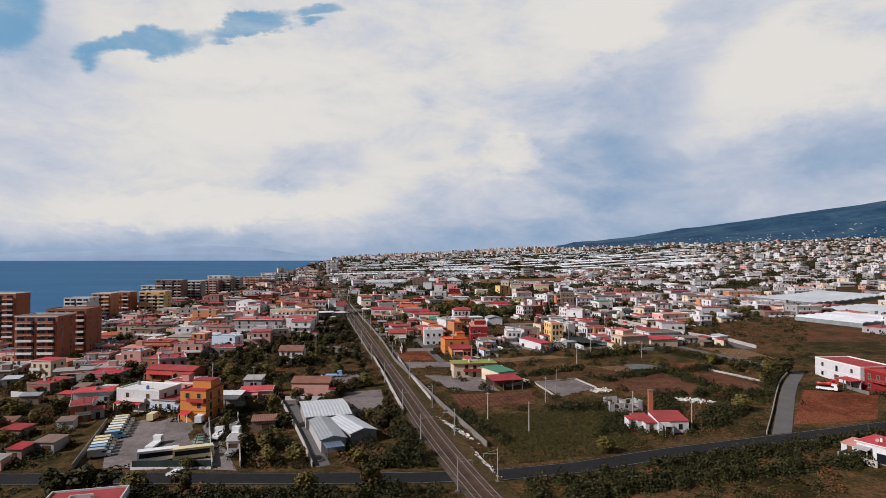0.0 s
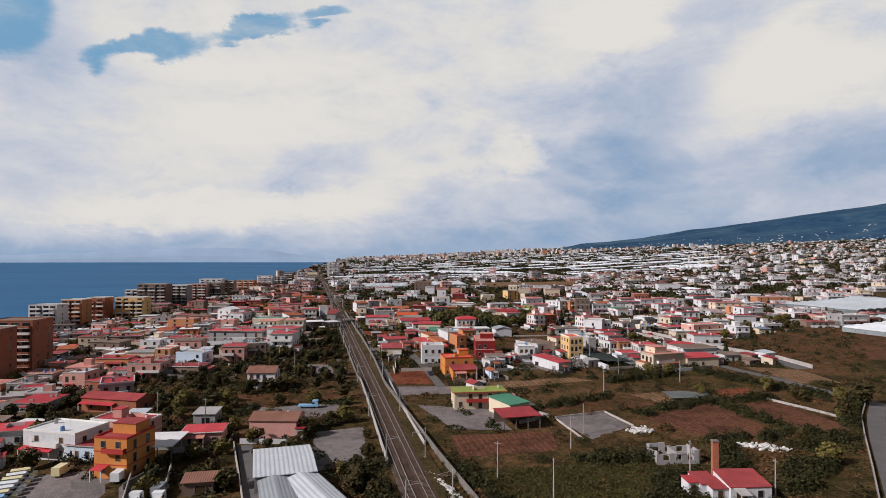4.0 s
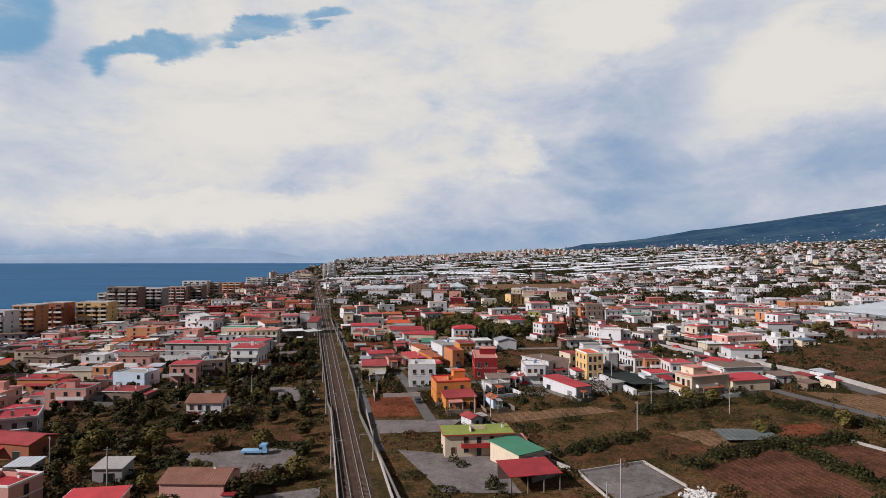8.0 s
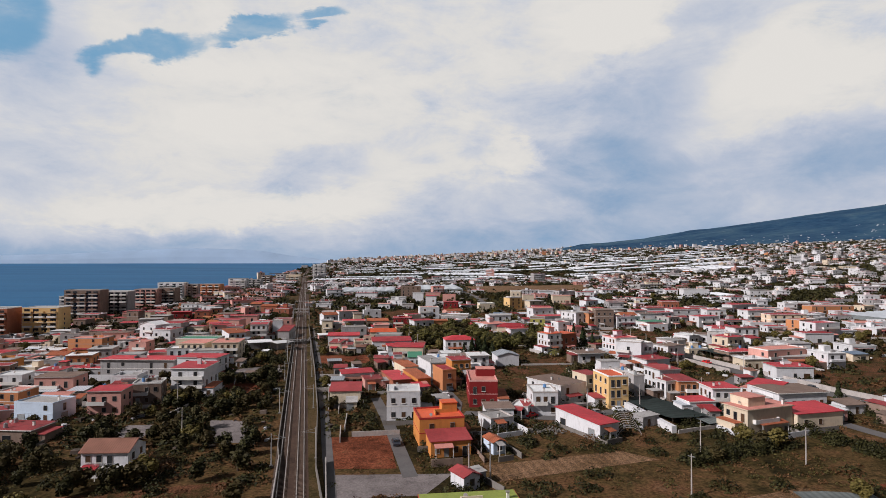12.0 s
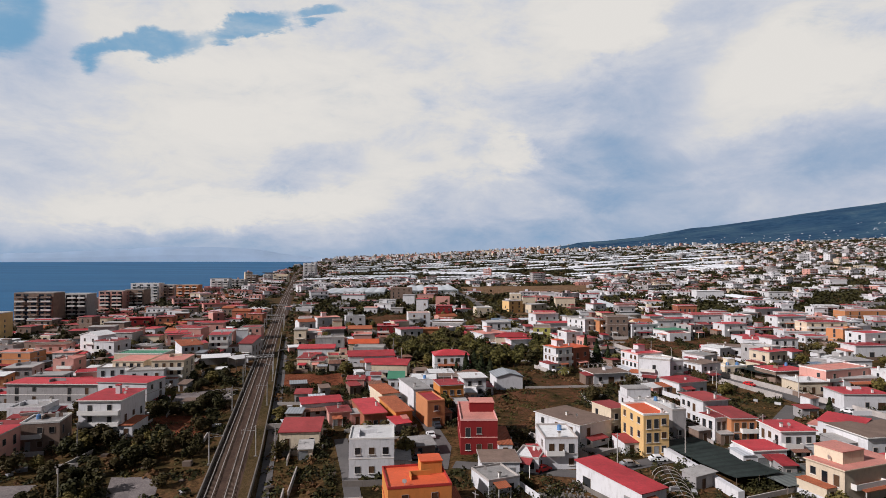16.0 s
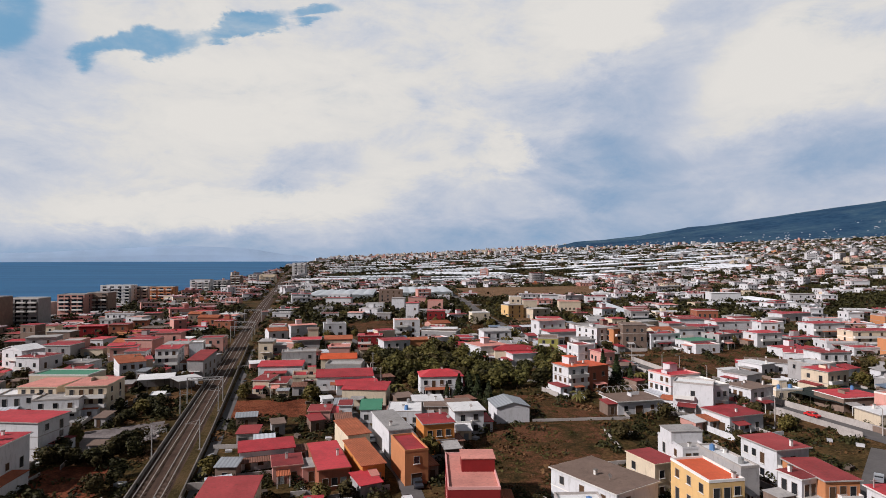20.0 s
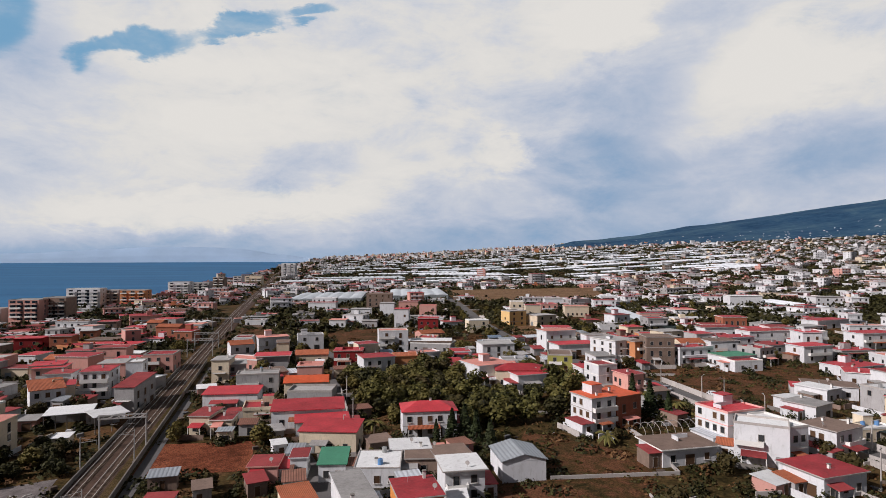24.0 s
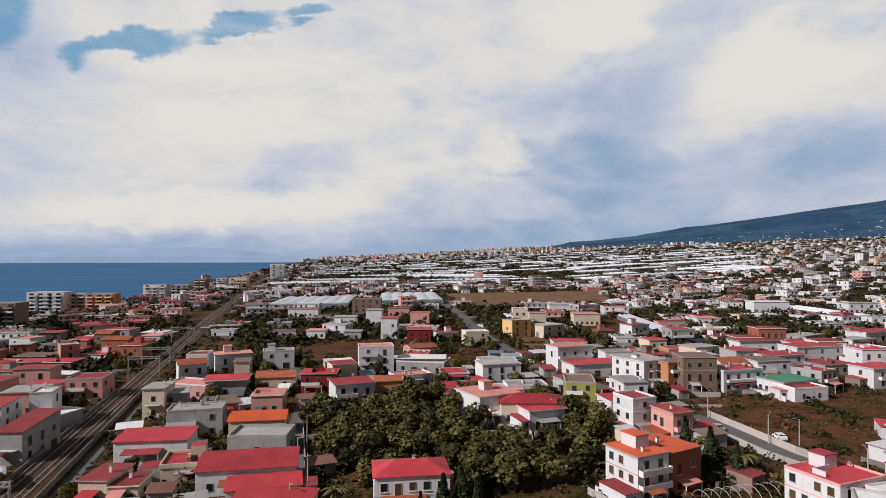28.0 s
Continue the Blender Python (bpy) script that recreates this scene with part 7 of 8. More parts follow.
def build_trees():
    rng = random.Random(8)
    # orchard and gardens
    for _ in range(235):
        x, y = rng.uniform(66, 158), rng.uniform(334, 412)
        if inside([(72, 352), (98, 336), (124, 342), (158, 390), (110, 414), (66, 400)], x, y) and all(math.hypot(px - x, py - y) > pr * 0.9 + 0.5 for px, py, pr in PLACED) and abs(x - 68) > 3:
            tree(x, y, rng.uniform(1.0, 1.6), rng=rng)
    for x, y, s in ((-62, 75.5, 1.5), (-66, 73, 1.3), (-57, 74.5, 1.2), (170, 139.5, 1.9), (173.5, 137, 1.3)):
        tree(x, y, s, False, rng)
    for x, y, s in ((87.4, 327, 0.75), (92, 330, 1.0), (95.5, 331, 1.15), (97, 326, 1.0), (99, 321, 0.9), (149, 335, 1.15), (152, 331, 0.9), (146, 339, 1.2), (175, 246, 0.9), (183, 222, 0.8)):
        tree(x, y, s, True, rng)
    n = 0
    garden = [(-70, 150), (-24, 100), (10, 105), (9, 205), (6, 262), (-30, 250), (-60, 235), (-95, 230), (-100, 170)]
    for _ in range(700):
        x, y = rng.uniform(-100, 11), rng.uniform(100, 262)
        if n > 100 or not inside(garden, x, y) or any((px - x) ** 2 + (py - y) ** 2 < (pr * 0.95 + 1.0) ** 2 for px, py, pr in PLACED) or any(inside(p, x, y) for p in OPEN[:PLOTS]):
            continue
        tree(x, y, rng.uniform(0.55, 1.15), False, rng)
        n += 1
    seaward = [(-28, 262), (8, 256), (6, 345), (-14, 350), (-14, 300)]
    for _ in range(200):
        x, y = rng.uniform(-28, 10), rng.uniform(250, 350)
        if inside(seaward, x, y) and not any((px - x) ** 2 + (py - y) ** 2 < (pr * 0.95 + 1.0) ** 2 for px, py, pr in PLACED) and not any(inside(p, x, y) for p in OPEN[:PLOTS]) and x < rail_x(y) - 6:
            tree(x, y, rng.uniform(0.6, 1.1), False, rng)
    n = 0
    while n < 620:
        y = rng.uniform(60, 620)
        x = rng.uniform(coast_x(y) + 40 if y > 200 else -130, min(40 + 0.9 * y, 330))
        if abs(x - rail_x(y) - 1) < 8 or any((px - x) ** 2 + (py - y) ** 2 < (pr * 0.95 + 1.0) ** 2 for px, py, pr in PLACED):
            continue
        if any(inside(p, x, y) for p in OPEN[:PLOTS]) or (inside(OPEN[PLOTS], x, y) and rng.random() < 0.85):
            continue
        tree(x, y, rng.uniform(0.6, 1.25), rng.random() < 0.06, rng)
        n += 1


build_trees()
plant_more_trees()


GRASS = [(36, 68), (72, 76), (76, 106), (34, 110)]


def build_scrub():
    rng = random.Random(21)
    green, dry, low = [], [], []
    for _ in range(7000):
        y = rng.uniform(25, 640)
        x = rng.uniform(max(coast_x(y) + 30, -60 - 0.6 * y), 60 + 0.9 * y)
        if abs(x - rail_x(y) - 1) < 6.5 or any((px - x) ** 2 + (py - y) ** 2 < (pr * 0.9) ** 2 for px, py, pr in PLACED):
            continue
        if any(inside(p, x, y) for p in OPEN[:PLOTS] if p not in WEEDY or rng.random() < 0.45):
            continue
        if inside(GRASS, x, y) or (inside(OPEN[PLOTS], x, y) and rng.random() < 0.78):
            continue
        near = y < 220
        r = rng.uniform(1.2, 3.6)
        (dry if rng.random() < 0.22 else green).append((x, y, r, rng.uniform(0.7, 2.2) * (1.2 if near else 1), int((60 if near else 22) * r), 0.22 if near else 0.38))
    for x, y, r in PLACED:
        if y > 560:
            continue
        for _ in range(rng.randint(2, 5)):
            w = rng.uniform(2.6, 6.8)
            q = r * rng.uniform(0.95, 1.25)
            px, py = x + q * math.cos(w), y + q * math.sin(w)
            if on_road(px, py) or abs(px - rail_x(py) - 1) < 6 or any((a - px) ** 2 + (b - py) ** 2 < (c * 0.72) ** 2 for a, b, c in PLACED):
                continue
            e = rng.uniform(1.0, 2.3)
            green.append((px, py, e, rng.uniform(1.2, 3.0), int(60 * e), 0.24 if y < 350 else 0.36))
    for _ in range(13000):
        y = 25 + 400 * rng.random() ** 1.1
        x = rng.uniform(-70 - 0.2 * y, 60 + 0.9 * y)
        if abs(x - rail_x(y) - 1) < 6.2 or any((px - x) ** 2 + (py - y) ** 2 < (pr * 0.9) ** 2 for px, py, pr in PLACED):
            continue
        if any(inside(p, x, y) for p in OPEN[:PLOTS] if p not in WEEDY) or rng.random() < 0.35 - 0.9 * noise.noise(Vector((x * 0.05, y * 0.05, 1.3))):
            continue
        (low if rng.random() < (0.42 if inside(OPEN[PLOTS], x, y) else 0.7) else dry).append((x, y, rng.uniform(0.8, 2.2), rng.uniform(0.3, 0.8), 30 if y < 220 else 14, 0.17 if y < 220 else 0.28))
    for x0, y0, x1, y1, wide, count in ((14.5, 66, 13.0, 108, 4.0, 60), (4, 74, 12, 78, 3.0, 24), (36, 84, 30.5, 118, 1.6, 26), (66, 84, 80, 100, 4.0, 30), (96, 84, 116, 100, 6.0, 30), (60, 112, 78, 108, 3.0, 24), (24, 46, 100, 60, 8.0, 70), (-10, 55, -60, 72, 6.0, 40), (34, 58.5, 100, 63, 2.6, 100), (100, 63, 150, 69, 3.5, 80), (40, 50, 150, 54, 6.0, 130), (-60, 68, 8, 58.5, 2.5, 60), (0, 72, 12, 86, 3.0, 36), (127, 151.5, 148, 152.5, 0.8, 26), (127, 150, 127.5, 119, 1.0, 30), (153, 187, 167, 149, 3.0, 60), (150, 200, 153, 187, 3.0, 20), (148, 118, 166, 138, 4.5, 60), (94, 144, 126, 153, 1.2, 30), (100, 117, 132, 116, 2.0, 34), (120, 108, 140, 112, 4.0, 40), (66, 157, 100, 168, 2.0, 26), (104, 186, 135, 192, 4.0, 40), (92, 96, 100, 112, 3.0, 30), (168, 140, 172, 138, 2.5, 30)):
        for _ in range(count):
            u = rng.random()
            px, py = x0 + (x1 - x0) * u + rng.uniform(-wide, wide), y0 + (y1 - y0) * u + rng.uniform(-2, 2)
            if abs(px - rail_x(py) - 1) < 6.0 or any((a - px) ** 2 + (b - py) ** 2 < (c * 0.75) ** 2 for a, b, c in PLACED):
                continue
            e = rng.uniform(1.3, 2.8)
            green.append((px, py, e, rng.uniform(1.6, 3.6), int(95 * e), 0.22))
    for _ in range(1500):
        x, y = rng.uniform(34, 76), rng.uniform(67, 110)
        if inside(GRASS, x, y) and not on_road(x, y):
            low.append((x, y, rng.uniform(0.8, 2.0), rng.uniform(0.3, 0.9), 34, 0.15))
    scrub("weeds", low, "grassleaf", "rough green and yellow weeds on waste ground", "weeds")
    scrub("scrub_green", green, "foliage", "dark green bushes and hedges between plots")
    scrub("scrub_dry", dry, "dry", "dry brown scrub and weeds")
    far = []
    for _ in range(15000):
        y = 480 + 3200 * rng.random() ** 1.5
        x = rng.uniform(coast_x(y) + 25, 1.3 * y + 200)
        if abs(x - rail_x(y)) < 10 or (y < 850 and any(inside(p, x, y) for p in OPEN[:PLOTS])) or any(inside(p, x, y) for p in GREENHOUSE_PLOTS):
            continue
        far.append((x, y, rng.uniform(3, 7) * (1 + y / 1500), rng.uniform(3.0, 6.0), 40 if y < 900 else 22, 0.45 + y / 1000))
    for x, y in FAR:
        if y < 1800 and rng.random() < 0.7:
            far.append((x + rng.uniform(-8, 8), y - rng.uniform(5.5, 9), rng.uniform(2.5, 5), rng.uniform(1.8, 4.5), 26, 0.4 + y / 1000))
    scrub("distant_trees", far, "foliage", "dark green trees among the distant houses", "trees")


build_scrub()



def build_clutter():
    """Low garden walls and the odds and ends of yards, too many to count."""
    rng = random.Random(31)
    walls, bits, dark = Mesher(), Mesher(), Mesher()
    for _ in range(900):
        y = rng.uniform(100, 640)
        x = rng.uniform(max(coast_x(y) + 40, -60 - 0.5 * y), min(40 + 0.85 * y, 360))
        if abs(x - rail_x(y) - 1) < 9 or y < 215 or (y < 250 and x < rail_x(y)) or on_road(x, y) or any((px - x) ** 2 + (py - y) ** 2 < (pr * 0.9) ** 2 for px, py, pr in PLACED) or any(inside(p, x, y) for p in OPEN[:PLOTS]):
            continue
        m = on(x, y, rng.choice((-8, 82, 4, 94)) + rng.uniform(-8, 8))
        a = rng.uniform(2.5, 8)
        walls.box(-a, a, -0.12, 0.12, -0.8, rng.uniform(0.7, 1.5), m=m)
    for _ in range(2600):
        y = rng.uniform(90, 560)
        x = rng.uniform(max(coast_x(y) + 40, -60 - 0.5 * y), min(40 + 0.85 * y, 300))
        if abs(x - rail_x(y) - 1) < 7 or on_road(x, y) or any((px - x) ** 2 + (py - y) ** 2 < (pr * 0.8) ** 2 for px, py, pr in PLACED) or any(inside(p, x, y) for p in OPEN[:PLOTS]):
            continue
        if y < 212:
            continue
        a, b, h = rng.uniform(0.3, 1.1), rng.uniform(0.3, 0.8), rng.uniform(0.3, 1.1)
        (bits if rng.random() < 0.35 and y > 212 else dark).box(-a, a, -b, b, -0.4, h, m=on(x, y, rng.uniform(0, 180)) @ pose(0, 0, 0, rng.uniform(-6, 6), rng.uniform(-6, 6), 0))
    single("garden_walls", walls, M["paleconcrete"], pose(0, 0, 0), "low pale garden walls between plots", "walls", kind="stuff")
    single("yard_clutter", bits, M["yardwhite"], pose(0, 0, 0), "pale tarpaulins, crates and tubs in yards", "clutter", kind="stuff")
    single("yard_clutter", dark, M["yarddark"], pose(0, 0, 0), "dark heaps and crates in yards", "clutter", kind="stuff")


build_clutter()

# ---- railway furniture ----
for y in (57, 90, 118, 160, 205, 250, 296, 330):
    catenary_mast(y, -1, 4.6)
    catenary_mast(y + 3, 1, 5.4)
for y in (345, 465, 485, 545):
    gantry(y)

# ---- vehicles, poles and yard things ----
def vehicle(x, y, rot, paint, kind="car", label="", lift=0.1):
    """A parked vehicle, lengthways along its own y."""
    size = {"car": (1.7, 4.1, 1.45), "van": (1.95, 5.2, 2.3), "bus": (2.4, 9.5, 3.0), "truck": (2.2, 6.5, 2.4)}[kind]
    w, l, h = size
    ob = thing(kind if kind != "truck" else "lorry", on(x, y, rot, lift), label, kind if kind != "truck" else "lorry", "parked vehicles")
    a, b = w / 2, l / 2
    if kind == "car":
        prof = [(-b, 0.35), (-b, 0.75), (-b + 0.9, 0.92), (-b + 1.5, h), (b - 1.2, h), (b - 0.35, 0.95), (b, 0.85), (b, 0.35)]
    elif kind == "van":
        prof = [(-b, 0.4), (-b, 1.1), (-b + 0.9, 1.25), (-b + 1.5, h), (b, h), (b, 0.4)]
    elif kind == "bus":
        prof = [(-b, 0.45), (-b, 1.5), (-b + 0.25, h), (b - 0.1, h), (b, 0.45)]
    else:
        prof = [(-b, 0.5), (-b, 1.5), (-b + 0.3, h), (-b + 1.9, h), (-b + 1.9, 1.0), (b, 1.0), (b, 0.5)]
    me = Mesher()
    n = len(prof)
    me.v.extend([(-a, p, z) for p, z in prof] + [(a, p, z) for p, z in prof])
    me.f.append(tuple(range(n)))
    me.f.append(tuple(range(2 * n - 1, n - 1, -1)))
    me.f.extend([(i, i + n, (i + 1) % n + n, (i + 1) % n) for i in range(n)])
    me.mi.extend([0] * (n + 2))
    part("body", me, M[paint], ob)
    if kind == "car":
        part("windscreen", Mesher().box(-a + 0.12, a - 0.12, -b + 0.98, -b + 1.44, 0.98, 1.36), M["pane"], ob)
        part("side_window", Mesher().box(-a - 0.01, -a + 0.02, -b + 1.6, b - 1.3, 1.0, 1.36), M["pane"], ob)
        part("side_window", Mesher().box(a - 0.02, a + 0.01, -b + 1.6, b - 1.3, 1.0, 1.36), M["pane"], ob)
        part("rear_window", Mesher().box(-a + 0.15, a - 0.15, b - 1.1, b - 0.62, 1.0, 1.32), M["pane"], ob)
    else:
        part("windscreen", Mesher().box(-a + 0.12, a - 0.12, -b + (0.9 if kind == "van" else -0.02), -b + (1.3 if kind == "van" else 0.1), 1.35, h - 0.35), M["pane"], ob)
        for s in (-1, 1):
            part("side_window", Mesher().box(s * a - 0.012, s * a + 0.012, -b + 1.1, (b - 0.5) if kind == "bus" else -b + 2.0, 1.35, h - 0.5), M["pane"], ob)
    for s in (-1, 1):
        for p in (-b * 0.62, b * 0.62):
            part("wheel", Mesher().tube((s * a - 0.11 * s, p, 0.33), (s * a + 0.02 * s, p, 0.33), 0.33, n=10), M["tyre"], ob)
    return ob


def utility_pole(x, y, high=9.0, lamp=False):
    ob = thing("street_lamp" if lamp else "utility_pole", on(x, y, (x * 37) % 360), "slender grey street lamp with a bent arm" if lamp else "tall pale concrete utility pole", "street lamp" if lamp else "pole", "utility poles")
    part("post", Mesher().tube((0, 0, -0.4), (0, 0, high), 0.17, 0.10, 7), M["paleconcrete"], ob)
    if lamp:
        part("arm", Mesher().tube((0, 0, high - 0.2), (1.3, 0, high + 0.25), 0.05), M["steel"], ob)
        part("lamp_head", Mesher().box(1.1, 1.8, -0.14, 0.14, high + 0.2, high + 0.32), M["steel"], ob)
    else:
        part("crossarm", Mesher().box(-0.7, 0.7, -0.05, 0.05, high - 0.55, high - 0.43), M["steel"], ob)
    return ob


def palm(x, y, high=5.0):
    ob = thing("palm_tree", on(x, y), "palm tree with arching green fronds", "palm tree", "palm trees")
    part("trunk", Mesher().tube((0, 0, -0.3), (0.1, 0, high), 0.24, 0.17, 8), M["bark"], ob)
    rng = random.Random(int(x * 10))
    for k in range(14):
        w = 2 * math.pi * k / 14 + rng.uniform(-0.2, 0.2)
        lift = rng.uniform(0.1, 0.9)
        me = Mesher()
        pts = [Vector((math.cos(w) * r, math.sin(w) * r, high + lift * r - 0.28 * r * r)) for r in (0.0, 0.8, 1.6, 2.3, 2.8)]
        side = Vector((-math.sin(w), math.cos(w), 0))
        wid = (0.1, 0.35, 0.42, 0.3, 0.03)
        for (p, a), (q, b) in zip(zip(pts, wid), zip(pts[1:], wid[1:])):
            drop = Vector((0, 0, -0.18))
            me.face([p - side * a + drop, p, q, q - side * b + drop])
            me.face([p, p + side * a + drop, q + side * b + drop, q])
        part("frond", me, M["citrus"], ob)
    return ob


def tunnel(x, y, rot, long, wide, hoops):
    ob = thing("hoop_tunnel", on(x, y, rot), "uncovered row of pale greenhouse hoops over weeds", "hoop tunnel", "hoop tunnels")
    for k in range(hoops):
        me = Mesher()
        px = -long / 2 + long * k / (hoops - 1)
        arc = [(px, wide / 2 * math.cos(math.pi * i / 8), 2.4 * math.sin(math.pi * i / 8)) for i in range(9)]
        for a, b in zip(arc, arc[1:]):
            me.tube(a, b, 0.06, n=5)
        part("hoop", me, M["paleconcrete"], ob)
    part("ridge_bar", Mesher().tube((-long / 2, 0, 2.4), (long / 2, 0, 2.4), 0.04, n=5), M["steel"], ob)


def netting(x, y, rot, w, d, high=2.2, label="low black shade netting over nursery rows", cloth="net"):
    ob = thing("shade_net", on(x, y, rot), label, "shade net", "shade nets")
    me = Mesher()
    nx, ny = max(3, int(w / 3)), max(3, int(d / 3))
    rng = random.Random(int(x + y))
    for j in range(ny + 1):
        for i in range(nx + 1):
            px, py = -w / 2 + w * i / nx, -d / 2 + d * j / ny
            me.v.append((px, py, high + rng.uniform(-0.25, 0.1)))
    for j in range(ny):
        for i in range(nx):
            k = j * (nx + 1) + i
            me.f.append((k, k + 1, k + nx + 2, k + nx + 1))
            me.mi.append(0)
    part("net", me, ROOF[cloth], ob)
    for a in (-1, 0, 1):
        for b in (-1, 0, 1):
            part("stake", Mesher().tube((a * (w / 2 - 0.1), b * (d / 2 - 0.1), -1.0), (a * (w / 2 - 0.1), b * (d / 2 - 0.1), high), 0.05, n=5), M["wood"], ob)


def stones(name, x, y, r, count, size, material, label, category, stretch=1.0, rot=0.0):
    """A heap of loose pieces, too small to pick apart."""
    rng = random.Random(int(x * 3 + y))
    me = Mesher()
    for _ in range(count):
        px, py = rng.gauss(0, r * 0.5) * stretch, rng.gauss(0, r * 0.5)
        s = size * rng.uniform(0.4, 1.3)
        m = pose(px, py, rng.uniform(0, 0.4), rng.uniform(-30, 30), rng.uniform(-30, 30), rng.uniform(0, 90))
        me.box(-s, s, -s * 0.6, s * 0.6, -s * 0.3, s * 0.5, m=m)
    ob = single(name, me, M[material], on(x, y, rot), label, category, kind="stuff")


# the vehicle yard
rng = random.Random(2)
PAINTS = ("caryellow", "carwhite", "caryellow", "carwhite", "carwhite", "caryellow", "carblue")
for i in range(7):
    vehicle(-68.4 + 0.35 * i, 131.0 - 2.7 * i, 106 + rng.uniform(-3, 3), PAINTS[i], "van", "old van parked in a close row beside the yard wall")
for i in range(5):
    vehicle(-67.3 + 0.45 * i, 110.6 - 2.7 * i, 104 + rng.uniform(-3, 3), ("caryellow", "caryellow", "carwhite", "carblue", "carsilver")[i], "van", "old van parked in a close row in the gravel yard")
vehicle(-60.5, 131, 170, "caryellow", "van", "pale yellow van parked before the white building")
vehicle(-45.4, 122.4, 172, "carwhite", "van", "white van parked before the orange building")
vehicle(-53.5, 103.5, 170, "carwhite", "truck", "white box lorry in the gravel yard")
vehicle(-49.6, 91.4, 102, "carwhite", "bus", "white bus parked behind the dark screen wall")
vehicle(-41.4, 90.6, 102, "caryellow", "bus", "yellow bus parked behind the dark screen wall")
for i in range(4):
    vehicle(-41.9 + 0.2 * i, 105.4 - 2.3 * i, 100, ("cardark", "cargreen", "cargreen", "carsilver")[i], "car", "parked car in the gravel yard")
for i in range(4):
    vehicle(-32.6 - 0.6 * i, 92 + 6.6 * i, 172, ("carsilver", "carwhite", "carwhite", "carsilver")[i], "van" if i % 2 else "truck", "van parked along the pale yard wall")
vehicle(-38.3, 106, 172, "carwhite", "truck", "white lorry parked in the walled lane")
vehicle(-43, 79.2, 70, "carwhite", "car", "white car driving on the dark road")
vehicle(-5, 174.5, 80, "carblue", "truck", "light blue lorry parked on a grey yard")
vehicle(58.5, 243, 70, "carsilver", "car", "silver car parked before a wall")
vehicle(63, 247, 10, "cardark", "car", "dark blue car parked by the red house")
vehicle(136, 233, 95, "carwhite", "car", "white car parked in the street")
vehicle(126, 331, 40, "carred", "car", "red car parked beside the three-storey house")
vehicle(181, 352, 165, "carwhite", "car", "white car on the street")
vehicle(120, 243, 160, "cardark", "car", "dark car parked beside the yellow block")
vehicle(190, 240, 20, "cardark", "car", "dark car on the inland street")
vehicle(170, 118, 60, "carred", "truck", "red lorry beside the white warehouse")
vehicle(164, 112, 40, "carwhite", "truck", "white lorry beside the white warehouse")
for x, y in ((37.8, 104.7), (54.2, 186), (58.9, 186), (61.6, 203), (70, 130), (80, 96), (96, 170), (112, 190), (26, 250), (69, 345), (69, 372), (100, 226), (118, 228), (141, 231), (-20, 262), (-34, 160), (-50, 172), (-90, 150), (-12, 230), (152, 300), (166, 282),
             (90, 82), (62, 120), (46, 92), (132, 180)):
    utility_pole(x, y, 8.5)
for x, y in ((176, 372), (176, 350), (177, 325), (184, 300), (187, 270), (180, 345), (67, 360), (66, 335), (172, 392)):
    utility_pole(x, y, 7.0, True)
palm(158, 336, 3.6)
palm(127, 318, 2.6)
palm(154, 345, 4.2)
palm(74, 340, 3.2)
tunnel(148, 325, 2, 17, 6, 9)
tunnel(106, 214, 68, 16, 6, 8)
netting(123, 225, 6, 12, 26)
netting(122, 159.5, -14, 15, 10, 1.0, "pale grey nursery netting on low frames", "greynet")
netting(256, 480, -6, 24, 24, 2.4, "black shade netting over a nursery plot")
open_shed(174.6, 113.5, -97, 7.0, 4.0, 3.0, "red", 0.3, "red awning before the white warehouse", 3)
netting(205, 300, 10, 26, 20, 2.6, "wide black shade netting beside the street")
netting(133, 214, 6, 14, 12, 1.6, "green and black netting over garden beds", "greynet")
stones("rubble", 26.3, 99.5, 0.7, 260, 0.32, "rubblewhite", "strip of broken white rubble beside the tracks", "rubble", 15.0, 102.5)
stones("rubble", 27.2, 74, 0.5, 110, 0.26, "rubblewhite", "thin strip of broken white rubble beside the tracks", "rubble", 18.0, 93.5)
stones("stacked_stone", 4, 315, 3.0, 170, 0.5, "paleconcrete", "stacks of pale cut stone in a works yard", "stone stacks", 1.3)
stones("rubble", 84, 216, 4.0, 120, 0.35, "concrete", "heap of grey building rubble", "rubble", 1.6)
stones("rubble", 110, 110.5, 2.2, 150, 0.4, "rubblewhite", "pale debris heaped among weeds", "rubble", 2.6, -30)
stones("rubble", 87, 130, 2.4, 110, 0.45, "rubblewhite", "white scrap heaped beside a grey lot", "rubble", 1.4, 10)


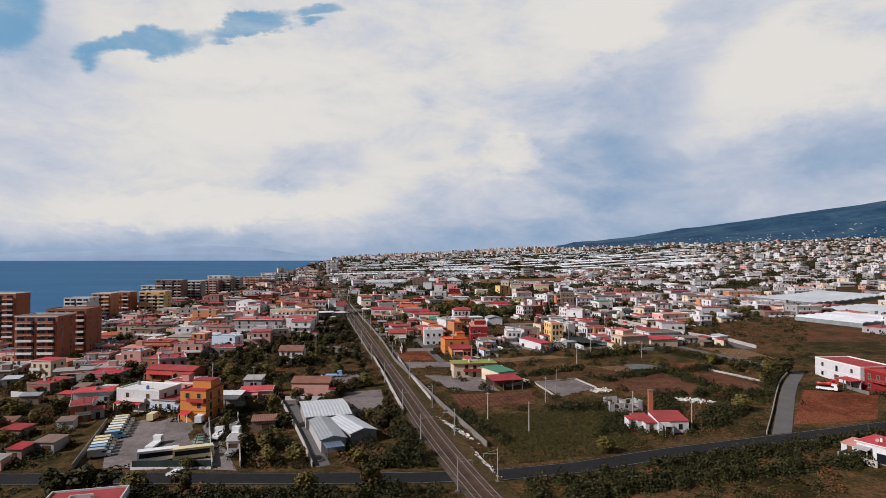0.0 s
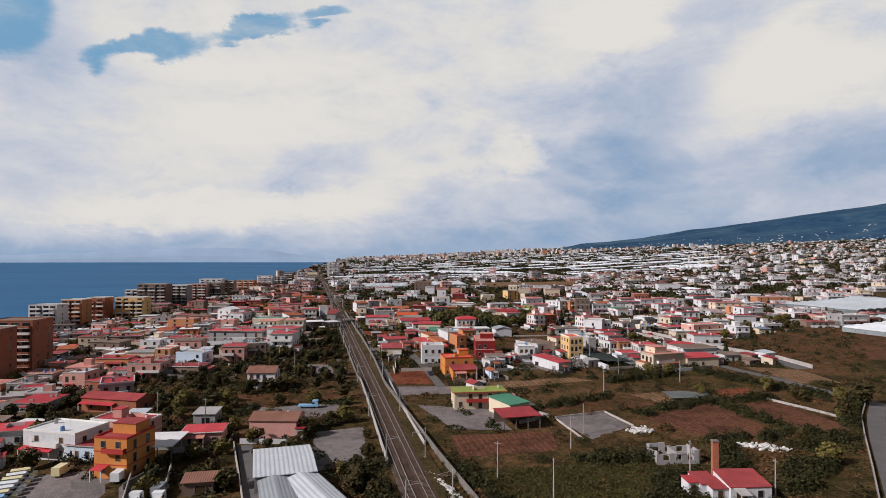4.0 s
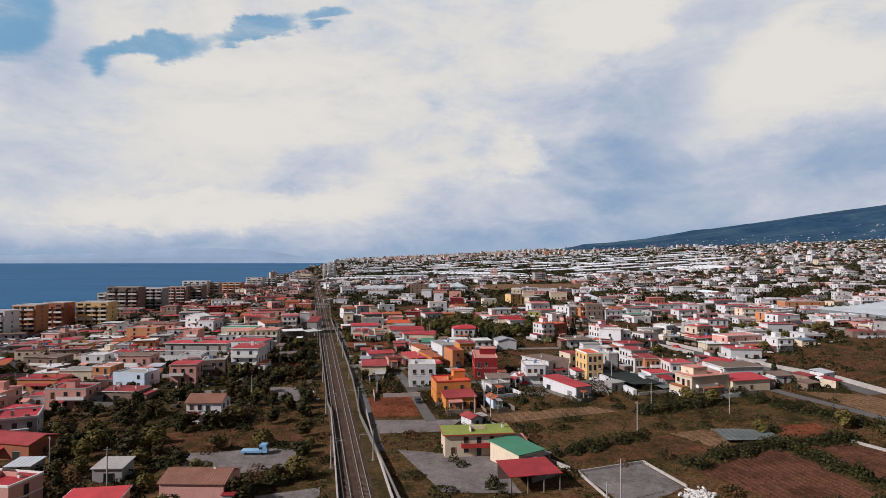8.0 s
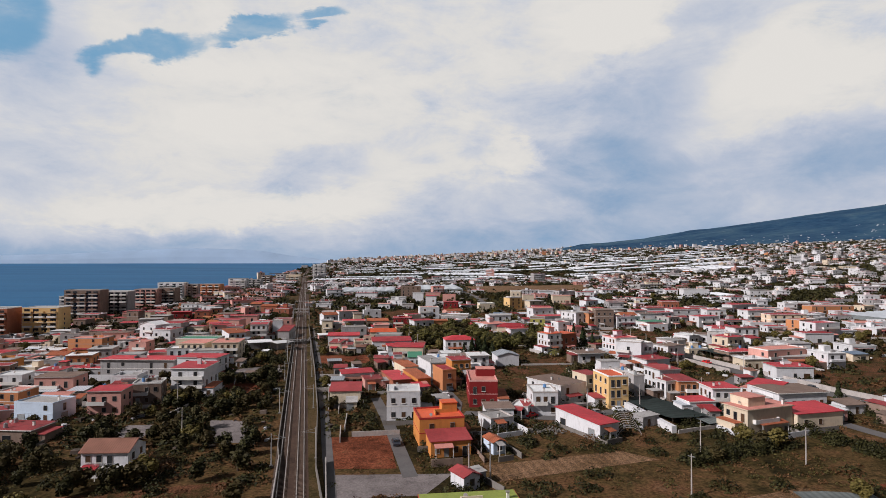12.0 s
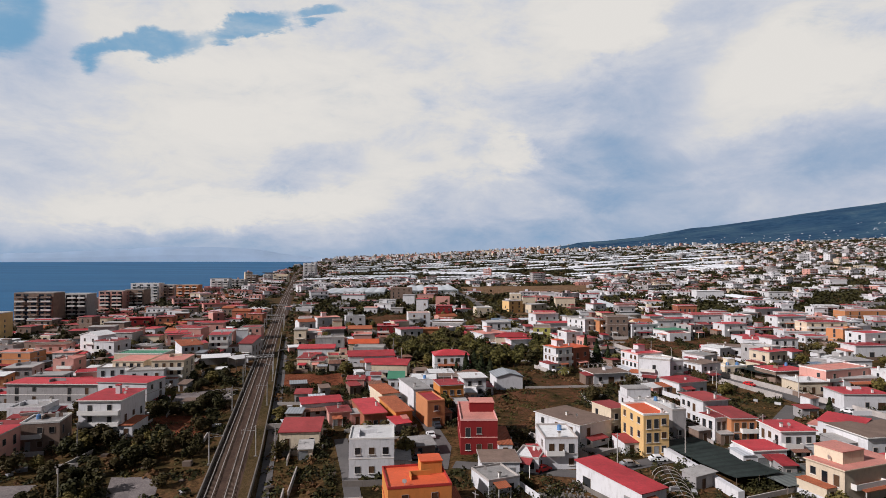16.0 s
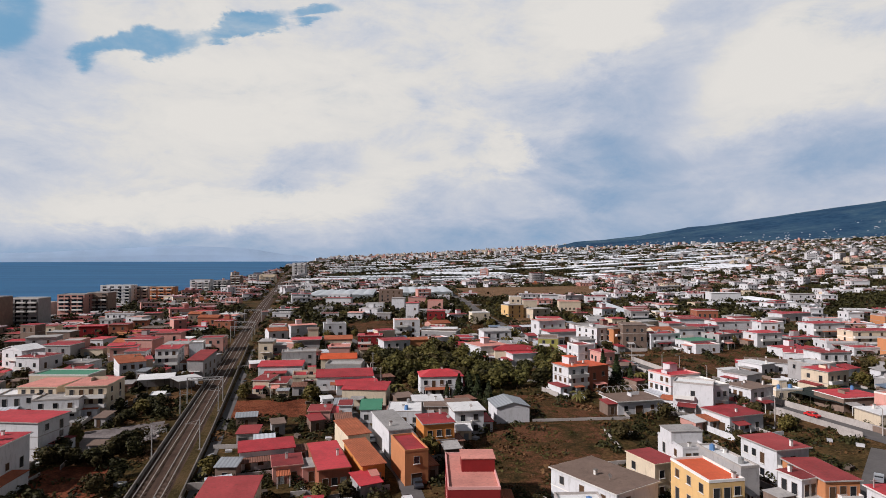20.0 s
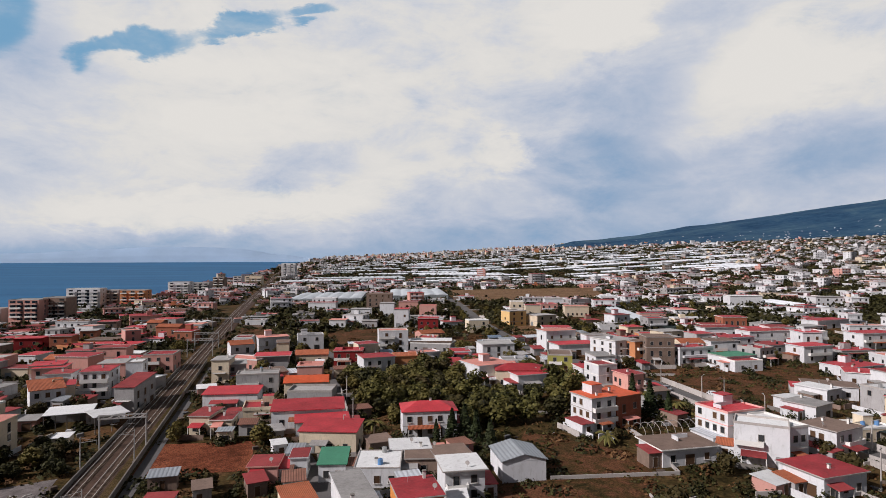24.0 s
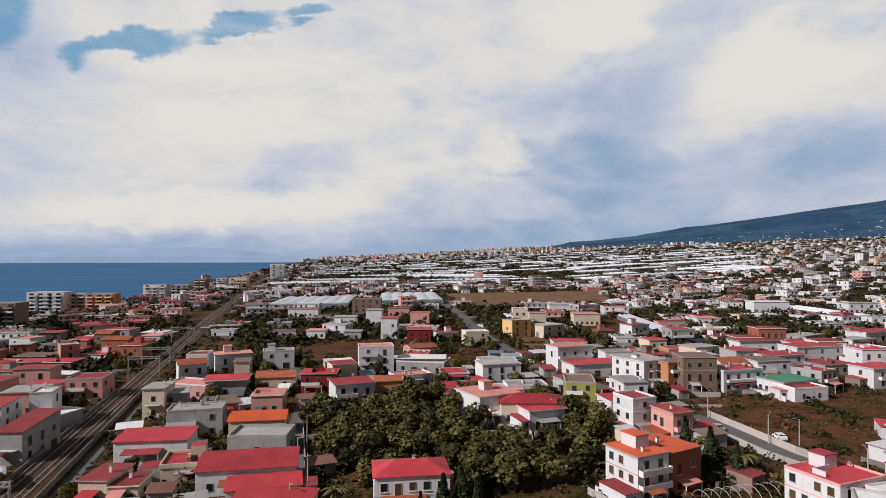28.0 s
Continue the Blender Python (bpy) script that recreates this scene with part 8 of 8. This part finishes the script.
def smokestack(x, y, high, w):
    ob = thing("brick_smokestack", on(x, y, -14), "square red-brown brick smokestack", "smokestack")
    part("shaft", Mesher().box(-w / 2, w / 2, -w / 2, w / 2, -1, high), WALL["brick"], ob)
    part("rim", Mesher().box(-w / 2 - 0.12, w / 2 + 0.12, -w / 2 - 0.12, w / 2 + 0.12, high, high + 0.25), M["concrete"], ob)


smokestack(83.2, 91.8, 9.4, 1.2)


def ruin(x, y, rot, w, d, h):
    """A roofless house with broken wall tops and empty openings."""
    ob = thing("ruined_house", on(x, y, rot), "roofless grey ruin with empty window openings", "ruin")
    rng = random.Random(4)
    PLACED.append((x, y, 0.5 * math.hypot(w, d)))
    for turn, span, off in ((0, w, d / 2), (90, d, w / 2), (180, w, d / 2), (270, d, w / 2)):
        k = max(3, int(span / 1.4))
        for i in range(k):
            a, b = -span / 2 + span * i / k, -span / 2 + span * (i + 1) / k
            top = h * rng.uniform(0.6, 1.0)
            runs = [(-1.2, 0.9), (2.2, max(2.4, top))] if i % 2 and k > i + 1 else [(-1.2, top)]
            for z0, z1 in runs:
                part("wall", Mesher().box(a, b, -off, -off + 0.35, z0, z1), WALL["grey"], ob, at=pose(0, 0, 0, 0, 0, turn))
    part("inner_wall", Mesher().box(-0.15, 0.15, -d / 2 + 0.4, d / 2 - 0.4, -1, h * 0.7), WALL["grey"], ob)


ruin(83, 107.5, -8, 10.5, 6.5, 3.3)
rng = random.Random(9)
CARS = (("carwhite", "white"), ("cardark", "dark"), ("carsilver", "silver grey"), ("carwhite", "white"), ("carred", "red"), ("carsilver", "silver grey"))
for k, (x, y, turn) in enumerate(((64.4, 258, 3), (67.6, 266, 2), (61, 296, 8), (75, 233, 115), (84, 229.6, 110), (104, 228, 85), (112, 229.5, 80), (148, 237, 130), (160, 247, 130), (187.6, 252, 10), (183.4, 288, 8), (171.4, 362, 2), (67.9, 336, 3), (42.2, 214, 2), (158, 470, 178), (156.6, 455, 178))):
    paint, word = CARS[k % 6]
    vehicle(x, y, turn, paint, "car", f"small {word} car parked along a narrow street")
